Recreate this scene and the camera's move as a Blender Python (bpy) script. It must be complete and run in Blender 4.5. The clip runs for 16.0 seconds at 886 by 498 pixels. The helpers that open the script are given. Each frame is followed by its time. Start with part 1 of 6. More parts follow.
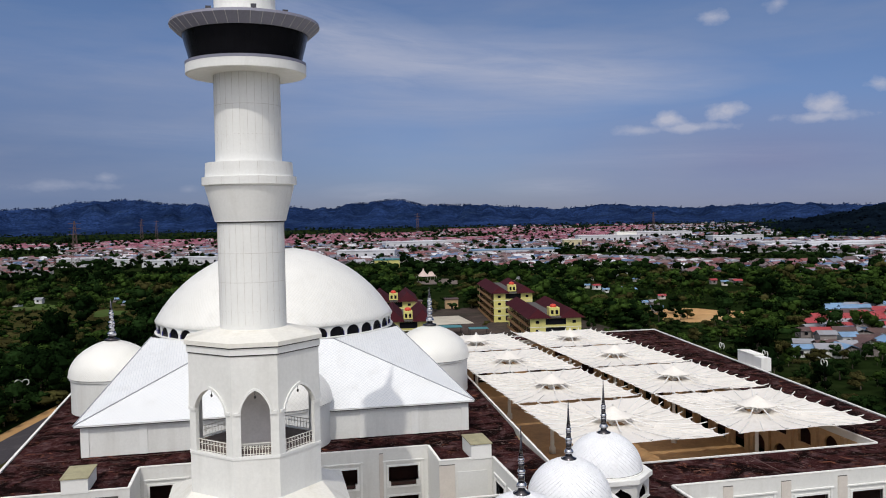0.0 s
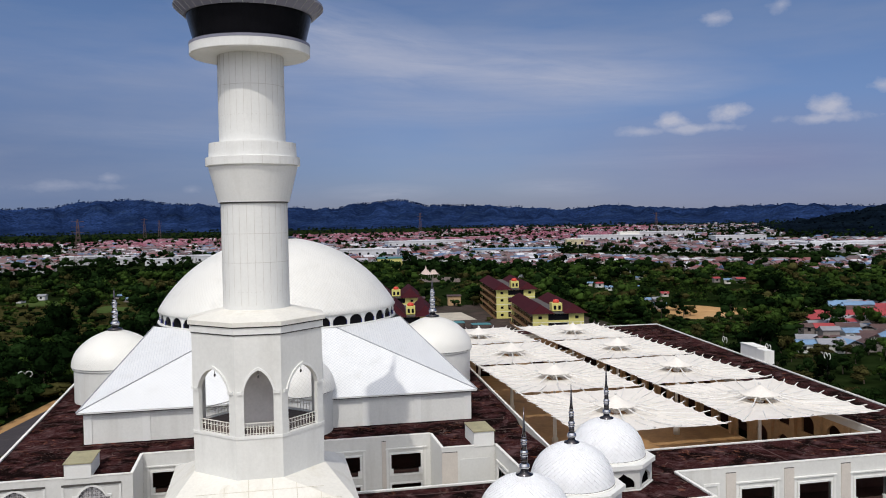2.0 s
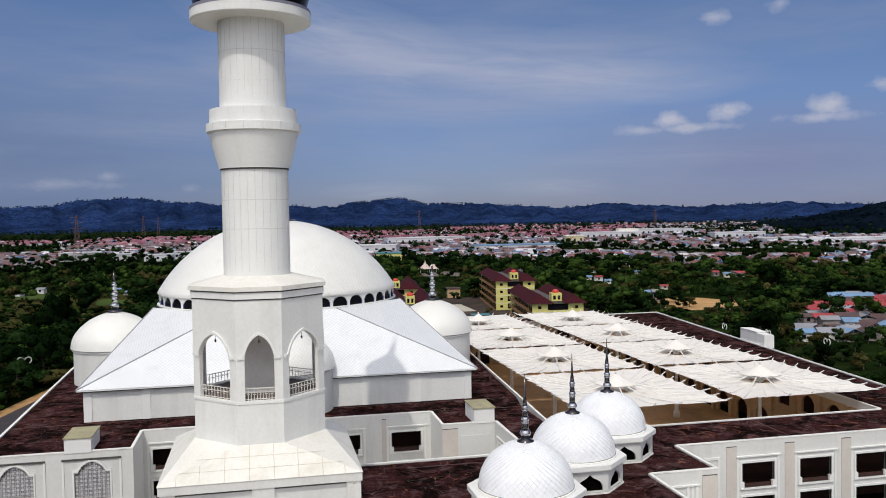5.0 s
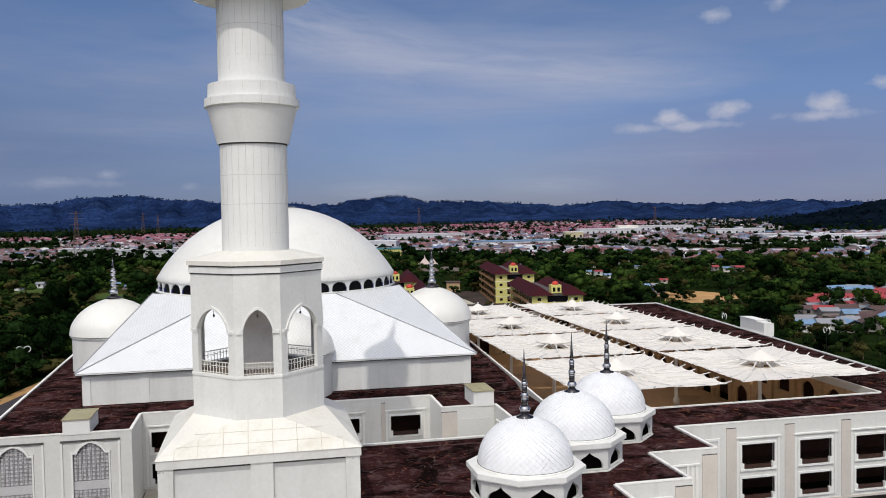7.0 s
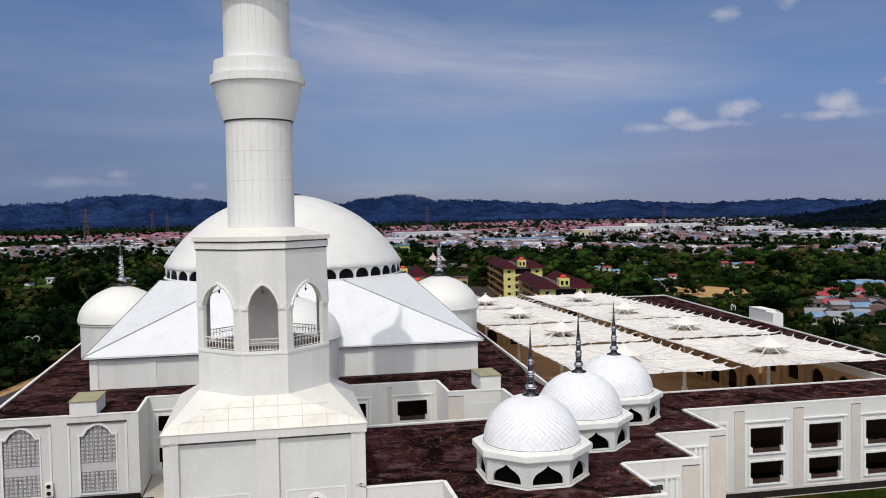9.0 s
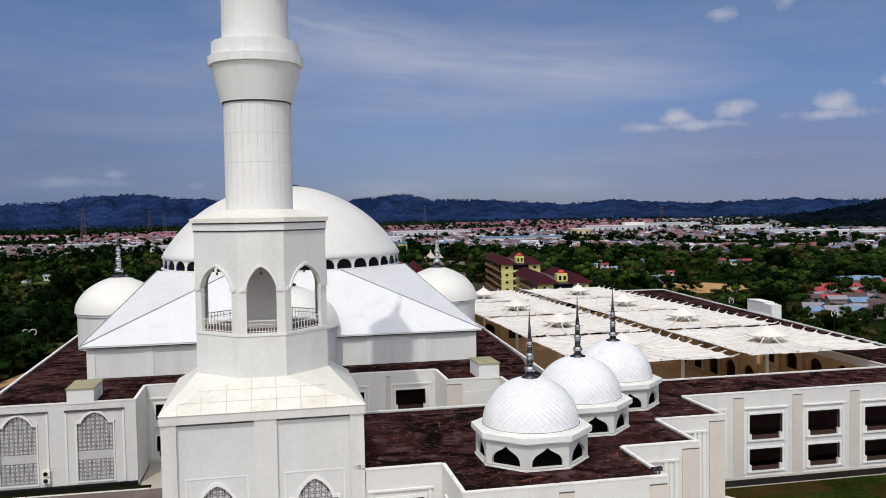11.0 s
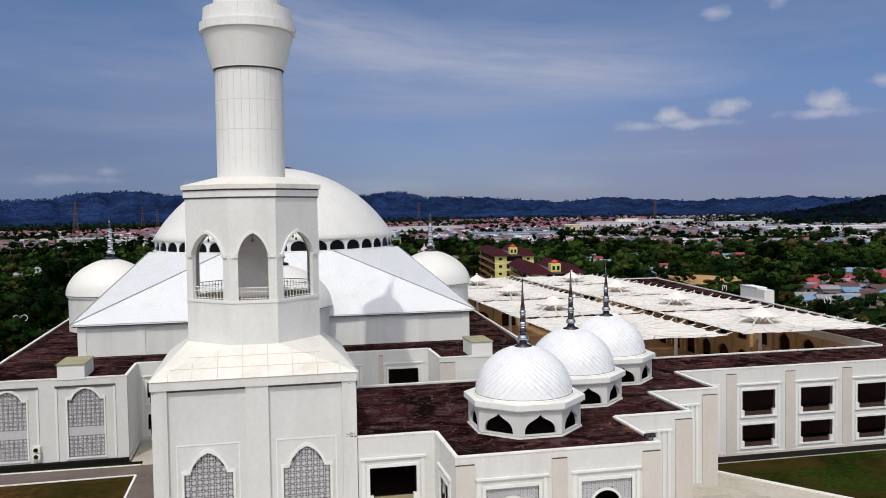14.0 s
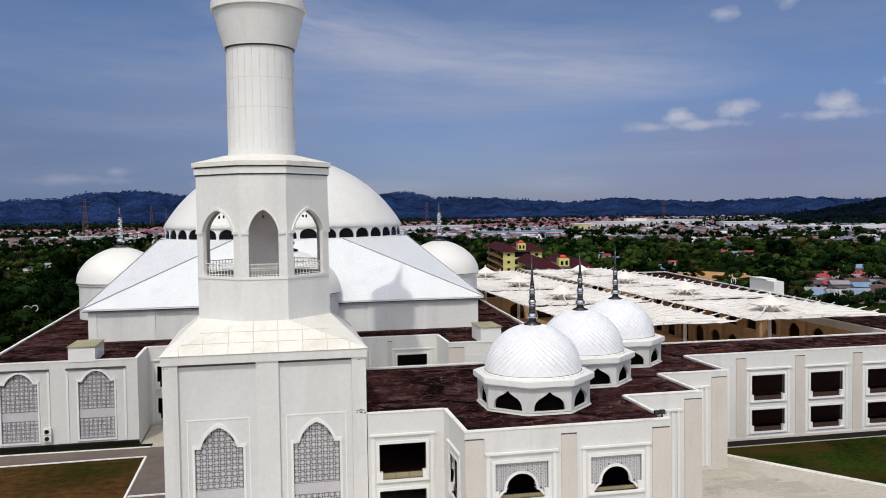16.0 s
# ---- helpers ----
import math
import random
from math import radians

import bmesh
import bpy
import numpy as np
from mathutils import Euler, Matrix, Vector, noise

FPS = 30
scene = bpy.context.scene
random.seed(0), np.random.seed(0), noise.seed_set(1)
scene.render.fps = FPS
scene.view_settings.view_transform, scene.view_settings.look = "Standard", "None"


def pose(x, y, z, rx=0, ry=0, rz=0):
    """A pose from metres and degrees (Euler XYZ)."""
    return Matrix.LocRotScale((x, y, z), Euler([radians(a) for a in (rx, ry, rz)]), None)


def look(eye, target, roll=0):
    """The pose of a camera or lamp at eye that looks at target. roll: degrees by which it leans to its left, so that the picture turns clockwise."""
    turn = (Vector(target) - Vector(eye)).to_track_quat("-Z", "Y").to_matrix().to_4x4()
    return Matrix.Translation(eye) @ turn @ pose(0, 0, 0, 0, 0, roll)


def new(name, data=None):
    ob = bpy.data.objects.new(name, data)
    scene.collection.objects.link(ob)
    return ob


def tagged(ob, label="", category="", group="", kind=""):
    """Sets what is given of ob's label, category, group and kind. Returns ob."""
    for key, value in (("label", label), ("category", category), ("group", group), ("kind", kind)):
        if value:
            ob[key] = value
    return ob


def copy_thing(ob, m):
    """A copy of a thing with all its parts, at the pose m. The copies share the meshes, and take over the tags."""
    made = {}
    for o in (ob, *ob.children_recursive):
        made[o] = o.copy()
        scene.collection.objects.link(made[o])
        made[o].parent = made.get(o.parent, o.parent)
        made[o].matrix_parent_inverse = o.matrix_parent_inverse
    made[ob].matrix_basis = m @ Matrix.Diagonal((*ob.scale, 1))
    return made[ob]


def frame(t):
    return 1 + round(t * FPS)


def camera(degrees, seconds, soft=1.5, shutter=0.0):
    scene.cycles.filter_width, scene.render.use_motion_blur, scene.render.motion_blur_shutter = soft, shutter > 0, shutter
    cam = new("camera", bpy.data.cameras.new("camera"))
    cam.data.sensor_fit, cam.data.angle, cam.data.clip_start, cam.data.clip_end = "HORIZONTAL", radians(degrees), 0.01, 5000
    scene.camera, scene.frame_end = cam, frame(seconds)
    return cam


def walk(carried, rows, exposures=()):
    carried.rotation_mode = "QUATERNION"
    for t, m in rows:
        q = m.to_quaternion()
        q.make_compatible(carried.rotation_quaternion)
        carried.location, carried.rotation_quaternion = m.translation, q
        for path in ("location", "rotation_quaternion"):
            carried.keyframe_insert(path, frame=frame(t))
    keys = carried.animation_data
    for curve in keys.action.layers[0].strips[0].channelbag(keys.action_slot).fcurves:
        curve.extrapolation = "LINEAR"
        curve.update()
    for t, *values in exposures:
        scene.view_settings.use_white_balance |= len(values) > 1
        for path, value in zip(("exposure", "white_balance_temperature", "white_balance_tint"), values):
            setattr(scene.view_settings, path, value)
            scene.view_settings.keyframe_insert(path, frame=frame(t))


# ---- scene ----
cam = camera(55.0, 16.0, soft=1.0)
PATH = [
    (0, (1.641, -74.225, 45.154), (2.059, -72.271, 45.076), -1.1),
    (0.5, (1.612, -74.178, 44.712), (2.032, -72.224, 44.634), -1.1),
    (1, (1.55, -74.182, 44.206), (1.969, -72.227, 44.129), -1.1),
    (1.5, (1.554, -74.233, 43.732), (1.969, -72.278, 43.656), -1.0),
    (2, (1.532, -74.302, 43.286), (1.944, -72.347, 43.21), -1.0),
    (2.5, (1.404, -74.336, 42.791), (1.821, -72.382, 42.715), -1.0),
    (3, (1.292, -74.352, 42.284), (1.709, -72.397, 42.208), -1.0),
    (3.5, (1.281, -74.346, 41.786), (1.695, -72.39, 41.709), -1.0),
    (4, (1.324, -74.368, 41.314), (1.737, -72.412, 41.236), -1.0),
    (6.5, (1.256, -74.106, 38.588), (1.673, -72.152, 38.507), -1.0),
    (7, (1.347, -74.105, 38.107), (1.762, -72.15, 38.024), -1.0),
    (7.5, (1.464, -74.179, 37.601), (1.874, -72.224, 37.518), -1.0),
    (8, (1.554, -74.086, 37.055), (1.962, -72.129, 36.972), -1.0),
    (8.5, (1.632, -73.985, 36.5), (2.032, -72.027, 36.417), -1.0),
    (9, (1.62, -73.942, 35.986), (2.015, -71.983, 35.902), -1.0),
    (11.5, (1.485, -73.66, 33.9), (1.887, -71.703, 33.816), -1.0),
    (12, (1.481, -73.612, 33.466), (1.883, -71.654, 33.38), -0.9),
    (12.5, (1.495, -73.545, 33.023), (1.903, -71.589, 32.935), -0.9),
    (13, (1.533, -73.496, 32.545), (1.94, -71.54, 32.456), -0.9),
    (13.5, (1.578, -73.522, 32.073), (1.99, -71.567, 31.985), -0.9),
    (14, (1.586, -73.496, 31.544), (2.001, -71.542, 31.455), -0.9),
    (14.5, (1.561, -73.54, 30.954), (1.964, -71.583, 30.865), -0.9),
    (15, (1.469, -73.589, 30.435), (1.867, -71.631, 30.348), -0.9),
    (15.5, (1.358, -73.594, 29.935), (1.755, -71.636, 29.848), -0.8),
    (16, (1.348, -73.674, 29.452), (1.745, -71.716, 29.365), -0.8),
]
walk(cam, [(t, look(eye, target, roll)) for t, eye, target, roll in PATH])

# ---- world and sun ----
SUN_AZ, SUN_EL = radians(202.5), radians(54.0)          # towards the sun: 22 degrees left of the facade's normal
sun_dir = Vector((math.sin(SUN_AZ) * math.cos(SUN_EL), math.cos(SUN_AZ) * math.cos(SUN_EL), math.sin(SUN_EL)))
sun = new("sun", bpy.data.lights.new("sun", "SUN"))
sun.data.energy, sun.data.angle, sun.data.color = 1.8, radians(0.6), (1.0, 0.955, 0.885)
sun.matrix_world = look(sun_dir * 300, (0, 0, 0))

world = bpy.data.worlds.new("sky")
scene.world = world
world.use_nodes = True
wn, wl = world.node_tree.nodes, world.node_tree.links
sky = wn.new("ShaderNodeTexSky")
sky.sky_type, sky.sun_disc = "NISHITA", False
sky.sun_elevation, sky.sun_rotation = SUN_EL, SUN_AZ
sky.altitude, sky.air_density, sky.dust_density, sky.ozone_density = 50, 1.0, 0.45, 5.0
back = wn["Background"]
back.inputs["Strength"].default_value = 0.072


def wmath(op, a, b=None, clamp=False):
    n = wn.new("ShaderNodeMath")
    n.operation, n.use_clamp = op, clamp
    for k, v in enumerate((a, b)):
        if v is None:
            continue
        if isinstance(v, (int, float)):
            n.inputs[k].default_value = v
        else:
            wl.new(v, n.inputs[k])
    return n.outputs[0]


wco = wn.new("ShaderNodeTexCoord").outputs["Generated"]


def wnoise(scale, detail, stretch):
    mp = wn.new("ShaderNodeMapping")
    mp.inputs["Scale"].default_value = stretch
    wl.new(wco, mp.inputs["Vector"])
    n = wn.new("ShaderNodeTexNoise")
    n.inputs["Scale"].default_value, n.inputs["Detail"].default_value = scale, detail
    n.inputs["Roughness"].default_value = 0.55
    wl.new(mp.outputs[0], n.inputs["Vector"])
    return n.outputs["Fac"]


def bearing(px, py):
    """A direction of the sky from degrees right of the building's depth axis and degrees up."""
    a, e = radians(px), radians(py)
    return (math.sin(a) * math.cos(e), math.cos(a) * math.cos(e), math.sin(e))


wdotn = wn.new("ShaderNodeVectorMath")
wdotn.operation = "DOT_PRODUCT"
wl.new(wco, wdotn.inputs[0])
wdotn.inputs[1].default_value = sun_dir
wdot = wdotn.outputs["Value"]
# thin high cloud, drawn out sideways
veil = wmath("MULTIPLY", wmath("SUBTRACT", wnoise(2.3, 8, (1, 1, 6.0)), 0.42), 2.6, True)
veil = wmath("MULTIPLY", veil, wmath("ADD", wnoise(7.0, 8, (1, 1, 4.0)), 0.1), True)
def patch_of_sky(az, el, w, h, tilt=0.0):
    """Coordinates round a point of the sky, scaled to a cloud's half width and half height in degrees."""
    mp = wn.new("ShaderNodeMapping")
    mp.vector_type = "TEXTURE"
    mp.inputs["Location"].default_value = bearing(az, el)
    mp.inputs["Rotation"].default_value = (0, radians(tilt), -radians(az))
    mp.inputs["Scale"].default_value = (radians(w), 1.0, radians(h))
    wl.new(wco, mp.inputs["Vector"])
    return mp.outputs[0]


def length_of(v):
    ln = wn.new("ShaderNodeVectorMath")
    ln.operation = "LENGTH"
    wl.new(v, ln.inputs[0])
    return ln.outputs["Value"]


# a few small heaped clouds: bearing, height, half width, half height, strength
puffs = wnoise(38.0, 9, (1, 1, 1.5))
heap = None
for az, el, w, h, k in ((26.9, 5.9, 1.9, 0.9, 0.95), (25.2, 5.3, 2.8, 0.5, 0.6), (30.4, 6.3, 1.8, 1.1, 1.0), (28.5, 5.35, 4.4, 0.5, 0.75), (36.4, 6.3, 2.2, 1.0, 0.95), (36.0, 5.6, 4.6, 0.6, 0.7),
                        (29.7, 12.1, 1.7, 0.8, 0.7), (33.6, 12.5, 1.3, 0.7, 0.6), (39.2, 7.3, 1.4, 0.7, 0.8), (-12.0, 2.3, 4.4, 0.55, 0.34), (-9.4, 2.8, 1.4, 0.55, 0.4), (-4.5, 2.0, 1.0, 0.5, 0.25)):
    one = wmath("SUBTRACT", wmath("SUBTRACT", 1.5, length_of(patch_of_sky(az, el, w, h))), wmath("MULTIPLY", puffs, 1.6))
    one = wmath("MULTIPLY", wmath("MULTIPLY", one, 1.5, True), k)
    heap = one if heap is None else wmath("MAXIMUM", heap, one)
# long fibrous high cloud: bearing, height, half width, half height, tilt, strength
cirrus = None
for az, el, w, h, tilt, k in ((14.0, 9.6, 19.0, 2.9, 3.0, 0.62), (4.0, 12.3, 10.0, 2.6, 12.0, 0.55), (22.0, 8.6, 10.0, 1.6, 4.0, 0.4), (11.0, 6.8, 14.0, 1.0, 1.0, 0.2), (-8.0, 9.5, 11.0, 2.0, 4.0, 0.14), (28.0, 3.6, 12.0, 0.8, 0.0, 0.2),
                              (8.0, 1.7, 4.5, 0.7, 0.0, 0.3), (19.5, 1.8, 4.5, 0.7, 0.0, 0.28), (-6.0, 5.5, 10.0, 1.0, 3.0, 0.18)):
    c = patch_of_sky(az, el, w, h, tilt)
    st = wn.new("ShaderNodeMapping")
    st.inputs["Location"].default_value = (az, el, 0)
    st.inputs["Scale"].default_value = (1.6, 0.0, 2.2)
    wl.new(c, st.inputs["Vector"])
    fib = wn.new("ShaderNodeTexNoise")
    fib.inputs["Scale"].default_value, fib.inputs["Detail"].default_value, fib.inputs["Roughness"].default_value = 1.5, 9, 0.62
    fib.inputs["Distortion"].default_value = 0.5
    wl.new(st.outputs[0], fib.inputs["Vector"])
    soft = wmath("SUBTRACT", 1.0, length_of(c), True)
    one = wmath("MULTIPLY", wmath("MULTIPLY", wmath("POWER", soft, 0.8), k), wmath("MULTIPLY", wmath("SUBTRACT", fib.outputs["Fac"], 0.1), 1.75, True), True)
    cirrus = one if cirrus is None else wmath("ADD", cirrus, one, True)
heap = wmath("MAXIMUM", heap, cirrus)
mix1, mix2 = wn.new("ShaderNodeMix"), wn.new("ShaderNodeMix")
for m in (mix1, mix2):
    m.data_type = "RGBA"
wl.new(wmath("ADD", wmath("MULTIPLY", veil, 0.75), wmath("MULTIPLY", wmath("SUBTRACT", 1.0, wmath("MULTIPLY", veil, 0.75)), wmath("MULTIPLY", wmath("MAXIMUM", wmath("SUBTRACT", wdot, 0.15), 0.0), 0.8))), mix1.inputs["Factor"])
tint = wn.new("ShaderNodeMix")
tint.data_type, tint.blend_type = "RGBA", "MULTIPLY"
tint.inputs["Factor"].default_value = 1.0
tint.inputs["B"].default_value = (0.84, 0.845, 1.0, 1)
wl.new(sky.outputs[0], tint.inputs["A"])
low_sky = wn.new("ShaderNodeMix")          # bluish haze low over the horizon
low_sky.data_type, low_sky.blend_type = "RGBA", "MULTIPLY"
wsep = wn.new("ShaderNodeSeparateXYZ")
wl.new(wco, wsep.inputs[0])
wl.new(wmath("SUBTRACT", 1.0, wmath("MULTIPLY", wsep.outputs["Z"], 4.5), True), low_sky.inputs["Factor"])
low_sky.inputs["B"].default_value = (0.66, 0.70, 0.95, 1)
wl.new(tint.outputs["Result"], low_sky.inputs["A"])
banks = low_sky.outputs["Result"]
# dull cloud banks low in the sky: bearing, height, half width, half height, strength, colour
for az, el, w, h, k, tone in ((-16.0, 3.5, 24.0, 9.0, 0.95, (1.75, 2.6, 4.75)), (33.0, 3.2, 17.0, 4.2, 1.05, (2.7, 3.25, 5.6))):
    bank = wn.new("ShaderNodeMix")
    bank.data_type = "RGBA"
    wl.new(wmath("MULTIPLY", wmath("SUBTRACT", 1.0, length_of(patch_of_sky(az, el, w, h)), True), k, True), bank.inputs["Factor"])
    wl.new(banks, bank.inputs["A"])
    bank.inputs["B"].default_value = (*tone, 1)
    banks = bank.outputs["Result"]
wl.new(banks, mix1.inputs["A"])
glow = wmath("MULTIPLY", wmath("ADD", wdot, 0.1), 0.6, True)
hazed = wn.new("ShaderNodeMix")
hazed.data_type = "RGBA"
wl.new(glow, hazed.inputs["Factor"])
hazed.inputs["A"].default_value = (4.6, 4.9, 6.2, 1)
hazed.inputs["B"].default_value = (41.0, 39.7, 38.3, 1)
wl.new(hazed.outputs["Result"], mix1.inputs["B"])
wl.new(heap, mix2.inputs["Factor"])
wl.new(mix1.outputs["Result"], mix2.inputs["A"])
mix2.inputs["B"].default_value = (6.3, 6.6, 8.1, 1)
wl.new(mix2.outputs["Result"], back.inputs["Color"])


# ---- materials ----
def material(name, colour, rough=0.6, metal=0.0, vary=0.12, stain=None, stain_amount=0.3, scale=1.5, bump=0.15, streak=False, island=0.0, spec=0.4, ramp=None, patch=None):
    """A surface with variation at two scales; stain: colour of dirt that gathers in patches or runs; ramp: colours picked piece by piece."""
    m = bpy.data.materials.new(name)
    m.use_nodes = True
    n, l = m.node_tree.nodes, m.node_tree.links
    bs = n["Principled BSDF"]
    bs.inputs["Roughness"].default_value, bs.inputs["Metallic"].default_value = rough, metal
    bs.inputs["Specular IOR Level"].default_value = spec
    geo = n.new("ShaderNodeNewGeometry")

    def tex(sc, detail, stretch=(1, 1, 1), src=None):
        mp = n.new("ShaderNodeMapping")
        mp.inputs["Scale"].default_value = stretch
        l.new(geo.outputs["Position"], mp.inputs["Vector"])
        t = n.new("ShaderNodeTexNoise")
        t.inputs["Scale"].default_value, t.inputs["Detail"].default_value = sc, detail
        t.inputs["Roughness"].default_value = 0.6
        l.new(mp.outputs[0], t.inputs["Vector"])
        return t.outputs["Fac"]

    def mixc(fac, a, b, mode="MIX"):
        x = n.new("ShaderNodeMix")
        x.data_type, x.blend_type = "RGBA", mode
        for key, v in (("Factor", fac), ("A", a), ("B", b)):
            if isinstance(v, (int, float)):
                x.inputs[key].default_value = v
            elif isinstance(v, tuple):
                x.inputs[key].default_value = (*v[:3], 1)
            else:
                l.new(v, x.inputs[key])
        return x.outputs["Result"]

    def remap(v, a, b, c, d):
        r = n.new("ShaderNodeMapRange")
        l.new(v, r.inputs["Value"])
        for k, q in zip(("From Min", "From Max", "To Min", "To Max"), (a, b, c, d)):
            r.inputs[k].default_value = q
        return r.outputs[0]

    col = tuple(colour)
    if ramp:
        cr = n.new("ShaderNodeValToRGB")
        cr.color_ramp.interpolation = "CONSTANT"
        els = cr.color_ramp.elements
        while len(els) < len(ramp):
            els.new(0.5)
        for k, c in enumerate(ramp):
            els[k].position, els[k].color = k / len(ramp), (*c, 1)
        l.new(geo.outputs["Random Per Island"], cr.inputs[0])
        col = cr.outputs[0]
    elif island:
        col = mixc(geo.outputs["Random Per Island"], tuple(c * (1 - island) for c in colour), tuple(min(1, c * (1 + island)) for c in colour))
    fine = remap(tex(scale * 6, 6), 0.3, 0.7, 1 - vary * 0.5, 1 + vary * 0.5)
    broad = remap(tex(scale * 0.35, 4), 0.3, 0.7, 1 - vary * 0.5, 1 + vary * 0.5)
    mul = n.new("ShaderNodeMath")
    mul.operation = "MULTIPLY"
    l.new(fine, mul.inputs[0]), l.new(broad, mul.inputs[1])
    comb = n.new("ShaderNodeCombineColor")
    for k in range(3):
        l.new(mul.outputs[0], comb.inputs[k])
    col = mixc(1.0, col, comb.outputs[0], "MULTIPLY")
    if stain:
        st = tex(scale * 0.8, 10, streak if isinstance(streak, tuple) else (1, 1, 0.12) if streak else (1, 1, 1))
        col = mixc(remap(st, 0.52, 0.75, 0.0, stain_amount), col, stain)
    if patch:          # large worn patches: colour, strength, patches per metre
        col = mixc(remap(tex(patch[2], 9, (0.7, 1.0, 1.0)), 0.45, 0.62, 0.0, patch[1]), col, patch[0])
    l.new(col, bs.inputs["Base Color"]) if not isinstance(col, tuple) else None
    if bump:
        b = n.new("ShaderNodeBump")
        b.inputs["Strength"].default_value, b.inputs["Distance"].default_value = bump, 0.05 / max(scale, 0.05)
        l.new(tex(scale * 9, 5), b.inputs["Height"])
        l.new(b.outputs[0], bs.inputs["Normal"])
    return m


def tiled(name, colour, line, size, gap=0.05, rough=0.35, dirt=(0.45, 0.44, 0.4)):
    """Diamond-laid roof tiles: the lattice comes from the mesh's own uv map, in metres along the surface."""
    m = material(name, colour, rough, 0, 0.06, dirt, 0.22, 0.5, 0.05)
    n, l = m.node_tree.nodes, m.node_tree.links
    bs = n["Principled BSDF"]
    uv = n.new("ShaderNodeUVMap")
    mp = n.new("ShaderNodeMapping")
    mp.inputs["Rotation"].default_value = (0, 0, radians(45))
    mp.inputs["Scale"].default_value = (1 / size, 1 / size, 1)
    l.new(uv.outputs[0], mp.inputs["Vector"])
    br = n.new("ShaderNodeTexBrick")
    br.offset, br.squash = 0.0, 1.0
    br.inputs["Scale"].default_value = 1.0
    br.inputs["Brick Width"].default_value = br.inputs["Row Height"].default_value = 1.0
    br.inputs["Mortar Size"].default_value = gap
    br.inputs["Mortar Smooth"].default_value = 0.4
    br.inputs["Color1"].default_value = (1, 1, 1, 1)
    br.inputs["Color2"].default_value = (0.96, 0.965, 0.975, 1)
    br.inputs["Mortar"].default_value = (*line, 1)
    l.new(mp.outputs[0], br.inputs["Vector"])
    old = bs.inputs["Base Color"].links[0].from_socket
    x = n.new("ShaderNodeMix")
    x.data_type, x.blend_type = "RGBA", "MULTIPLY"
    x.inputs["Factor"].default_value = 1.0
    l.new(old, x.inputs["A"]), l.new(br.outputs["Color"], x.inputs["B"])
    l.new(x.outputs["Result"], bs.inputs["Base Color"])
    b = n.new("ShaderNodeBump")
    b.inputs["Strength"].default_value, b.inputs["Distance"].default_value = 0.5, 0.03
    b.invert = True
    l.new(br.outputs["Fac"], b.inputs["Height"])
    l.new(b.outputs[0], bs.inputs["Normal"])
    return m


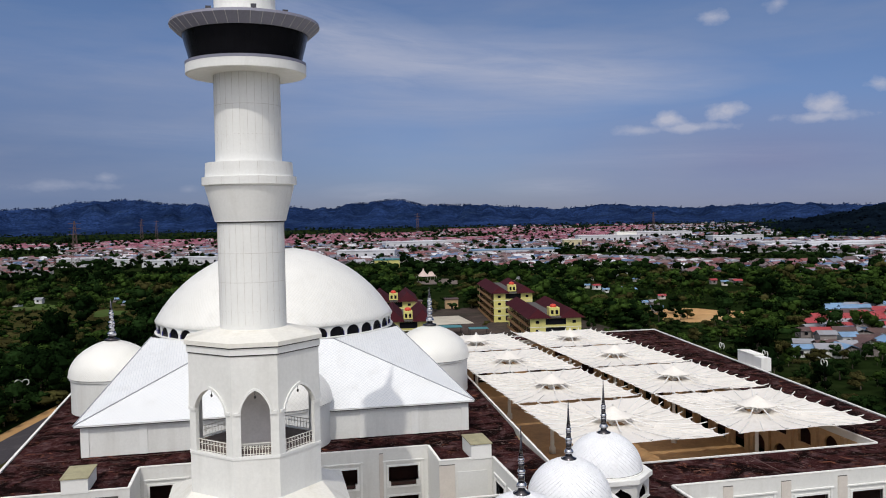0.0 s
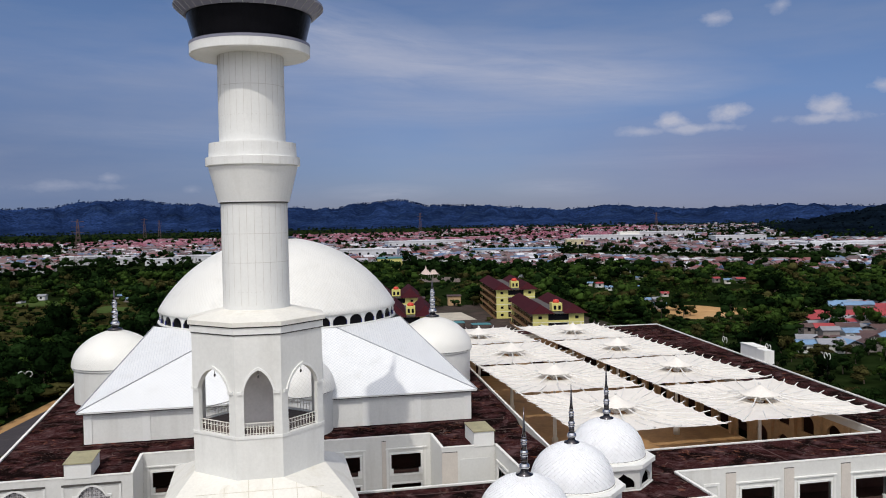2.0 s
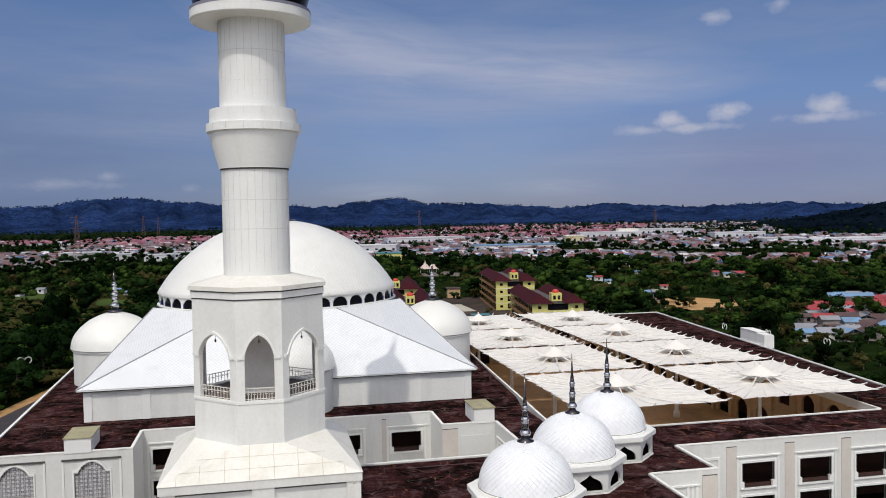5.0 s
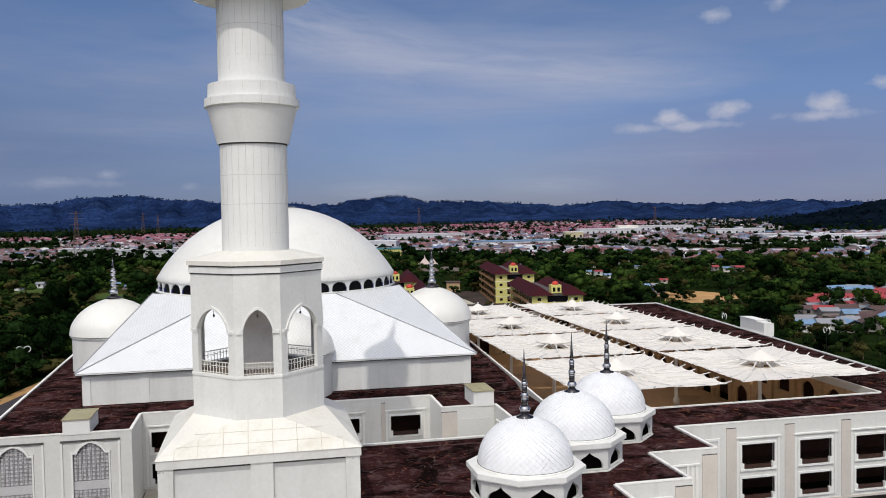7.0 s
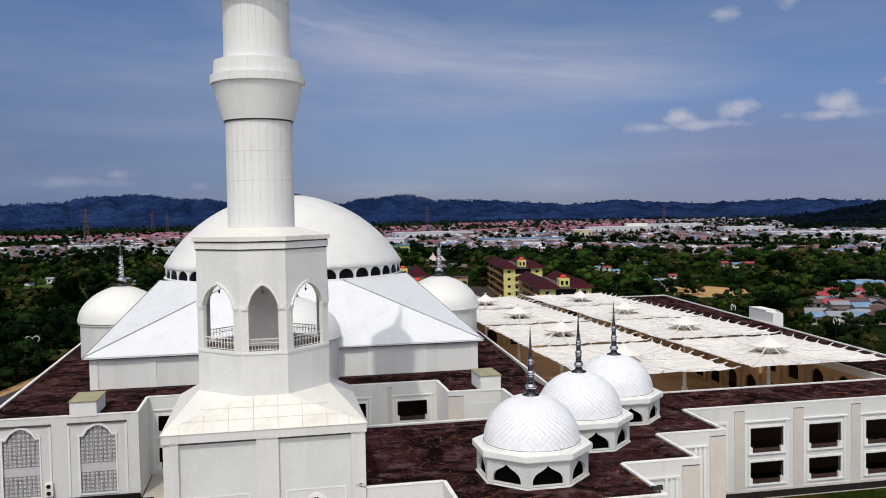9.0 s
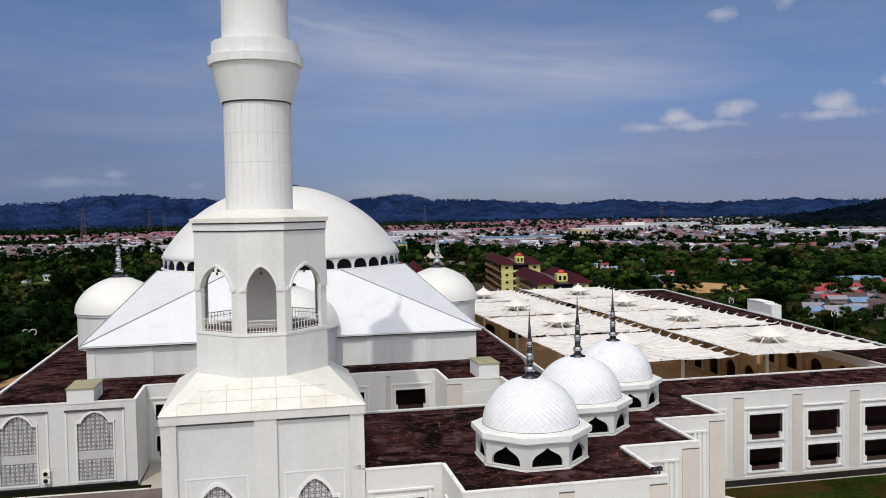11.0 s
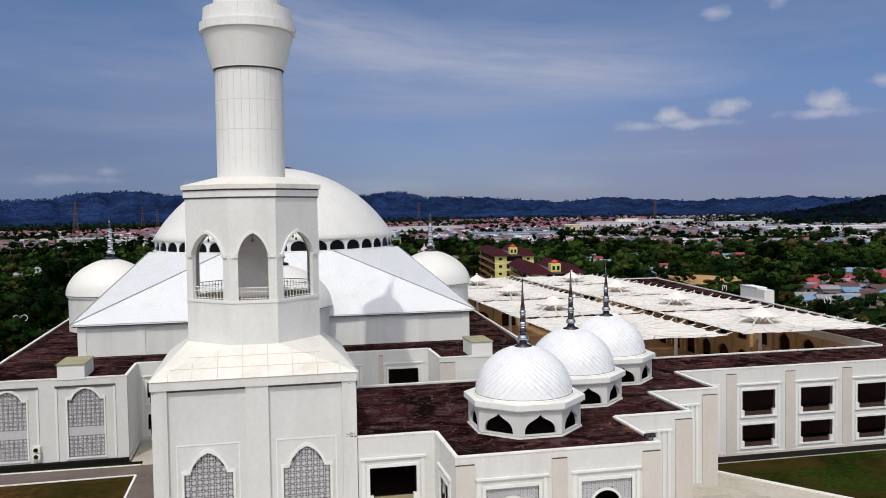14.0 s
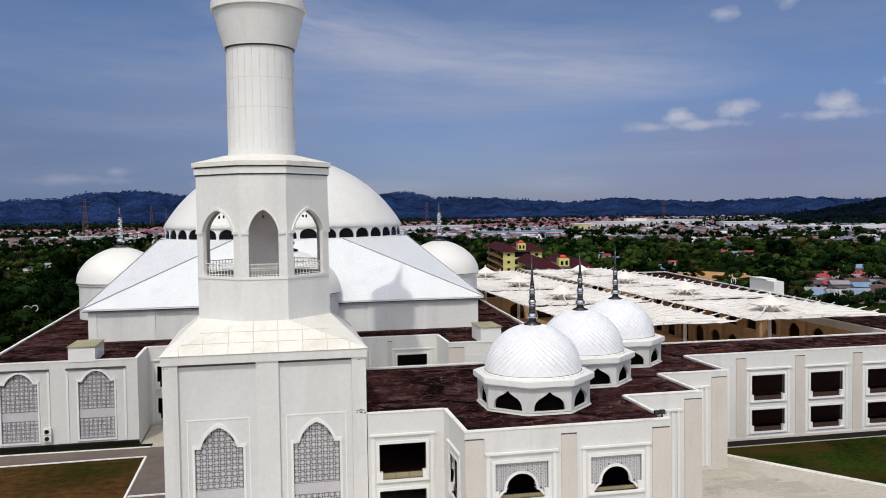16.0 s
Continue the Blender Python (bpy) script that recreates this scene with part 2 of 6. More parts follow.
def weathered_roofing():
    """Dark maroon roofing coat: black water stains, chalky scuffs, rusty blotches and thin pale cracks."""
    m = bpy.data.materials.new("dark_weathered_roofing")
    m.use_nodes = True
    n, l = m.node_tree.nodes, m.node_tree.links
    bs = n["Principled BSDF"]
    bs.inputs["Roughness"].default_value, bs.inputs["Specular IOR Level"].default_value = 0.95, 0.0
    pos = n.new("ShaderNodeNewGeometry").outputs["Position"]

    def tex(sc, detail, warp=0.0, rough=0.62):
        t = n.new("ShaderNodeTexNoise")
        t.inputs["Scale"].default_value, t.inputs["Detail"].default_value = sc, detail
        t.inputs["Roughness"].default_value, t.inputs["Distortion"].default_value = rough, warp
        l.new(pos, t.inputs["Vector"])
        return t

    def span(v, a, b, c=0.0, d=1.0):
        r = n.new("ShaderNodeMapRange")
        l.new(v, r.inputs["Value"])
        for k, q in zip(("From Min", "From Max", "To Min", "To Max"), (a, b, c, d)):
            r.inputs[k].default_value = q
        return r.outputs[0]

    def times(a, b):
        x = n.new("ShaderNodeMath")
        x.operation = "MULTIPLY"
        l.new(a, x.inputs[0]), l.new(b, x.inputs[1])
        return x.outputs[0]

    def over(fac, a, b):
        x = n.new("ShaderNodeMix")
        x.data_type = "RGBA"
        l.new(fac, x.inputs["Factor"])
        for key, v in (("A", a), ("B", b)):
            if isinstance(v, tuple):
                x.inputs[key].default_value = (*v, 1)
            else:
                l.new(v, x.inputs[key])
        return x.outputs["Result"]

    grain = tex(7.0, 8, 0.0, 0.7).outputs["Fac"]
    col = over(span(grain, 0.36, 0.64), (0.009, 0.003, 0.003), (0.062, 0.024, 0.024))
    col = over(span(tex(0.55, 9, 0.6).outputs["Fac"], 0.5, 0.66, 0.0, 0.75), col, (0.1, 0.06, 0.062))
    col = over(span(tex(0.2, 9, 1.0).outputs["Fac"], 0.45, 0.56, 0.0, 0.92), col, (0.0045, 0.003, 0.003))
    col = over(span(tex(0.42, 10, 1.4, 0.7).outputs["Fac"], 0.58, 0.7, 0.0, 0.75), col, (0.26, 0.1, 0.06))
    col = over(span(tex(1.7, 12, 0.8, 0.8).outputs["Fac"], 0.57, 0.7, 0.0, 0.7), col, (0.25, 0.175, 0.165))
    # cracks follow the edges of warped cells, and only here and there
    warp = n.new("ShaderNodeVectorMath")
    warp.operation = "ADD"
    l.new(pos, warp.inputs[0]), l.new(tex(1.1, 9, 0.5, 0.75).outputs["Color"], warp.inputs[1])
    vor = n.new("ShaderNodeTexVoronoi")
    vor.feature = "DISTANCE_TO_EDGE"
    vor.inputs["Scale"].default_value = 0.42
    l.new(warp.outputs[0], vor.inputs["Vector"])
    crack = times(span(vor.outputs["Distance"], 0.0, 0.022, 1.0, 0.0), span(tex(0.35, 6).outputs["Fac"], 0.5, 0.66, 0.0, 0.6))
    col = over(crack, col, (0.3, 0.22, 0.2))
    l.new(col, bs.inputs["Base Color"])
    bump = n.new("ShaderNodeBump")
    bump.inputs["Strength"].default_value, bump.inputs["Distance"].default_value = 0.5, 0.03
    l.new(grain, bump.inputs["Height"])
    l.new(bump.outputs[0], bs.inputs["Normal"])
    return m


WHITE = material("white_wall_paint", (0.645, 0.645, 0.62), 0.7, 0, 0.08, (0.4, 0.375, 0.33), 0.38, 0.5, 0.08, True)
TRIM = material("white_trim_paint", (0.75, 0.75, 0.725), 0.65, 0, 0.06, (0.45, 0.43, 0.38), 0.25, 0.7, 0.06, True)
CREAM = material("aged_cream_paint", (0.74, 0.72, 0.655), 0.7, 0, 0.1, (0.45, 0.4, 0.28), 0.35, 0.6, 0.1)
COREGREY = material("warm_grey_core_paint", (0.62, 0.585, 0.56), 0.8, 0, 0.12, (0.4, 0.36, 0.33), 0.35, 0.6, 0.1)
BEIGE = material("beige_stone_pilaster", (0.58, 0.535, 0.485), 0.75, 0, 0.1, (0.4, 0.36, 0.3), 0.3, 0.8, 0.1, True)
GALLERY = material("white_gallery_paint", (0.72, 0.72, 0.69), 0.7, 0, 0.08, (0.42, 0.4, 0.36), 0.28, 0.5, 0.08, True)
RECESS = material("pale_panel_paint", (0.62, 0.625, 0.61), 0.7, 0, 0.08, (0.45, 0.43, 0.38), 0.2, 0.5, 0.06, True)
HIPGREY = material("grey_ridge_capping", (0.3, 0.31, 0.33), 0.6, 0, 0.15)
APRONJOINT = material("cream_panel_joint", (0.6, 0.56, 0.47), 0.8, 0, 0.3)
JOINT = material("pale_joint", (0.55, 0.53, 0.49), 0.8, 0, 0.1)
GRILLE = material("grey_white_grille", (0.5, 0.49, 0.5), 0.7, 0, 0.15, (0.4, 0.4, 0.4), 0.3, 0.8, 0.1)
# dark grey that imitates the dim void behind the pierced screens
GRILLEBACK = material("dim_void_backing", (0.05, 0.046, 0.052), 0.9, 0, 0.3, (0.1, 0.09, 0.09), 0.4, 0.6, 0.1)
# near-black filler colour in place of the darkness inside closed spaces
VOID = material("unlit_inside_black", (0.003, 0.0025, 0.0025), 1.0, 0, 0.1, bump=0, spec=0.0)
# one dark colour for real seams and for shadow lines drawn in
SEAMSHADE = material("dark_seam_and_shade", (0.08, 0.075, 0.07), 0.9, 0, 0.2)
TILE_BIG = tiled("white_diamond_roof_tile", (0.76, 0.77, 0.77), (0.79, 0.81, 0.84), 0.44, 0.085)
TILE_DOME = tiled("white_dome_panel", (0.78, 0.77, 0.725), (0.87, 0.87, 0.86), 0.5, 0.08, 0.4, (0.5, 0.47, 0.4))
TILE_SMALL = tiled("white_diamond_dome_tile", (0.82, 0.83, 0.84), (0.42, 0.43, 0.46), 0.62, 0.07, 0.28)
BLUE = material("blue_arch_reveal", (0.07, 0.08, 0.28), 0.6, 0, 0.1)
GLASS_DARK = material("dark_tinted_glass", (0.008, 0.008, 0.01), 0.2, 0, 0.2, spec=0.12, bump=0)
METAL = material("polished_steel", (0.5, 0.5, 0.52), 0.1, 1.0, 0.05, bump=0.02)
DARKMETAL = material("dark_finial_metal", (0.09, 0.085, 0.09), 0.16, 1.0, 0.1, bump=0.02)
CROWN = material("grey_cladding", (0.22, 0.22, 0.28), 0.5, 0.0, 0.15, (0.2, 0.2, 0.24), 0.3, 0.9, 0.05, True)
ROOF = weathered_roofing()
ROOFJOINT = material("scuffed_roof_joint", (0.1, 0.06, 0.055), 0.9, 0, 0.6, (0.25, 0.18, 0.16), 0.7, 1.2, 0.4, spec=0.1)
CAP = material("parapet_cap", (0.8, 0.79, 0.75), 0.7, 0, 0.1, (0.3, 0.28, 0.25), 0.5, 0.9, 0.1)
# reddish brown darkened so that the rooms behind the openings look unlit
INTERIOR = material("darkened_interior_plaster", (0.085, 0.036, 0.028), 0.9, 0, 0.2)
TAN = material("tan_court_plaster", (0.5, 0.34, 0.19), 0.8, 0, 0.2, (0.2, 0.11, 0.06), 0.4, 0.3, 0.1)
TANFLOOR = material("tan_court_tile", (0.4, 0.24, 0.11), 0.6, 0, 0.3, (0.14, 0.07, 0.035), 0.75, 0.22, 0.1)
MEMBRANE = material("white_tent_membrane", (0.88, 0.845, 0.785), 0.75, 0, 0.1, (0.6, 0.54, 0.47), 0.3, 0.5, 0.1)
mn, ml = MEMBRANE.node_tree.nodes, MEMBRANE.node_tree.links
trans, mixs = mn.new("ShaderNodeBsdfTranslucent"), mn.new("ShaderNodeMixShader")
trans.inputs["Color"].default_value = (0.8, 0.74, 0.64, 1)
mixs.inputs[0].default_value = 0.18
ml.new(mn["Principled BSDF"].outputs[0], mixs.inputs[1]), ml.new(trans.outputs[0], mixs.inputs[2])
ml.new(mixs.outputs[0], mn["Material Output"].inputs["Surface"])
STEEL_WHITE = material("white_painted_steel", (0.74, 0.73, 0.7), 0.4, 0, 0.06, bump=0.03)
GRASS = material("ground_vegetation", (0.010, 0.018, 0.005), 0.95, 0, 0.6, (0.035, 0.045, 0.016), 0.7, 0.03, 0.4, spec=0.0)
LAWN = material("mown_grass", (0.075, 0.038, 0.015), 0.95, 0, 0.9, (0.014, 0.028, 0.004), 0.9, 0.16, 0.4, spec=0.0, patch=((0.012, 0.024, 0.004), 0.6, 0.09))
LAWNGREEN = material("green_lawn", (0.018, 0.028, 0.005), 0.95, 0, 1.0, (0.05, 0.028, 0.011), 0.9, 0.3, 0.4, spec=0.0, patch=((0.045, 0.026, 0.009), 0.8, 0.16))
DRAIN = material("wet_dark_drain", (0.012, 0.011, 0.01), 0.7, 0, 0.4, (0.02, 0.02, 0.012), 0.4, 0.6, 0.2, spec=0.03)
ASPHALT = material("asphalt", (0.038, 0.033, 0.038), 0.9, 0, 0.3, (0.12, 0.11, 0.1), 0.4, 0.3, 0.2)
PAVING = material("pale_paving", (0.47, 0.43, 0.355), 0.8, 0, 0.25, (0.3, 0.26, 0.22), 0.75, 0.35, 0.15)
YARD = material("worn_brown_yard", (0.06, 0.044, 0.038), 0.9, 0, 0.5, (0.14, 0.11, 0.09), 0.6, 0.25, 0.3, spec=0.1, patch=((0.02, 0.022, 0.012), 0.7, 0.06))
PAVEDARK = material("grey_paving_blocks", (0.4, 0.365, 0.305), 0.85, 0, 0.2, (0.25, 0.22, 0.19), 0.4, 0.5, 0.15)
PATHPAVE = material("brown_paving", (0.13, 0.1, 0.085), 0.85, 0, 0.4, (0.22, 0.18, 0.15), 0.4, 0.5, 0.15)
HEDGE = material("dark_grass", (0.008, 0.011, 0.004), 0.95, 0, 0.6, (0.02, 0.022, 0.008), 0.5, 0.5, 0.4, spec=0.0)
FIELD = material("field_green", (0.055, 0.085, 0.025), 0.95, 0, 0.3, (0.09, 0.08, 0.035), 0.6, 0.06, 0.2, spec=0.0)
SCRUB = material("olive_scrub", (0.045, 0.042, 0.015), 0.95, 0, 0.5, (0.02, 0.034, 0.008), 0.8, 0.06, 0.3, spec=0.0)
EARTH = material("bare_orange_earth", (0.4, 0.24, 0.11), 0.95, 0, 0.3, (0.5, 0.36, 0.2), 0.6, 0.05, 0.2, spec=0.0)
LEAF = [material("leaves_%s" % k, c, 0.8, 0, 0.6, bump=0, island=0.45, scale=0.12, spec=0.0) for k, c in
        (("deep", (0.0035, 0.0085, 0.0025)), ("mid", (0.010, 0.022, 0.006)), ("fresh", (0.026, 0.048, 0.010)), ("dry", (0.042, 0.040, 0.014)))]
# bluer than the near leaves: a little haze is put into this colour
DARKWOODS = material("leaves_far_dark", (0.008, 0.016, 0.012), 0.8, 0, 0.6, bump=0, island=0.5, scale=0.2, spec=0.0)
BARK = material("bark", (0.1, 0.075, 0.055), 0.9, 0, 0.3)
# distance haze is mixed into the far hills' base colour as blue
HILLHAZE = material("haze_blue_hillside", (0.0115, 0.025, 0.074), 0.95, 0, 1.3, (0.025, 0.047, 0.1), 0.7, 0.016, 0.5, spec=0.0, patch=((0.006, 0.014, 0.045), 0.7, 0.028))
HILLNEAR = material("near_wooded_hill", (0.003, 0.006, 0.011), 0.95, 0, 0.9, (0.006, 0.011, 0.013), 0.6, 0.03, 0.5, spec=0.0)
YELLOW = material("yellow_wall_paint", (0.62, 0.57, 0.19), 0.7, 0, 0.12, (0.4, 0.36, 0.2), 0.3, 0.3, 0.08, True)
OCHRE = material("ochre_balcony_paint", (0.26, 0.14, 0.06), 0.75, 0, 0.15, bump=0.1)
RAILDARK = material("dark_brown_low_wall", (0.045, 0.02, 0.015), 0.9, 0, 0.3)
RAILBROWN = material("tan_low_wall", (0.3, 0.25, 0.14), 0.7, 0, 0.2)
MAROON = material("maroon_tile_roof", (0.045, 0.008, 0.012), 0.85, 0, 0.3, (0.035, 0.01, 0.012), 0.5, 0.5, 0.3, spec=0.1)
REDTANK = material("red_plastic_tank", (0.55, 0.05, 0.03), 0.4, 0, 0.1)
TENTCLOTH = material("faded_pink_tent_cloth", (0.5, 0.4, 0.36), 0.8, 0, 0.2, (0.35, 0.22, 0.2), 0.5, 0.3, 0.05)
PALEYELLOW = material("pale_yellow_render", (0.52, 0.45, 0.28), 0.8, 0, 0.15)
TEAL = material("teal_sheet_roof", (0.05, 0.2, 0.22), 0.5, 0, 0.15)
TOWNROOF = material("town_roofs", (0.4, 0.2, 0.18), 0.75, 0, 0.2, bump=0, ramp=[(0.2, 0.075, 0.075), (0.16, 0.1, 0.1), (0.1, 0.05, 0.05), (0.16, 0.17, 0.21), (0.36, 0.36, 0.4), (0.2, 0.09, 0.1), (0.1, 0.16, 0.27), (0.13, 0.1, 0.1), (0.55, 0.55, 0.58), (0.08, 0.06, 0.065)])
TOWNWALL = material("town_walls", (0.6, 0.58, 0.55), 0.8, 0, 0.2, bump=0, ramp=[(0.55, 0.55, 0.58), (0.34, 0.33, 0.33), (0.5, 0.46, 0.44), (0.28, 0.26, 0.27), (0.62, 0.62, 0.64)])
GREYROOF = material("grey_sheet_roof", (0.24, 0.245, 0.27), 0.6, 0, 0.2, (0.2, 0.17, 0.15), 0.5, 0.4, 0.1)
REDROOF = material("red_sheet_roof", (0.31, 0.045, 0.05), 0.6, 0, 0.2, (0.16, 0.04, 0.04), 0.4, 0.4, 0.1)
BLUEROOF = material("blue_sheet_roof", (0.16, 0.27, 0.42), 0.6, 0, 0.2, (0.1, 0.1, 0.11), 0.5, 0.4, 0.1)
RUSTROOF = material("weathered_sheet_roof", (0.085, 0.05, 0.048), 0.8, 0, 0.3, (0.14, 0.1, 0.09), 0.4, 0.4, 0.1)
# roof reds pushed towards mauve to stand for haze over the far rows
TOWNRED = material("haze_mauve_town_roofs", (0.3, 0.1, 0.1), 0.75, 0, 0.2, bump=0, ramp=[(0.23, 0.065, 0.1), (0.17, 0.05, 0.075), (0.27, 0.1, 0.13), (0.13, 0.04, 0.065), (0.3, 0.16, 0.19)])
DULLWALL = material("weathered_house_wall", (0.24, 0.21, 0.2), 0.85, 0, 0.25, (0.14, 0.11, 0.1), 0.5, 0.5, 0.1)
DULLWHITE = material("dull_white_sheet", (0.56, 0.56, 0.59), 0.7, 0, 0.2, (0.25, 0.25, 0.26), 0.5, 0.05, 0)
MOSS = material("mossy_concrete_top", (0.32, 0.295, 0.18), 0.9, 0, 0.3, (0.17, 0.15, 0.1), 0.7, 0.8, 0.2)


# ---- mesh helpers ----
def thing(name, label, category, group="", kind="", at=(0, 0, 0)):
    e = new(name)
    e.location = at
    return tagged(e, label, category, group, kind)


def part(name, bm, mat, parent=None, label="", smooth=False, kind="", weld=False):
    if weld:
        bmesh.ops.remove_doubles(bm, verts=bm.verts, dist=1e-4)
    me = bpy.data.meshes.new(name)
    bm.to_mesh(me)
    bm.free()
    me.materials.append(mat)
    if smooth:
        for p in me.polygons:
            p.use_smooth = len(p.vertices) < 5
    ob = new(name, me)
    if parent is not None:
        ob.parent = parent
    return tagged(ob, label, "", "", kind)


def box(bm, x0, x1, y0, y1, z0, z1, m=None):
    co = [(x, y, z) for z in (z0, z1) for x, y in ((x0, y0), (x1, y0), (x1, y1), (x0, y1))]
    v = [bm.verts.new(m @ Vector(c) if m else c) for c in co]
    for f in ((3, 2, 1, 0), (4, 5, 6, 7), (0, 1, 5, 4), (1, 2, 6, 5), (2, 3, 7, 6), (3, 0, 4, 7)):
        bm.faces.new([v[k] for k in f])
    return bm


def boxes(*rows, m=None, weld=False):
    bm = bmesh.new()
    for r in rows:
        box(bm, *r, m=m)
    if weld:
        bmesh.ops.remove_doubles(bm, verts=bm.verts, dist=1e-4)
    return bm


def prism(poly, z0, z1, bm=None):
    """Upright solid on a counter-clockwise plan."""
    bm = bm or bmesh.new()
    a = [bm.verts.new((x, y, z0)) for x, y in poly]
    b = [bm.verts.new((x, y, z1)) for x, y in poly]
    bm.faces.new(a[::-1]), bm.faces.new(b)
    for k in range(len(poly)):
        j = (k + 1) % len(poly)
        bm.faces.new((a[k], a[j], b[j], b[k]))
    return bm


def lathe(profile, n=32, centre=(0, 0), turn=0.0, bm=None, uv=False):
    """Turned surface from (radius, height) pairs, bottom to top."""
    bm = bm or bmesh.new()
    rings = []
    for r, z in profile:
        if r < 1e-4:
            rings.append([bm.verts.new((centre[0], centre[1], z))])
        else:
            rings.append([bm.verts.new((centre[0] + r * math.cos(turn + 2 * math.pi * k / n), centre[1] + r * math.sin(turn + 2 * math.pi * k / n), z)) for k in range(n)])
    for a, b in zip(rings, rings[1:]):
        for k in range(n):
            j = (k + 1) % n
            if len(a) == 1 and len(b) == 1:
                continue
            if len(a) == 1:
                bm.faces.new((a[0], b[j], b[k]))
            elif len(b) == 1:
                bm.faces.new((a[k], a[j], b[0]))
            else:
                bm.faces.new((a[k], a[j], b[j], b[k]))
    if len(rings[0]) > 1:
        bm.faces.new(rings[0][::-1])
    if len(rings[-1]) > 1:
        bm.faces.new(rings[-1])
    return bm


def octagon(r, cx=0.0, cy=0.0, f=0.41421):
    """Corners of an octagon with flat sides to the front; r: centre to side; f: half a front side as a share of r."""
    return [(cx + r * a, cy + r * b) for a, b in ((1, f), (f, 1), (-f, 1), (-1, f), (-1, -f), (-f, -1), (f, -1), (1, -f))]


def rod(bm, a, b, r0, r1=None, n=6):
    """Round bar from a to b."""
    a, b = Vector(a), Vector(b)
    m = Matrix.Translation((a + b) / 2) @ (b - a).to_track_quat("Z", "Y").to_matrix().to_4x4()
    bmesh.ops.create_cone(bm, cap_ends=True, segments=n, radius1=r0, radius2=r0 if r1 is None else r1, depth=(b - a).length, matrix=m)
    return bm


def dome_bm(profile, n, centre, half):
    """A dome with a uv map in metres: around at the foot, and along the curve."""
    bm = bmesh.new()
    uvl = bm.loops.layers.uv.new("UVMap")
    run = [0.0]
    for (r0, z0), (r1, z1) in zip(profile, profile[1:]):
        run.append(run[-1] + math.hypot(r1 - r0, z1 - z0))
    rings = [[bm.verts.new((centre[0] + r * math.cos(2 * math.pi * k / n), centre[1] + r * math.sin(2 * math.pi * k / n), z)) for k in range(n)] for r, z in profile]
    for i in range(len(rings) - 1):
        for k in range(n):
            j = (k + 1) % n
            f = bm.faces.new((rings[i][k], rings[i][j], rings[i + 1][j], rings[i + 1][k]))
            for lp, (u, v) in zip(f.loops, ((k, i), (k + 1, i), (k + 1, i + 1), (k, i + 1))):
                lp[uvl].uv = (half * u / n, run[v])
    return bm


def pointed(u0, u1, vs, va, n=7):
    """Points of a pointed (ogee-shouldered) arch from the left spring over the apex to the right spring."""
    c, w, h = (u0 + u1) / 2, (u1 - u0) / 2, va - vs
    left = []
    for k in range(n + 1):
        s = k / n
        a = s * math.pi / 2
        left.append((c - w * (0.62 * math.cos(a) + 0.38 * (1 - s)), vs + h * (0.72 * math.sin(a) + 0.28 * s)))
    return left + [(2 * c - u, v) for u, v in left[-2::-1]]


def ogee(u0, u1, vs, va):
    """Points of an onion-shaped arch: round shoulders drawn up into a point."""
    c, w, h = (u0 + u1) / 2, (u1 - u0) / 2, va - vs
    left = [(c - w * a, vs + h * b) for a, b in ((1, 0), (0.97, 0.2), (0.88, 0.38), (0.72, 0.53), (0.52, 0.64), (0.33, 0.73), (0.17, 0.83), (0.06, 0.92), (0, 1))]
    return left + [(2 * c - u, v) for u, v in left[-2::-1]]


def arch_top(bm, u0, u1, vs, va, vt, w0, w1, m, left=None, right=None, shape=pointed):
    """The wall over an arched opening, up to height vt, from depth w0 (back) to w1 (front)."""
    pts = shape(u0, u1, vs, va)
    if left is not None:
        pts = [(left, vs)] + pts
    if right is not None:
        pts = pts + [(right, vs)]
    rows = []
    for u, v in pts:
        rows.append([bm.verts.new(m @ Vector(c)) for c in ((u, w1, v), (u, w1, vt), (u, w0, vt), (u, w0, v))])
    for a, b in zip(rows, rows[1:]):
        for k in range(4):
            j = (k + 1) % 4
            bm.faces.new((a[k], b[k], b[j], a[j]))
    return bm


def arch_band(bm, u0, u1, vs, va, grow, w0, w1, m, drop=0.0):
    """A raised band round the head of an arch; drop: length of its straight legs."""
    inner = pointed(u0, u1, vs, va)
    outer = pointed(u0 - grow, u1 + grow, vs, va + grow * 1.25)
    if drop:
        inner = [(u0, vs - drop)] + inner + [(u1, vs - drop)]
        outer = [(u0 - grow, vs - drop)] + outer + [(u1 + grow, vs - drop)]
    rows = [[bm.verts.new(m @ Vector(c)) for c in ((a[0], w1, a[1]), (b[0], w1, b[1]), (b[0], w0, b[1]), (a[0], w0, a[1]))] for a, b in zip(inner, outer)]
    for a, b in zip(rows, rows[1:]):
        for k in range(4):
            j = (k + 1) % 4
            bm.faces.new((a[k], b[k], b[j], a[j]))
    bm.faces.new(rows[0]), bm.faces.new(rows[-1][::-1])
    return bm


def wall_frame(p0, p1, z=0.0):
    """Local axes of a wall that runs from p0 to p1: x along, y inwards (negative: proud of the face), z up."""
    d = Vector((p1[0] - p0[0], p1[1] - p0[1], 0))
    a = math.atan2(d.y, d.x)
    return Matrix.Translation((p0[0], p0[1], z)) @ Matrix.Rotation(a, 4, "Z"), d.length


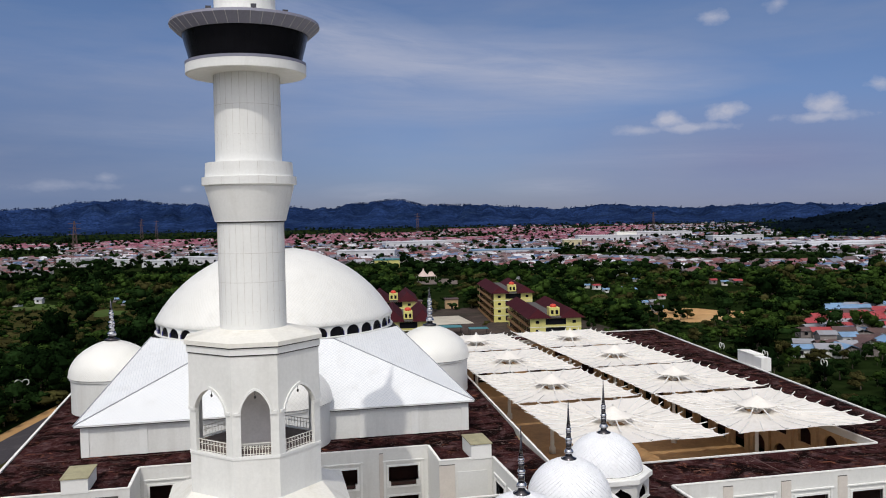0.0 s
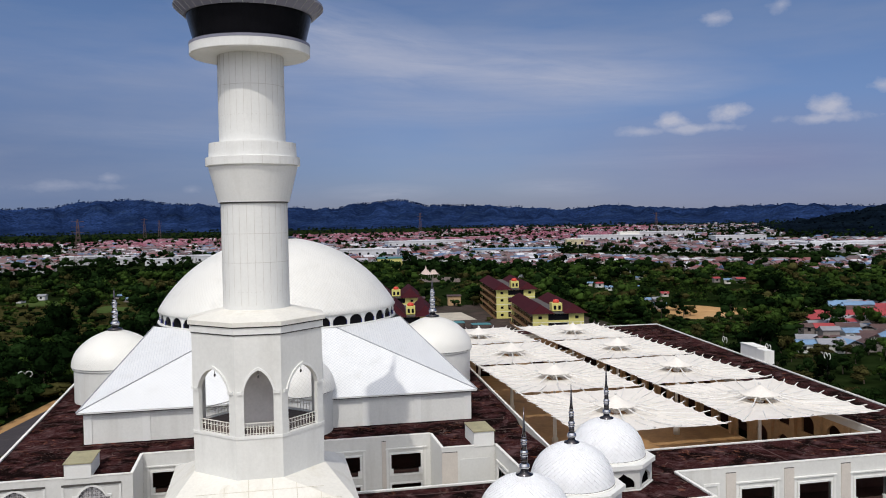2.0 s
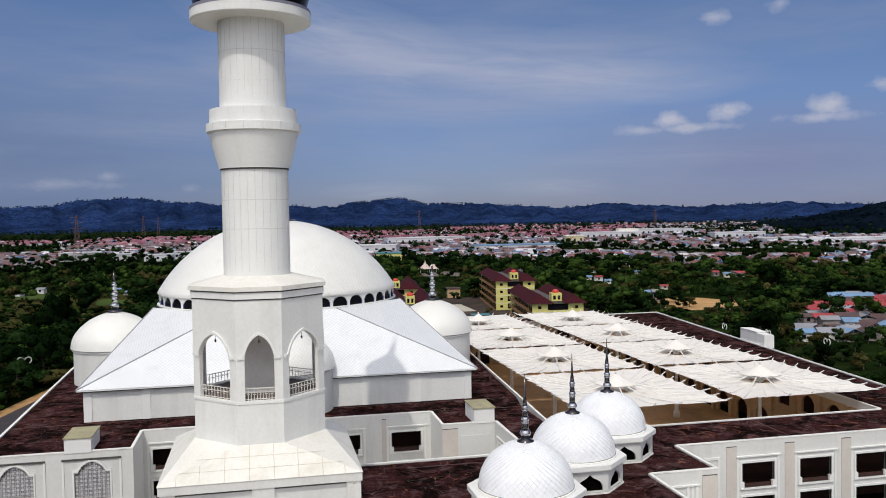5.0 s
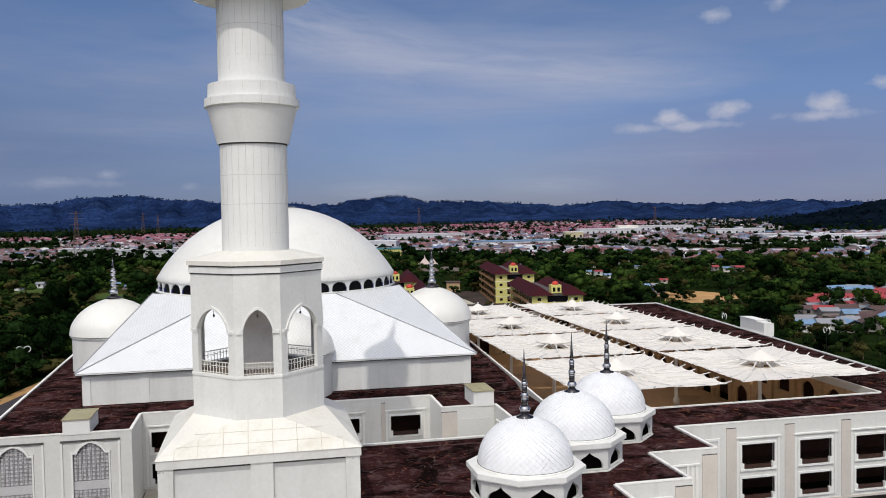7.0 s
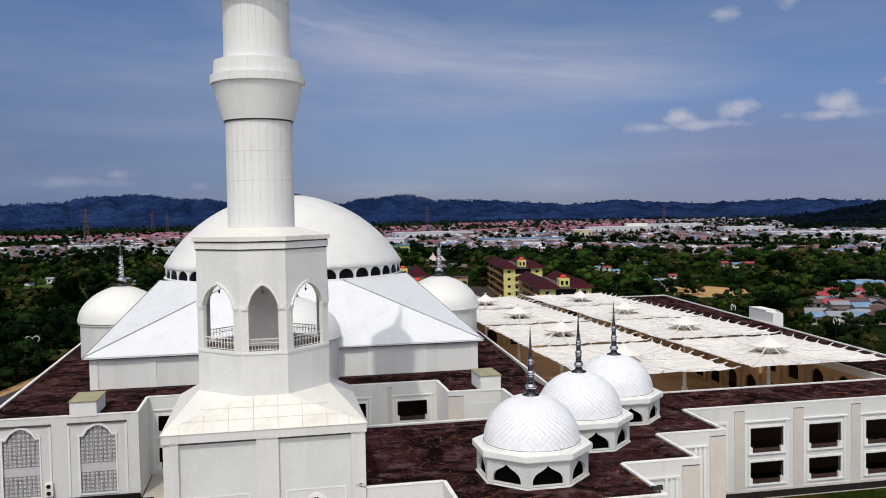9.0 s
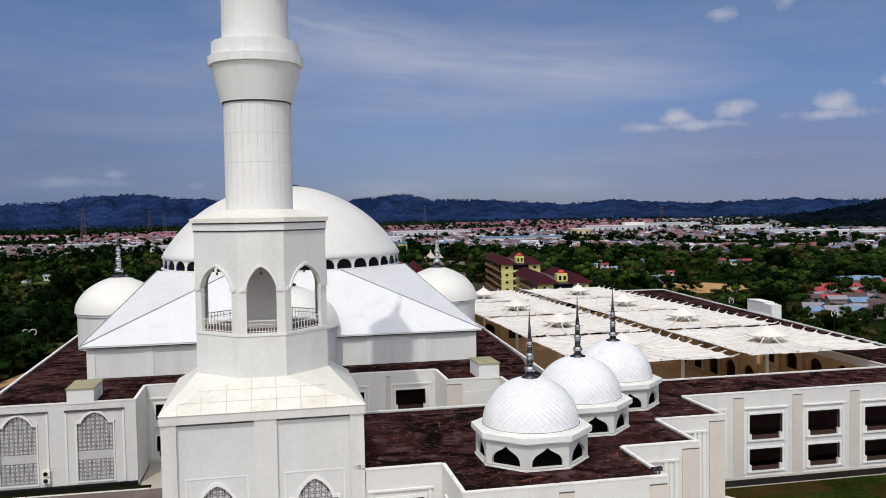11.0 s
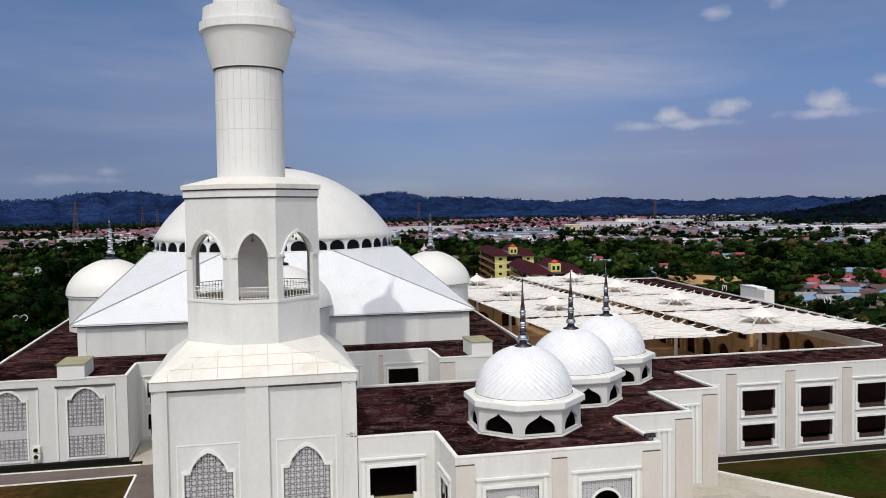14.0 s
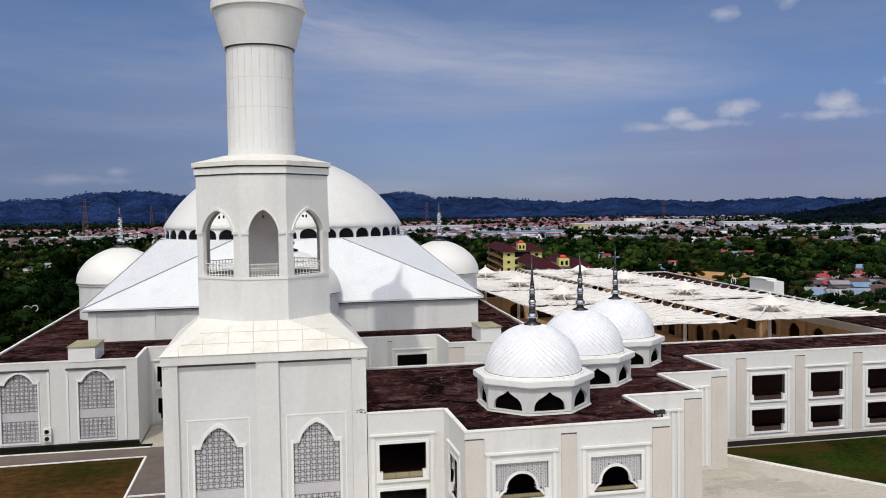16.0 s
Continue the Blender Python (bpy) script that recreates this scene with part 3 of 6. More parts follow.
def holed_wall(m, length, z0, z1, thick, holes, bm=None):
    """A wall with rectangular openings (u0, u1, v0, v1) through it."""
    bm = bm or bmesh.new()
    us = sorted({0.004, length - 0.004, *[h[0] for h in holes], *[h[1] for h in holes]})
    vs = sorted({z0, z1, *[h[2] for h in holes], *[h[3] for h in holes]})
    for a, b in zip(us, us[1:]):
        for c, d in zip(vs, vs[1:]):
            if not any(h[0] < (a + b) / 2 < h[1] and h[2] < (c + d) / 2 < h[3] for h in holes):
                box(bm, a, b, 0, thick, c, d, m)
    return bm


def uv_face(bm, uvl, pts, origin, along):
    """A flat face whose uv map is in metres, u along the given direction."""
    vs = [bm.verts.new(p) for p in pts]
    f = bm.faces.new(vs)
    f.normal_update()
    ux = Vector(along).normalized()
    vx = f.normal.cross(ux).normalized()
    for lp in f.loops:
        d = lp.vert.co - Vector(origin)
        lp[uvl].uv = (d.dot(ux), d.dot(vx))
    return f


# ---- ground ----
GZ = 1.0
ground = part("ground", boxes((-3500, 4200, -400, 4700, -3, GZ - 0.1)), GRASS)
tagged(ground, "green and brown tropical scrubland round the mosque", "ground", kind="structure")


def slab(name, label, poly, z, mat, thick=0.3, category="ground"):
    return tagged(part(name, prism(poly, z - thick, z), mat), label, category, kind="structure")


slab("pavement", "pale paved forecourt round the mosque walls", [(-60, -90), (130, -90), (130, 20), (-60, 20)], GZ - 0.04, PAVING, 0.04, "pavement")
slab("lawn", "patchy brown and green lawn beside the wing", [(52.2, 15.0), (62.0, 1.4), (72, -12.5), (125, -12.5), (125, 17.35), (52.2, 17.35)], GZ + 0.05, LAWNGREEN, 0.1, "lawn")
tagged(part("kerb", prism([(51.95, 15.0), (71.8, -12.6), (72.05, -12.45), (52.2, 15.15)], GZ - 0.05, GZ + 0.14), CAP), "pale kerb along the lawn's edge", "kerb", kind="structure")
rg0 = random.Random(31)
for k in range(9):
    cx, cy = 45 + rg0.uniform(0, 9), -2 + rg0.uniform(-4, 7)
    rows0 = [(rg0.uniform(-1.2, 0.6), rg0.uniform(1.2, 3.2)) for _ in range(5)]
    left0, right0 = [], []
    for j, (a0, b0) in enumerate(rows0):
        left0 += [(cx + a0, cy + j * 0.7), (cx + a0, cy + j * 0.7 + 0.7)]
        right0 += [(cx + b0, cy + j * 0.7), (cx + b0, cy + j * 0.7 + 0.7)]
    slab("paving_patch", "darker patch of paving blocks", left0[::-1] + right0, GZ - 0.034 + k * 0.003, PAVEDARK, 0.02, "pavement")
slab("side_path", "dark brown paving beside the minaret", [(-13.45, -30), (-7.95, -30), (-7.95, 30.95), (-13.45, 30.95)], GZ + 0.02, PATHPAVE, 0.06, "pavement")
tagged(part("kerb", prism([(-13.4, 16.0), (-8.0, 16.0), (-8.0, 16.25), (-13.4, 16.25)], GZ - 0.05, GZ + 0.14), CAP), "pale kerb across the side paving", "kerb", kind="structure")
tagged(part("kerb", boxes((52.3, 125, 17.36, 17.5, GZ - 0.05, GZ + 0.12)), PAVEDARK), "stained concrete kerb beside the drain", "kerb", kind="structure")
slab("drain", "dark drain along the foot of the wing", [(50.2, 17.52), (125, 17.52), (125, 20.0), (50.2, 20.0)], GZ + 0.01, DRAIN, 0.05, "drain")
slab("lawn_strip", "patchy brown lawn before the arched facade", [(-60, -20), (-13.7, -20), (-13.7, 30.7), (-60, 29.6)], GZ + 0.05, LAWN, 0.1, "lawn")
slab("footpath", "brownish paved footpath before the arched facade", [(-60, 29.9), (-9, 31.0), (-9, 35.0), (-60, 35.6)], GZ + 0.03, PATHPAVE, 0.08, "footpath")
slab("verge_strip", "dark grass strip along the arched facade", [(-60, 35.7), (-13.6, 35.1), (-13.6, 36.8), (-60, 36.8)], GZ + 0.04, HEDGE, 0.08, "verge")
for p in ([(-60, 29.55), (-13.6, 30.65), (-13.6, 30.9), (-60, 29.8)], [(-13.75, 12), (-13.5, 12), (-13.5, 30.7), (-13.75, 30.7)], [(-60, 35.55), (-13.6, 35.0), (-13.6, 35.15), (-60, 35.7)]):
    tagged(part("kerb", prism(p, GZ - 0.05, GZ + 0.15), CAP), "pale concrete kerb beside the footpath", "kerb", kind="structure")
slab("inner_court_floor", "dusty paved floor of the small inner court", [(-15, 20), (31, 23), (31, 46), (-15, 47)], GZ, PAVING, 0.02, "floor")
slab("road", "grey asphalt road past the mosque", [(-90.2, -90), (-83.0, -90), (-30.6, 172), (-38.6, 177)], GZ + 0.03, ASPHALT, 0.1, "road")
slab("grass_verge", "worn olive grass verge between road and mosque", [(-82.9, -90), (-66, -90), (-39.5, 60), (-37.6, 149.5), (-32.0, 165)], GZ - 0.01, SCRUB, 0.06, "verge")
slab("earth_verge", "bare orange earth beside the road", [(-93.2, -90), (-90.3, -90), (-38.7, 177), (-41.6, 178)], GZ, EARTH, 0.08, "verge")
def sector(a0, a1, r0, r1):
    """An uneven patch of ground between two bearings and two distances from the forecourt."""
    out = []
    for k in range(24):
        q = 2 * math.pi * k / 24
        w = 1.0 + 0.16 * math.sin(3 * q + a0) + 0.1 * math.sin(5 * q)
        a, r = radians((a0 + a1) / 2 + (a1 - a0) / 2 * w * math.cos(q)), (r0 + r1) / 2 + (r1 - r0) / 2 * w * math.sin(q)
        out.append((1.5 + r * math.sin(a), -74 + r * math.cos(a)))
    return out[::-1]


slab("earth_clearing", "pale sandy clearing among the trees", sector(25.8, 31.6, 352, 402), GZ, EARTH, 0.08, "clearing")
slab("field", "light green cultivated field among the trees", sector(-14.9, -12.3, 478, 512), GZ, FIELD, 0.08, "field")
slab("field_strip", "light green field strip beyond the turret", sector(-10.5, -8.5, 427, 460), GZ, FIELD, 0.08, "field")
slab("scrub_ground", "olive and brown scrub ground beyond the road", [(-150, 215), (-64, 205), (-52, 330), (-70, 420), (-160, 400)], GZ - 0.02, SCRUB, 0.08, "ground")
slab("back_yard", "worn brown yard behind the courtyard", [(40, 152), (134, 152), (130, 320), (60, 320), (40, 250)], GZ, YARD, 0.08, "yard")
slab("car_park", "pale concrete car park between the apartments", [(66, 262), (86, 262), (86, 290), (66, 290)], GZ + 0.05, PAVING, 0.08, "yard")
slab("tent_clearing", "bare earth round the pavilion tent", sector(10.4, 13.2, 545, 592), GZ, PATHPAVE, 0.08, "clearing")


# ---- mosque: low building with flat roofs ----
RZ = 11.58       # roof surface
PZ = 11.8        # parapet top
mosque = thing("mosque_building", "white two-storey mosque building with dark flat roofs", "building")


def roof_piece(poly):
    return part("roof", prism(poly, 10.9, RZ), ROOF, mosque, "dark stained flat roof")


roof_piece([(-33.2, 37.8), (-15.6, 37.8), (-15.6, 46.5), (-33.4, 46.5)])
roof_piece([(-33.4, 46.8), (38.5, 46.8), (39.6, 53.0), (42.6, 94), (45.6, 141), (45.6, 149), (-37, 149)])
roof_piece([(24.9, 38.7), (32.3, 38.7), (32.3, 46.5), (24.9, 46.5)])
roof_piece([(32.4, 22.5), (38.5, 22.5), (38.5, 46.5), (32.4, 46.5)])
roof_piece([(9.45, 1.0), (16.6, 1.0), (16.6, -7.3), (33.8, -7.3), (33.8, 1.9), (41.7, 1.9), (41.7, 11.0), (49.7, 11.0), (49.7, 20.5), (95.6, 20.5), (96.8, 30.1), (38.5, 30.1), (38.5, 22.4), (9.45, 22.4)])
roof_piece([(86.9, 30.2), (96.8, 30.2), (110.2, 149.0), (91.0, 149.0)])
roof_piece([(45.8, 141.2), (90.4, 141.2), (90.6, 149), (45.8, 149)])


def parapet(p0, p1, t=0.3, z0=10.6, z1=PZ):
    """Low wall along a roof edge with a thin cap; its outer face lies on the line."""
    m, ln = wall_frame(p0, p1)
    lift = 0.006 * (len(mosque.children) % 3)
    part("parapet", boxes((0.004, ln - 0.004, 0, t, z0, z1 - 0.12), m=m), WHITE, mosque)
    part("parapet_cap", boxes((-0.04, ln + 0.04, -0.05, t + 0.02, z1 - 0.12, z1 + lift), m=m), CAP, mosque)


EDGES = [((-33.4, 37.5), (-15.3, 37.5)), ((-15.3, 37.5), (-15.3, 46.5)), ((-15.3, 46.5), (24.6, 46.5)), ((24.6, 46.5), (24.6, 38.4)), ((24.6, 38.4), (32.1, 38.4)),
         ((32.1, 38.4), (32.1, 22.7)), ((32.1, 22.7), (9.4, 22.7)), ((9.4, 0.7), (16.3, 0.7)), ((16.3, 0.7), (16.3, -7.6)), ((16.3, -7.6), (34.1, -7.6)), ((34.1, -7.6), (34.1, 1.6)),
         ((34.1, 1.6), (42.0, 1.6)), ((42.0, 1.6), (42.0, 10.7)), ((42.0, 10.7), (50.0, 10.7)), ((50.0, 10.7), (50.0, 20.2)), ((50.0, 20.2), (96.0, 20.2)), ((96.0, 20.2), (110.6, 149.4)),
         ((110.6, 149.4), (-37.2, 149.4)), ((-37.2, 149.4), (-33.4, 37.5))]
for a, b in EDGES:
    parapet(a, b)
COURT = [(38.8, 30.4), (86.6, 30.4), (90.7, 141.0), (45.9, 141.0)]
for a, b in zip(COURT, COURT[1:] + COURT[:1]):
    parapet(b, a, 0.25, 10.6, PZ - 0.05)


def fence(parent, m, u0, u1, v0, h, depth, mat=None):
    """Low tan wall of a few panels behind the opening, under a thin rail."""
    k = max(2, int((u1 - u0) / 1.2))
    w = (u1 - u0) / k
    bm = boxes(*[(u0 + i * w + 0.015, u0 + (i + 1) * w - 0.015, depth, depth + 0.08, v0 - 0.05, v0 + h * 0.62) for i in range(k)], m=m)
    rail = part("low_wall", bm, mat or RAILBROWN, parent, "low panelled wall inside the opening")
    part("rail", boxes((u0, u1, depth - 0.02, depth + 0.1, v0 + h * 0.62 + 0.004, v0 + h * 0.62 + 0.06), m=m), DARKMETAL, rail, "thin dark rail")
    return rail


def window_unit(m, u0, u1, v0, v1, rail=True, low=None):
    """Surround of a rectangular opening: stepped casing with a hood, inner border, sill blocks and a railing; low: foot of the casing."""
    b, g, lo = 0.26, 0.72, v0 - 0.4 if low is None else low
    fr = part("window", boxes((u0 - b, u0, -0.12, 0.35, v0, v1 + b), (u1, u1 + b, -0.12, 0.35, v0, v1 + b), (u0, u1, -0.12, 0.35, v1, v1 + b), m=m, weld=True), TRIM, mosque, "open window with a raised white surround")
    if low is not False:
        for q in (u0 - g, u1 + g - 0.3):
            part("casing", boxes((q, q + 0.3, -0.08, 0.0, lo, v1 + 0.75), m=m), TRIM, fr)
        part("hood", boxes((u0 - g - 0.12, u1 + g + 0.12, -0.2, 0.0, v1 + 0.75, v1 + 0.92), m=m), TRIM, fr)
    part("sill", boxes((u0 - b, u1 + b, -0.18, 0.35, v0 - 0.22, v0), m=m), TRIM, fr)
    for q in (u0, u1 - 0.3):
        part("sill_block", boxes((q, q + 0.3, -0.1, 0.3, v0, v0 + 0.7), m=m), TRIM, fr)
    if rail:
        fence(fr, m, u0 + 0.3, u1 - 0.3, v0, 0.85, 0.2, RAILBROWN if rail == "tan" else RAILDARK)
    return fr


def facade(p0, p1, holes=(), pilasters=(), z1=10.6, thick=0.4, name="wall"):
    m, ln = wall_frame(p0, p1)
    part(name, holed_wall(m, ln, GZ - 0.3, z1, thick, list(holes)), WHITE, mosque, weld=True)
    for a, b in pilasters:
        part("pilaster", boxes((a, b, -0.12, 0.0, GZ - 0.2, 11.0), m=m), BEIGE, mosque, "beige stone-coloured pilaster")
        # flat dark strip painted in for the shade under the parapet band
        part("pilaster_shade", boxes((a, b, -0.06, 0.0, 11.0, 11.1), m=m), SEAMSHADE, mosque, "dark strip coloured as the shade over the pilaster")
    part("plinth", boxes((0.05, ln - 0.05, -0.16, 0.0, GZ - 0.2, GZ + 0.28), m=m), BEIGE, mosque)
    return m, ln


def grid_grille(parent, m, uc, half, wide, v0, vs, va, depth, band=None, cell=0.52):
    """Pierced screen: plates set between crossing bars with narrow gaps, under an arched head; band: heights of a plain strip."""
    head = pointed(uc - half, uc + half, vs, va)

    def top(u):
        if abs(u - uc) >= half:
            return vs
        for (a, qa), (b, qb) in zip(head, head[1:]):
            if a <= u <= b:
                return qa + (qb - qa) * (u - a) / max(b - a, 1e-6)
        return vs

    def plate(u0, u1, w0, w1, d0, d1):
        if band and w1 > band[0] and w0 < band[1]:
            if w0 < band[0]:
                w1 = band[0]
            elif w1 > band[1]:
                w0 = band[1]
            else:
                return
        hi = min(top(u0 + 0.02), top(u1 - 0.02))
        if hi - w0 > 0.06:
            box(bm, u0, u1, d0, d1, w0, min(w1, hi), m)
    bm = bmesh.new()
    n = max(2, round(2 * wide / cell))
    c = 2 * wide / n
    rows_n = int((va - v0) / c) + 1
    for i in range(n + 1):
        u = uc - wide + c * i
        for j in range(rows_n * 2):
            plate(max(u - 0.032, uc - wide), min(u + 0.032, uc + wide), v0 + j * c / 2, v0 + (j + 1) * c / 2, depth, depth + 0.05)
    for j in range(rows_n):
        v = v0 + c * j
        for i in range(n):
            u = uc - wide + c * i
            for t3 in range(2):
                plate(u + c * t3 / 2, u + c * (t3 + 1) / 2, v - 0.032, v + 0.032, depth + 0.006, depth + 0.044)
            for (w, h, k) in ((0.27, 0.27, 0.0), (0.36, 0.14, 0.006), (0.14, 0.36, 0.01)):
                plate(u + (0.5 - w) * c, u + (0.5 + w) * c, v + (0.5 - h) * c, v + (0.5 + h) * c, depth + 0.014 + k, depth + 0.04)
    if band:
        box(bm, uc - wide, uc + wide, depth + 0.01, depth + 0.05, band[0], band[1], m)
    gr = part("grille", bm, GRILLE, parent, "pierced pale grey grille")
    # added flat sheet, coloured as the shade behind the screen
    part("backing", boxes((uc - wide, uc + wide, depth + 0.08, depth + 0.11, v0, va), m=m), GRILLEBACK, gr, "dark sheet standing for the dim space behind the grille")
    return gr


def arched_window(parent, m, uc, half, v0, vs, va, depth=0.0, frame_w=0.28, wide=None, band=None):
    """Tall window, wide below and closed by a narrower pointed arch: raised band, ledges, legs and grille over a dark void."""
    wide = wide or half
    fr = part("window", arch_band(bmesh.new(), uc - half, uc + half, vs, va, frame_w, depth + 0.0, depth - 0.16, m), TRIM, parent, "tall pointed-arch window with a pierced grille")
    for s in (-1, 1):
        a, b = sorted((uc + s * half, uc + s * (wide + 0.22)))
        part("ledge", boxes((a, b, depth - 0.15, depth, vs - 0.04, vs + 0.26), m=m), TRIM, fr)
        a, b = sorted((uc + s * wide, uc + s * (wide + 0.2)))
        part("jamb", boxes((a, b, depth - 0.12, depth, v0, vs - 0.04), m=m), TRIM, fr)
    part("sill", boxes((uc - wide - 0.2, uc + wide + 0.2, depth - 0.15, depth + 0.2, v0 - 0.2, v0), m=m), TRIM, fr)
    grid_grille(fr, m, uc, half, wide, v0, vs, va, depth + 0.14, band)
    return fr


def arched_wall(name, m, length, z0, z1, thick, arches, mat, parent, shape=pointed):
    """A wall with pointed openings (uc, half, v0, vs, va, wide); wide: half width below the spring."""
    bm = bmesh.new()
    u = 0.0
    for uc, half, v0, vs, va, *more in arches:
        wide = more[0] if more else half
        box(bm, u, uc - wide, 0, thick, z0, z1, m)
        if v0 > z0:
            box(bm, uc - wide, uc + wide, 0, thick, z0, v0, m)
        arch_top(bm, uc - half, uc + half, vs, va, z1, thick, 0, m, shape=shape)
        if wide > half:
            box(bm, uc - wide, uc - half, 0, thick, vs, z1, m), box(bm, uc + half, uc + wide, 0, thick, vs, z1, m)
        u = uc + wide
    box(bm, u, length, 0, thick, z0, z1, m)
    return part(name, bm, mat, parent, weld=True)


# arched facade before the hall
m, ln = wall_frame((-33.4, 37.5), (-15.3, 37.5))
arches = [(4.3, 1.6, 1.95, 9.15, 10.45, 2.1), (13.2, 1.6, 1.95, 9.15, 10.45, 2.1)]
arched_wall("wall", m, ln, GZ - 0.3, 10.6, 0.4, arches, WHITE, mosque)
for a in arches:
    for q in (a[0] - 3.5, a[0] + 3.25):
        part("panel_edge", boxes((q, q + 0.25, -0.12, 0, 1.6, 10.6), m=m), TRIM, mosque)
    part("panel_head", boxes((a[0] - 3.5, a[0] + 3.5, -0.16, 0, 10.62, 10.85), m=m), SEAMSHADE, mosque)
    arched_window(mosque, m, a[0], a[1], a[2], a[3], a[4], wide=a[5], band=(4.6, 5.6))
    part("window_void", boxes((a[0] - 2.4, a[0] + 2.4, 0.45, 0.5, 1.6, 10.5), m=m), VOID, mosque, "black sheet standing for the unlit inside behind the grille")
part("plinth", boxes((0, ln, -0.6, 0.0, GZ - 0.2, GZ + 0.5), m=m), DRAIN, mosque, "dark wet plinth")
facade((-15.3, 37.5), (-15.3, 46.5))
# inner court facades
wins = [(u, u + 4.35, 6.2, 9.05) for u in (1.2, 8.3, 16.4, 25.25, 34.1)]
lows = [(a, b, 1.9, 4.7) for a, b, _, _ in wins]
m, ln = facade((-15.3, 46.5), (24.6, 46.5), wins + lows, [(a - 1.35, a - 0.75) for a, *_ in wins[1:]])
for w in wins:
    window_unit(m, *w, low=1.6)
for w in lows:
    window_unit(m, *w, low=False)
m, ln = facade((24.6, 46.5), (24.6, 38.4))
m, ln = facade((24.6, 38.4), (32.1, 38.4), [], [(0.0, 2.2)])
part("raised_panel", boxes((2.6, 6.8, -0.06, 0, 2.0, 10.0), m=m), RECESS, mosque)
m, ln = facade((32.1, 38.4), (32.1, 22.7), [(2, 6.0, 6.2, 9.05), (9, 13.0, 6.2, 9.05)])
for w in [(2, 6.0, 6.2, 9.05), (9, 13.0, 6.2, 9.05)]:
    window_unit(m, *w)
facade((32.1, 22.7), (9.4, 22.7))
# front wing by the minaret
m, ln = facade((9.4, 0.7), (16.3, 0.7), [(1.0, 5.2, 5.7, 8.9), (1.0, 5.2, 1.9, 4.7)])
window_unit(m, 1.0, 5.2, 5.7, 8.9, "tan", 1.6), window_unit(m, 1.0, 5.2, 1.9, 4.7, low=False)
m, ln = facade((16.3, 0.7), (16.3, -7.6), [(2.6, 5.8, 5.2, 8.6)])
window_unit(m, 2.6, 5.8, 5.2, 8.6)
# projecting porch with screened windows
PORCH = [4.75, 12.95]
m, ln = facade((16.3, -7.6), (34.1, -7.6), [(c - 2.25, c + 2.25, 5.95, 8.95) for c in PORCH], [(0, 1.6), (8.15, 9.5), (16.2, 17.8)])
for c in PORCH:
    a, b = c - 2.25, c + 2.25
    fr = window_unit(m, a, b, 5.95, 8.95, False, 4.4)
    half, vs, va, r = 1.3, 6.6, 8.0, 0.2
    n = 14
    arc = [(c - 1.85, 6.1), (c - half - 0.25, vs - 0.12)] + [(c - half * math.cos(math.pi * i / n), vs + (va - vs) * math.sin(math.pi * i / n) ** 0.9) for i in range(n + 1)] + [(c + half + 0.25, vs - 0.12), (c + 1.85, 6.1)]
    bm = bmesh.new()
    rows = [[bm.verts.new(m @ Vector(q)) for q in ((u, 0.02, v), (c + (u - c) * 1.13, 0.02, v + 0.22 * (v - 6.0) / 2), (c + (u - c) * 1.13, 0.2, v + 0.22 * (v - 6.0) / 2), (u, 0.2, v))] for u, v in arc]
    for p, q in zip(rows, rows[1:]):
        for i in range(4):
            bm.faces.new((p[i], q[i], q[(i + 1) % 4], p[(i + 1) % 4]))
    part("arch_trim", bm, TRIM, fr, "white lobed arch trim")

    def sill_at(u):
        for (ua, va_), (ub, vb) in zip(arc, arc[1:]):
            if ua <= u <= ub:
                return va_ + (vb - va_) * (u - ua) / max(ub - ua, 1e-6) + 0.12
        return 6.1
    bm = bmesh.new()
    step = 0.375
    for i in range(12):
        u = a + step * i
        for q in (0.02, 0.25):
            box(bm, u + q - 0.01, u + q + 0.09, 0.1, 0.15, sill_at(u + q + 0.03), 8.95, m)
        for j in range(8):
            v = 6.0 + step * j
            if v > sill_at(u + 0.18):
                for q in (0.02, 0.25):
                    box(bm, u, u + step, 0.106, 0.144, v + q, v + q + 0.07, m)
                box(bm, u + 0.12, u + 0.22, 0.112, 0.138, v + 0.12, v + 0.22, m)
    part("grille", bm, GRILLE, fr, "pierced pale grille round a lobed arch")
    fence(fr, m, a + 0.3, b - 0.3, 5.95, 0.5, 0.25)
    part("window_void", boxes((a - 0.3, b + 0.3, 1.6, 1.65, 5.2, 9.4), m=m), VOID, fr)
facade((34.1, -7.6), (34.1, 1.6))
# stepped corner
for (x0, y0), (x1, y1) in (((34.1, 1.6), (42.0, 1.6)), ((42.0, 10.7), (50.0, 10.7))):
    m, ln = facade((x0, y0), (x1, y1), [(1.2, 2.9, 2.0, 9.2)], [(6.1, 7.92)])
    part("window", boxes((0.9, 1.2, -0.12, 0.3, 1.7, 9.5), (2.9, 3.2, -0.12, 0.3, 1.7, 9.5), (1.2, 2.9, -0.12, 0.3, 9.2, 9.5), m=m, weld=True), TRIM, mosque, "narrow tall window")
    for q, d in ((4.2, 0.16), (4.75, 0.1), (5.3, 0.14)):
        part("moulding", boxes((q, q + 0.28, -d, 0, 1.4, 10.0), m=m), TRIM, mosque)
    part("hood", boxes((0.4, 5.75, -0.2, 0, 10.0, 10.18), m=m), TRIM, mosque)
facade((42.0, 1.6), (42.0, 10.7)), facade((50.0, 10.7), (50.0, 20.2))
# long wing beside the courtyard
cols = [8.7 + 8.05 * k for k in range(5)]
wins = [(u, u + 4.5, 5.8, 8.9) for u in cols] + [(u, u + 4.5, 1.95, 4.65) for u in cols]
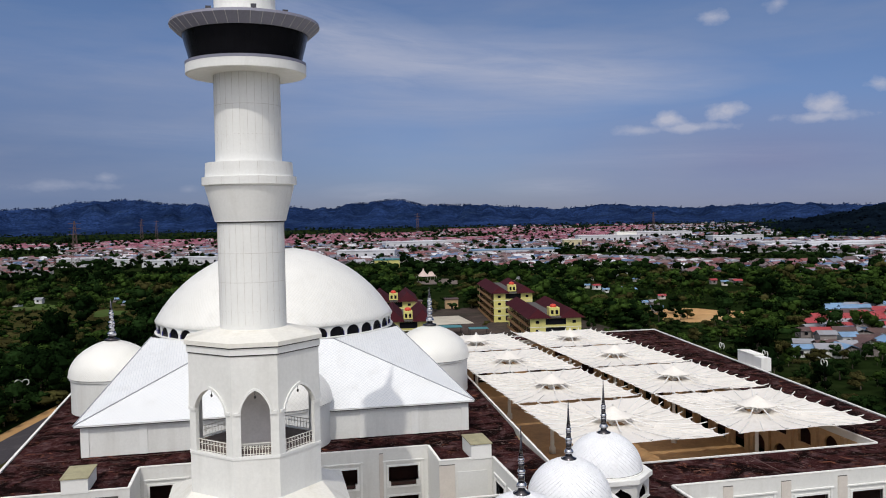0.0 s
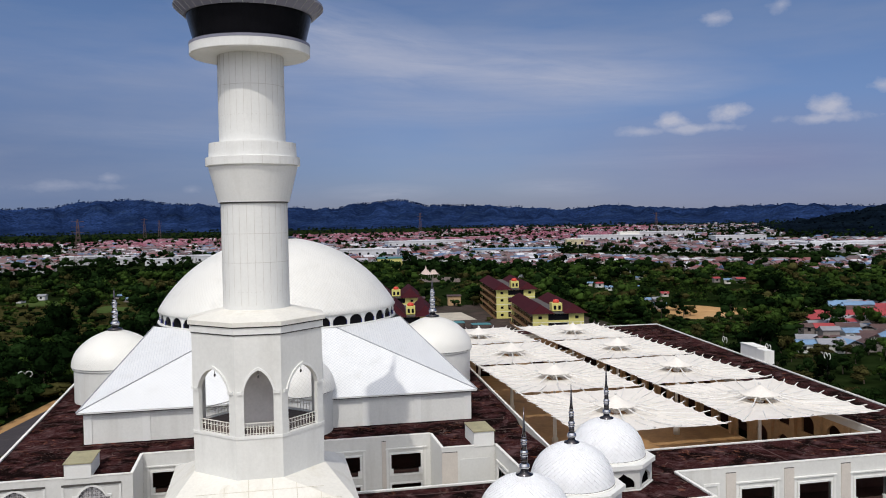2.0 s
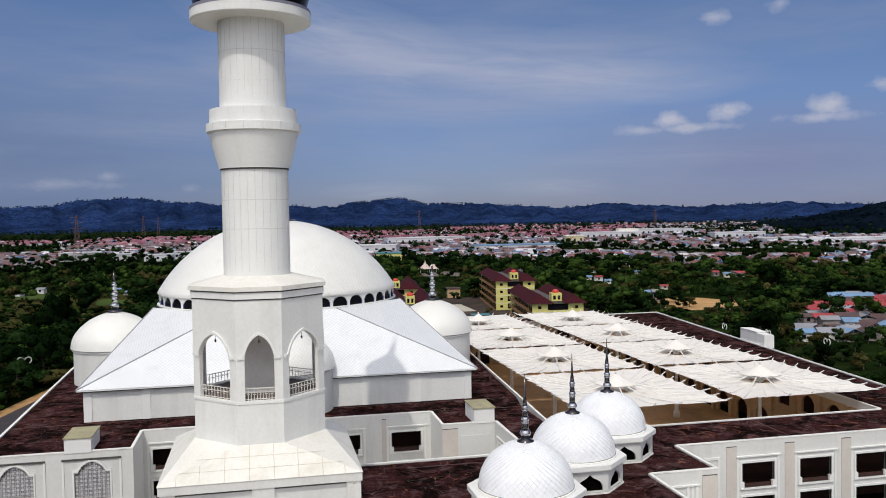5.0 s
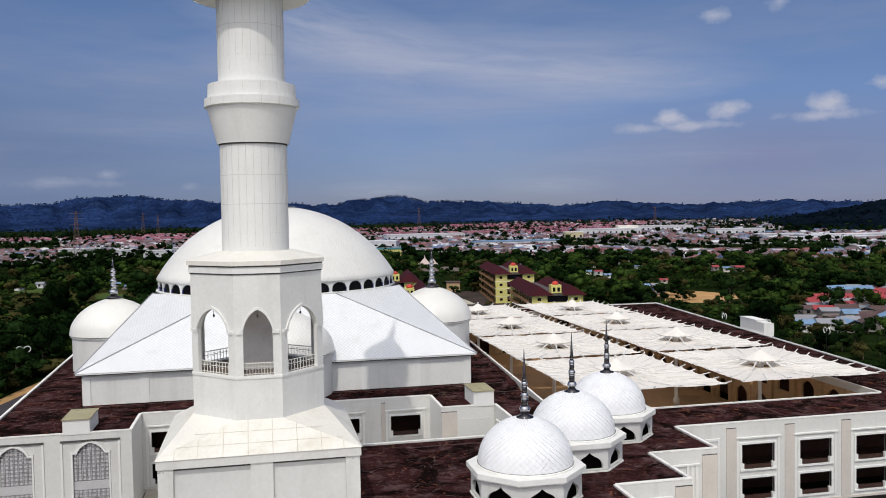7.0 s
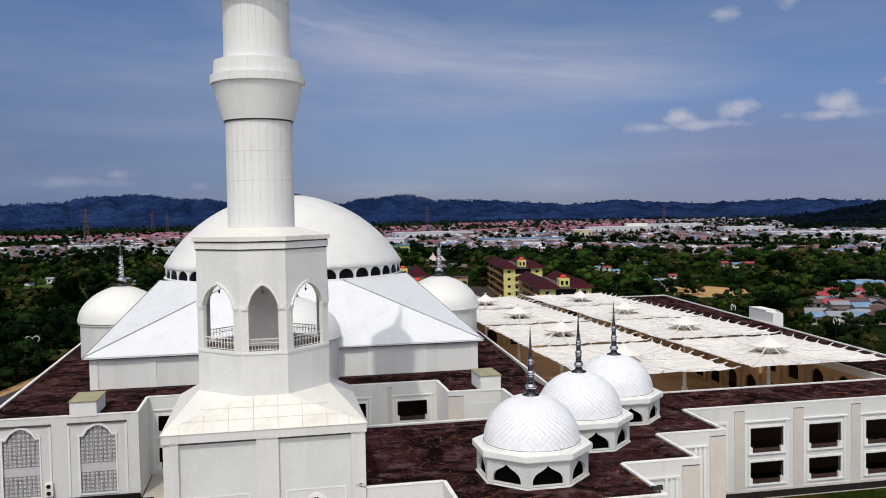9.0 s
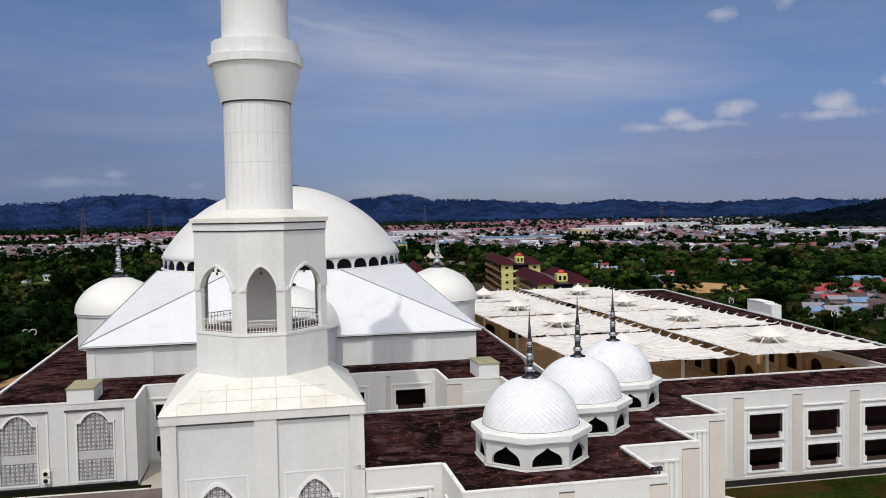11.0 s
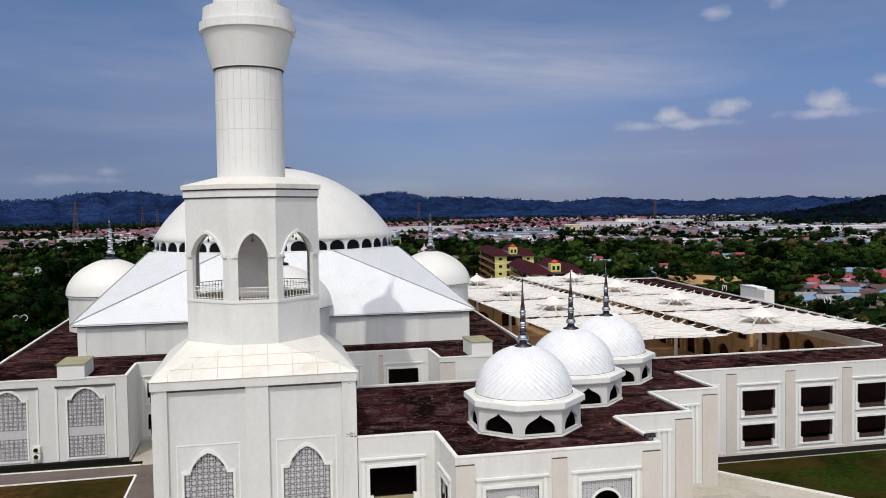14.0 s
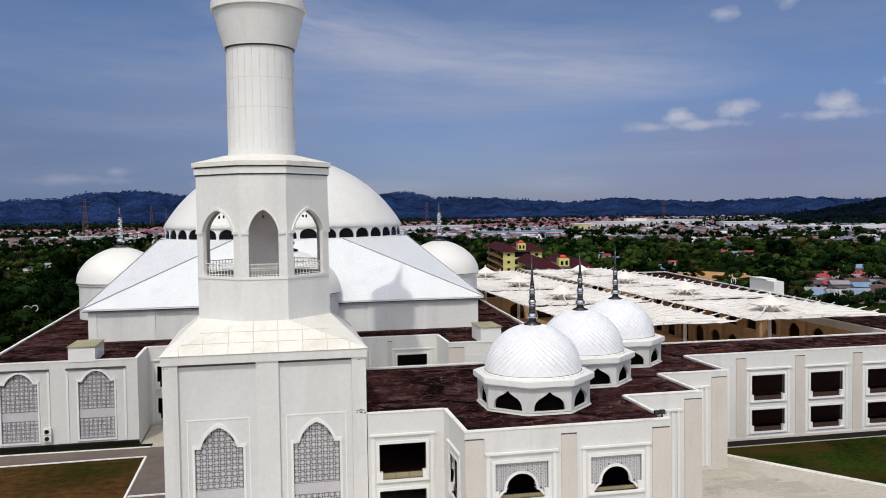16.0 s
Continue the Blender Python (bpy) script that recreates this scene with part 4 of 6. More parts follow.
m, ln = facade((50.0, 20.2), (96.0, 20.2), wins, [(u - 2.1, u - 0.75) for u in cols] + [(cols[-1] + 6.0, cols[-1] + 7.3)])
for w in wins[:5]:
    window_unit(m, *w, low=1.6)
for w in wins[5:]:
    window_unit(m, *w, low=False)
part("tall_panel", boxes((3.6, 3.9, -0.12, 0, 1.4, 9.9), (5.4, 5.7, -0.12, 0, 1.4, 9.9), (3.9, 5.4, -0.12, 0, 9.6, 9.9), m=m, weld=True), TRIM, mosque)
facade((96.0, 20.2), (110.6, 149.4)), facade((110.6, 149.4), (-37.2, 149.4)), facade((-37.2, 149.4), (-33.4, 37.5))
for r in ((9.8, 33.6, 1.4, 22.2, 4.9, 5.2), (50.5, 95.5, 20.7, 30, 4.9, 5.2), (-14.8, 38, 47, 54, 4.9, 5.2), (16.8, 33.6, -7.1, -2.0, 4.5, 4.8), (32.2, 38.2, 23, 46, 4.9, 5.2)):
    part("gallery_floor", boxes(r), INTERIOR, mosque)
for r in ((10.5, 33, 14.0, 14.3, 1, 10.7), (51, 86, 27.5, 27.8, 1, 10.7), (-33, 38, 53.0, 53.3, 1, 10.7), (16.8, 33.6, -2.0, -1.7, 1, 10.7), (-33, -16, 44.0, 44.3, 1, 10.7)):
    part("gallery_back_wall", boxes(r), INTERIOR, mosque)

# ---- sunken courtyard under the umbrellas ----
slab("court_floor", "tan tiled floor of the sunken courtyard", COURT, GZ + 0.05, TANFLOOR, 0.1, "floor")
for a, b in zip(COURT[1:] + COURT[:1], COURT):
    m, ln = wall_frame(a, b)
    k = int(ln // 6.8)
    arches = [(ln * (i + 0.5) / k, 1.9, 1.1, 4.0, 5.2) for i in range(k)]
    arched_wall("court_wall", m, ln, GZ - 0.2, 6.2, 0.4, arches, TAN, mosque)
    arches = [(ln * (i + 0.5) / k, 1.7, 7.0, 8.9, 10.0) for i in range(k)]
    arched_wall("court_wall", m, ln, 6.2, 10.6, 0.4, arches, TAN, mosque)
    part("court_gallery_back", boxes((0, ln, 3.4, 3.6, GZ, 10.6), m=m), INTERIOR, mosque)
    for i in range(k + 1):
        part("court_pilaster", boxes((max(0.05, ln * i / k - 0.5), min(ln - 0.05, ln * i / k + 0.5), -0.5, 0, GZ, 10.6), m=m), TAN, mosque)

# raised joints between the roofing fields
for r in ((38.44, 38.56, 22.9, 30.0), (38.44, 38.56, 30.6, 46.3), (16.8, 49.4, 20.3, 20.42), (-33.0, 38.3, 53.2, 53.3), (32.1, 38.3, 46.6, 46.72), (12.0, 16.5, 1.05, 1.17), (86.95, 96.2, 30.1, 30.22), (66.0, 66.12, 20.6, 30.0)):
    part("roof_joint", boxes((*r, RZ - 0.02, RZ + 0.025)), ROOFJOINT, mosque, "scuffed raised roofing joint")

# ---- rooftop boxes ----
def roof_box(x0, x1, y0, y1, top, label):
    e = thing("roof_hatch", label, "roof hatch", "rooftop boxes")
    part("body", boxes((x0, x1, y0, y1, RZ, top)), TRIM, e)
    part("lid", boxes((x0 - 0.12, x1 + 0.12, y0 - 0.12, y1 + 0.12, top, top + 0.12)), MOSS, e, "mossy yellowish concrete lid")


roof_box(29.15, 32.02, 38.3, 43.6, 13.6, "white rooftop box with a mossy yellowish lid")
roof_box(-23.35, -20.2, 37.42, 43.2, 13.4, "white rooftop box with a mossy yellowish lid")
e = thing("stair_housing", "plain white stair housing at the roof edge", "rooftop structure")
part("body", prism([(103.75, 88.4), (105.75, 87.8), (106.6, 94.6), (104.3, 95.6)], RZ - 0.3, 14.25), TRIM, e)
part("step_wall", prism([(103.5, 85.2), (105.4, 84.6), (105.74, 87.79), (103.74, 88.39)], RZ - 0.3, 14.05), TRIM, e)
part("cap", prism([(103.65, 88.3), (105.8, 87.7), (106.7, 94.65), (104.2, 95.7)], 14.25, 14.35), CAP, e)

for k, (x, y) in enumerate(((33.2, -7.0), (33.75, -6.9), (96.0, 21.5))):
    e = thing("floodlight", "small black floodlight on the parapet", "floodlight", "roof floodlights")
    part("housing", boxes((x - 0.22, x + 0.22, y - 0.16, y + 0.12, PZ + 0.2, PZ + 0.55)), DARKMETAL, e)
    part("bracket", boxes((x - 0.05, x + 0.05, y - 0.05, y + 0.05, RZ, PZ + 0.2)), DARKMETAL, e)
e = thing("air_conditioner", "pale outdoor air-conditioning units stacked on the facade", "air conditioner")
for z in (2.0, 2.85):
    u = part("case", boxes((-26.4, -25.5, 37.05, 37.48, z, z + 0.75)), CREAM, e)
    part("fan_grille", lathe([(0.27, 0.0), (0.27, 0.04)], 16), DARKMETAL, u, "dark fan grille").matrix_basis = Matrix.Translation((-26.0, 37.04, z + 0.38)) @ Matrix.Rotation(radians(90), 4, "X")

# ---- prayer hall with the great dome ----
HX, HY = 4.1, 86.8
hall = thing("prayer_hall", "white square prayer hall with tiled sloping roof and great dome", "mosque hall")
X0, X1, Y0, Y1, EZ = -24.3, 32.75, 54.4, 119.2, 16.1
part("wall", boxes((X0, X1, Y0, Y1, RZ - 0.3, EZ)), GALLERY, hall)
for y, s in ((Y0, -1), (Y1, 1)):
    for u in np.linspace(X0 + 0.6, X1 - 0.6, 8):
        part("pilaster", boxes((u - 0.55, u + 0.55, min(y, y + 0.12 * s), max(y, y + 0.12 * s), RZ, EZ - 0.25)), TRIM, hall)
part("eave", boxes((X0 - 0.75, X1 + 0.75, Y0 - 0.75, Y1 + 0.75, EZ, EZ + 0.22)), TRIM, hall)
# dark band coloured in as the shadow line under the eave
part("gutter_shadow_line", boxes((X0 - 0.6, X1 + 0.6, Y0 - 0.6, Y1 + 0.6, EZ - 0.16, EZ)), SEAMSHADE, hall)
bm = bmesh.new()
uvl = bm.loops.layers.uv.new("UVMap")
ez, tz, ta = EZ + 0.24, 25.35, 21.3
c = [(X0 - 0.8, Y0 - 0.8), (X1 + 0.8, Y0 - 0.8), (X1 + 0.8, Y1 + 0.8), (X0 - 0.8, Y1 + 0.8)]
o = octagon(ta, HX, HY)          # corners from 22.5 degrees on, counter-clockwise
front, right, rear, left = (o[5], o[6]), (o[7], o[0]), (o[1], o[2]), (o[3], o[4])
P = lambda p, z: Vector((p[0], p[1], z))
for a, b, (q0, q1) in ((c[0], c[1], front), (c[1], c[2], right), (c[2], c[3], rear), (c[3], c[0], left)):
    uv_face(bm, uvl, [P(a, ez), P(b, ez), P(q1, tz), P(q0, tz)], P(a, ez), P(b, ez) - P(a, ez))
for a, q0, q1 in ((c[0], left[1], front[0]), (c[1], front[1], right[0]), (c[2], right[1], rear[0]), (c[3], rear[1], left[0])):
    uv_face(bm, uvl, [P(a, ez), P(q1, tz), P(q0, tz)], P(a, ez), P(q1, tz) - P(q0, tz))
bm.normal_update()
part("roof", bm, TILE_BIG, hall, "sloping roof of small white diamond tiles")
for a, q in ((c[0], left[1]), (c[0], front[0]), (c[1], front[1]), (c[1], right[0]), (c[2], right[1]), (c[2], rear[0]), (c[3], rear[1]), (c[3], left[0])):
    part("hip_ridge", rod(bmesh.new(), P(a, ez + 0.03), P(q, tz + 0.03), 0.1, n=8), HIPGREY, hall, "grey ridge capping")
part("collar", lathe([(21.62, tz - 0.15), (21.62, tz + 0.04), (21.4, tz + 0.1)], 64, (HX, HY)), TRIM, hall, smooth=False)
part("drum_core", lathe([(20.4, tz), (20.4, 27.4)], 64, (HX, HY)), BLUE, hall, "deep blue drum behind the arches")
NA = 40
for k in range(NA):
    a0, a1 = 2 * math.pi * (k - 0.5) / NA, 2 * math.pi * (k + 0.5) / NA
    R = 21.3
    m, ln = wall_frame((HX + R * math.cos(a0), HY + R * math.sin(a0)), (HX + R * math.cos(a1), HY + R * math.sin(a1)))
    bm = bmesh.new()
    box(bm, 0, 0.27, 0, 0.5, tz + 0.1, 27.25, m), box(bm, ln - 0.27, ln, 0, 0.5, tz + 0.1, 27.25, m)
    pts = [(0.27 + (ln - 0.54) * (0.5 - 0.5 * math.cos(math.pi * i / 12)), 26.05 + 1.0 * math.sin(math.pi * i / 12)) for i in range(13)]
    rows = [[bm.verts.new(m @ Vector(q)) for q in ((u, 0, v), (u, 0, 27.25), (u, 0.5, 27.25), (u, 0.5, v))] for u, v in pts]
    for a, b in zip(rows, rows[1:]):
        for i in range(4):
            j = (i + 1) % 4
            bm.faces.new((a[i], b[i], b[j], a[j]))
    ar = part("drum_arch", bm, TRIM, hall)
    part("reveal", boxes((0.272, 0.31, 0.02, 0.19, tz + 0.12, 26.2), (ln - 0.31, ln - 0.272, 0.02, 0.19, tz + 0.12, 26.2), m=m), BLUE, ar, "deep blue reveal")
    part("pane", boxes((0.27, ln - 0.27, 0.2, 0.24, tz + 0.1, 27.2), m=m), GLASS_DARK, ar, "dark arched window")
prof = [(21.3, 27.12), (21.48, 27.16), (21.48, 27.3)] + [(math.sqrt(24.75 ** 2 - (z - 15.2) ** 2), z) for z in (27.4, 28.1, 28.9, 29.8, 30.7, 31.7, 32.7, 33.7, 34.7, 35.7, 36.6, 37.4, 38.1, 38.8, 39.3, 39.65, 39.83, 39.93)]
part("dome", dome_bm(prof, 96, (HX, HY), 132.0), TILE_DOME, hall, "great shallow white dome of small panels", smooth=True)
part("cap", lathe([(3.3, 39.72), (3.4, 39.92), (2.9, 40.05), (0, 40.2)], 32, (HX, HY)), DARKMETAL, hall, "dark metal cap")


def finial(parent, x, y, z, s=1.0, mat=METAL, tip=7.0, stem_mat=DARKMETAL):
    """Turned metal finial: base disc, three flattened balls of falling size on thick stems, and a spike."""
    part("finial_base", lathe([(1.15 * s, z - 0.25), (1.15 * s, z), (0.6 * s, z + 0.15), (0.45 * s, z + 0.4)], 20, (x, y)), DARKMETAL, parent, "dark metal finial base", True)
    zz = z + 0.36
    for k, (r, stem) in enumerate(((0.72, 1.05), (0.52, 0.95), (0.42, 0.3))):
        r, h = r * s, r * 1.25 * s
        c = (0.44 - 0.07 * k) * s
        part("finial_ball", lathe([(c, zz), *[(c + (r - c) * math.sin(math.pi * i / 8), zz + h * i / 8) for i in range(1, 8)], (c, zz + h)], 20, (x, y)), mat, parent, "polished steel ball", True)
        zz += h
        st = part("finial_stem", lathe([(c, zz), (c * 0.9, zz + stem * s)], 16, (x, y)), stem_mat, parent, "glossy metal stem", True)
        part("ring", lathe([(c, zz + stem * s * 0.82), (c * 1.12, zz + stem * s * 0.86), (c * 1.12, zz + stem * s * 0.94), (c, zz + stem * s)], 16, (x, y)), mat, st, "steel ring", True)
        zz += stem * s
    part("finial_spike", lathe([(0.3 * s, zz), (0.2 * s, zz + 0.5), (0.025, z + tip)], 12, (x, y)), DARKMETAL, parent, "dark tapering spike", True)


def turret(x, y):
    """Round domed turret on the middle of a side of the hall."""
    e = thing("domed_turret", "round white turret with a smooth dome and steel finial", "turret", "turrets of the prayer hall")
    part("drum", lathe([(7.1, RZ - 0.2), (7.1, 17.3), (7.35, 17.45), (7.35, 17.75)], 48, (x, y)), WHITE, e, smooth=False)
    part("dome_foot", lathe([(7.4, 17.76), (7.4, 17.86)], 48, (x, y)), SEAMSHADE, e)
    pr = [(7.55, 17.86), (7.55, 18.0)] + [(7.5 * (1 - s * s) ** 0.62, 18.0 + 6.05 * s) for s in (0.03, 0.1, 0.2, 0.3, 0.4, 0.5, 0.6, 0.7, 0.78, 0.85, 0.91, 0.95, 0.975, 0.99)]
    part("dome", dome_bm(pr, 64, (x, y), 47.0), TILE_DOME, e, "white dome", True)
    part("cap", lathe([(1.3, 23.95), (1.3, 24.05), (0, 24.15)], 24, (x, y)), DARKMETAL, e)
    finial(e, x, y, 24.2, 1.1, METAL, 7.2, METAL)


for x, y in ((-25.0, 87.3), (33.3, 87.3), (4.1, 54.8), (4.1, 119.0)):
    turret(x, y)

# ---- three kiosk domes along the stepped corner ----
def kiosk(x, y):
    e = thing("roof_kiosk", "octagonal white kiosk with diamond-tiled dome and spiked finial on the roof", "roof dome", "stepped row of roof kiosks")
    z0, z1 = RZ, 14.08
    part("skirting", prism(octagon(4.93), z0, z0 + 0.13), CAP, e)
    q = octagon(4.82)
    for k in range(8):
        p0, p1 = q[k], q[(k + 1) % 8]
        m, ln = wall_frame(p0, p1)
        arched_wall("drum_wall", m, ln, z0 + 0.2, z1, 0.3, [(ln / 2, 1.42, z0 + 0.3, z0 + 0.55, z0 + 2.05)], WHITE, e, ogee)
    part("inside", prism(octagon(4.5), z0 + 0.05, z1 - 0.004), VOID, e, "black filling standing for the unlit inside of the kiosk")
    part("cornice", prism(octagon(5.2), z1, z1 + 0.5), TRIM, e)
    part("cornice_step", prism(octagon(5.0), z1 - 0.16, z1), CAP, e)
    part("dome_kerb", lathe([(4.65, z1 + 0.5), (4.65, z1 + 0.66), (4.5, z1 + 0.72)], 48), CAP, e)
    z2 = z1 + 0.68
    bm = bmesh.new()          # overlapping diamond tiles laid in staggered rows
    n, rows_n, r, h = 46, 20, 4.45, 4.2
    def at(i, k):
        a = min(i / rows_n, 1.0) * (math.pi / 2 - 0.13)
        b = 2 * math.pi * k / n
        return Vector((r * math.cos(a) * math.cos(b), r * math.cos(a) * math.sin(b), z2 + h * math.sin(a)))
    for i in range(-1, rows_n):
        for k in range(n):
            kk = k + (0.5 if i % 2 else 0.0)
            lo, le, ri, hi = at(max(i, 0), kk), at(i + 1, kk - 0.5), at(i + 1, kk + 0.5), at(i + 2, kk)
            out = Vector((lo.x, lo.y, (lo.z - z2) * 1.1)).normalized()
            c4 = (lo + le + ri + hi) / 4
            sh = [c4 + (p - c4) * 0.945 for p in (lo, ri, hi, le)]
            lift = (0.05, 0.035, 0.02, 0.035)
            vs = [bm.verts.new(p + out * d) for p, d in zip(sh, lift)]
            bs = [bm.verts.new(p - out * 0.05) for p in sh]
            bm.faces.new(vs)
            for j in range(4):
                bm.faces.new((bs[j], bs[(j + 1) % 4], vs[(j + 1) % 4], vs[j]))
    part("dome_foot", lathe([(r + 0.09, z2 - 0.02), (r + 0.09, z2 + 0.05), (r - 0.1, z2 + 0.06)], 48), SEAMSHADE, e, "dirty seam at the foot of the dome")
    dome = part("dome", lathe([(r * math.cos(a), z2 + h * math.sin(a)) for a in np.linspace(0, math.pi / 2 - 0.1, 14)], 40), SEAMGREY, e, "dome clad in white diamond tiles", True)
    part("dome_tile", bm, TILE_WHITE, dome, "white glazed diamond tiles", kind="stuff")
    finial(e, 0, 0, 19.0, 0.72, METAL, 6.3)
    e.location = (x, y, 0)
    return e


SEAMGREY = material("grey_tile_joint", (0.66, 0.67, 0.7), 0.9, 0, 0.1)
TILE_WHITE = material("white_glazed_tile", (0.8, 0.81, 0.83), 0.45, 0, 0.04, (0.55, 0.53, 0.48), 0.2, 1.0, 0.02, island=0.03, spec=0.25)
k1 = kiosk(25.0, 1.7)
copy_thing(k1, Matrix.Translation((33.25, 11.2, 0)))
copy_thing(k1, Matrix.Translation((41.05, 20.3, 0)))

# ---- minaret ----
TX, TY = 0.75, 9.1
minaret = thing("minaret", "tall white minaret with square base, octagonal gallery and dark-glazed deck", "minaret")
HB = 8.58
BX0, BX1, BY0, BY1 = TX - HB, TX + HB, TY - HB, TY + HB
for side, (p0, p1) in enumerate((((BX0, BY0), (BX1, BY0)), ((BX1, BY0), (BX1, BY1)), ((BX1, BY1), (BX0, BY1)), ((BX0, BY1), (BX0, BY0)))):
    m, ln = wall_frame(p0, p1)
    q = 0.6 * (side % 2)
    part("pier", boxes((q, 1.25, 0, 0.6, GZ - 0.2, 16.85), m=m), WHITE, minaret)
    part("pier", boxes((7.7, 9.6, 0, 0.6, GZ - 0.2, 16.85), m=m), WHITE, minaret)
    part("pier", boxes((ln - 1.25, ln - q, 0, 0.6, GZ - 0.2, 16.85), m=m), WHITE, minaret)
    for a, b in ((1.25, 7.7), (9.6, ln - 1.25)):
        c = (a + b) / 2
        mm = m @ Matrix.Translation((a, 0.3, 0))
        arched_wall("panel", mm, b - a, GZ - 0.2, 16.6, 0.3, [(c - a, 1.5, 1.9, 9.55, 11.3, 2.02)], RECESS, minaret)
        # the shadow gap over the panel is a filled dark block
        part("panel_shadow_gap", boxes((a, b, 0.28, 0.6, 16.6, 16.85), m=m), SEAMSHADE, minaret)
        for r in ((c - 2.62, c - 2.52, 0.26, 0.3, 1.5, 12.05), (c + 2.52, c + 2.62, 0.26, 0.3, 1.5, 12.05), (c - 2.52, c + 2.52, 0.26, 0.3, 11.95, 12.05)):
            part("panel_edge", boxes(r, m=m), TRIM, minaret)
        arched_window(minaret, m, c, 1.5, 1.9, 9.55, 11.3, 0.3, wide=2.02, band=(4.95, 5.85))
    q = 0.7 if side % 2 else -0.12
    part("fascia", boxes((q, ln - q, -0.12, 0.7, 16.85, 17.62), m=m), WHITE, minaret)
part("core", boxes((BX0 + 0.7, BX1 - 0.7, BY0 + 0.7, BY1 - 0.7, GZ, 17.3)), VOID, minaret, "black filling standing for the unlit inside of the base")
# broken plaster at the corners of the base
rg0 = random.Random(17)
bm = bmesh.new()
for cx, cz, n in ((8.85, 12.0, 18), (9.05, 16.75, 7), (-7.5, 16.7, 6)):
    for k in range(n):
        u, v, w, h = cx + rg0.uniform(-0.4, 0.4), cz + rg0.uniform(-0.22, 0.22), rg0.uniform(0.03, 0.13), rg0.uniform(0.008, 0.035)
        box(bm, max(u - w, BX0 + 0.02), min(u + w, BX1 - 0.02), BY0 - 0.004 - 0.001 * k, BY0 + 0.02, v - h, v + h)
part("broken_plaster", bm, SEAMSHADE, minaret, "dark patches of broken plaster", kind="stuff")
# sloping apron from the square to the octagon
bm = bmesh.new()
g = HB + 0.2
OF = 0.342         # half a front side of the octagon to its half width
AZ = 17.63         # foot of the apron
AH = 2.4           # its rise
sq = [(TX - g, TY - g), (TX + g, TY - g), (TX + g, TY + g), (TX - g, TY + g)]
oc = octagon(6.05, TX, TY, OF)
lo = [bm.verts.new((x, y, AZ)) for x, y in sq]
hi = [bm.verts.new((x, y, AZ + AH)) for x, y in oc]
for a, b, i, j in ((0, 1, 5, 6), (1, 2, 7, 0), (2, 3, 1, 2), (3, 0, 3, 4)):
    bm.faces.new((lo[a], lo[b], hi[j], hi[i]))
for a, i, j in ((0, 4, 5), (1, 6, 7), (2, 0, 1), (3, 2, 3)):
    bm.faces.new((lo[a], hi[j], hi[i]))
bm.faces.new(hi), bm.faces.new(lo[::-1])
part("apron", bm, CREAM, minaret, "aged cream sloping apron of large panels")
bm = bmesh.new()
for s in (0.34, 0.68):
    z = AZ + AH * s
    w = g + (6.05 - g) * s
    rod(bm, (TX - w * 0.98 + 1.8 * s, TY - w - 0.0, z + 0.01), (TX + w * 0.98 - 1.8 * s, TY - w, z + 0.01), 0.025, n=4)
for f in (-0.82, -0.6, -0.36, -0.12, 0.12, 0.36, 0.6, 0.82):
    k = min(1.0, (1 - abs(f)) * g / (g - 2.07))
    rod(bm, (TX + g * f, TY - g, AZ + 0.01), (TX + g * f, TY - g + (g - 6.05) * k, AZ + 0.01 + AH * k), 0.028, n=4)
part("panel_joint", bm, APRONJOINT, minaret, kind="stuff")
# octagonal storey with a pointed opening in each side
OA = 5.97
q = octagon(OA, TX, TY, OF)
for k in range(8):
    m, ln = wall_frame(q[k], q[(k + 1) % 8])
    u = ln / 2
    hw = 1.3 if k % 2 else 1.98
    arched_wall("gallery_wall", m, ln, 19.4, 33.1, 0.4, [(u, hw, 23.95, 27.95, 29.87)], GALLERY, minaret)
    bm = arch_band(bmesh.new(), u - hw, u + hw, 27.95, 29.87, 0.2, 0.0, -0.14, m)
    for a in (u - hw - 0.57, u + hw - 0.03):
        box(bm, a, a + 0.6, -0.14, 0.0, 27.72, 27.98, m)
    part("arch_hood", bm, TRIM, minaret)
    part("sill_band", boxes((0, ln, -0.07, 0, 23.7, 23.95), m=m), TRIM, minaret)
    bm = boxes((u - hw, u + hw, 0.3, 0.36, 25.00, 25.07), (u - hw, u + hw, 0.3, 0.36, 24.65, 24.70), (u - hw, u + hw, 0.3, 0.36, 24.05, 24.10), m=m)
    for i in range(1, 10):
        uu = u - hw + 2 * hw * i / 10
        box(bm, uu - 0.025, uu + 0.025, 0.31, 0.35, 23.95, 25.05, m)
    for i in range(5):
        uu = u - hw + 2 * hw * (i + 0.5) / 5
        box(bm, uu - 0.14, uu + 0.14, 0.31, 0.35, 24.78, 24.82, m), box(bm, uu - 0.14, uu + 0.14, 0.31, 0.35, 24.48, 24.52, m)
    part("hanging_lantern", lathe([(0.03, 29.1), (0.08, 29.15), (0.1, 29.28), (0.05, 29.38), (0.02, 29.4), (0.02, 29.8)], 8, tuple((m @ Vector((u, 0.2, 0))).to_2d())), DARKMETAL, minaret, "small dark hanging lantern")
    part("balustrade", bm, CREAM, minaret, "cream metal balustrade")
part("gallery_floor", prism(octagon(5.45, TX, TY, OF), 23.6, 23.9), PATHPAVE, minaret)
part("gallery_ceiling", prism(octagon(5.45, TX, TY, OF), 30.6, 30.9), RECESS, minaret)
part("lift_core", boxes((TX - 2.1, TX + 2.1, TY - 2.1, TY + 2.1, 23.6, 30.7)), COREGREY, minaret, "pale core inside the gallery")
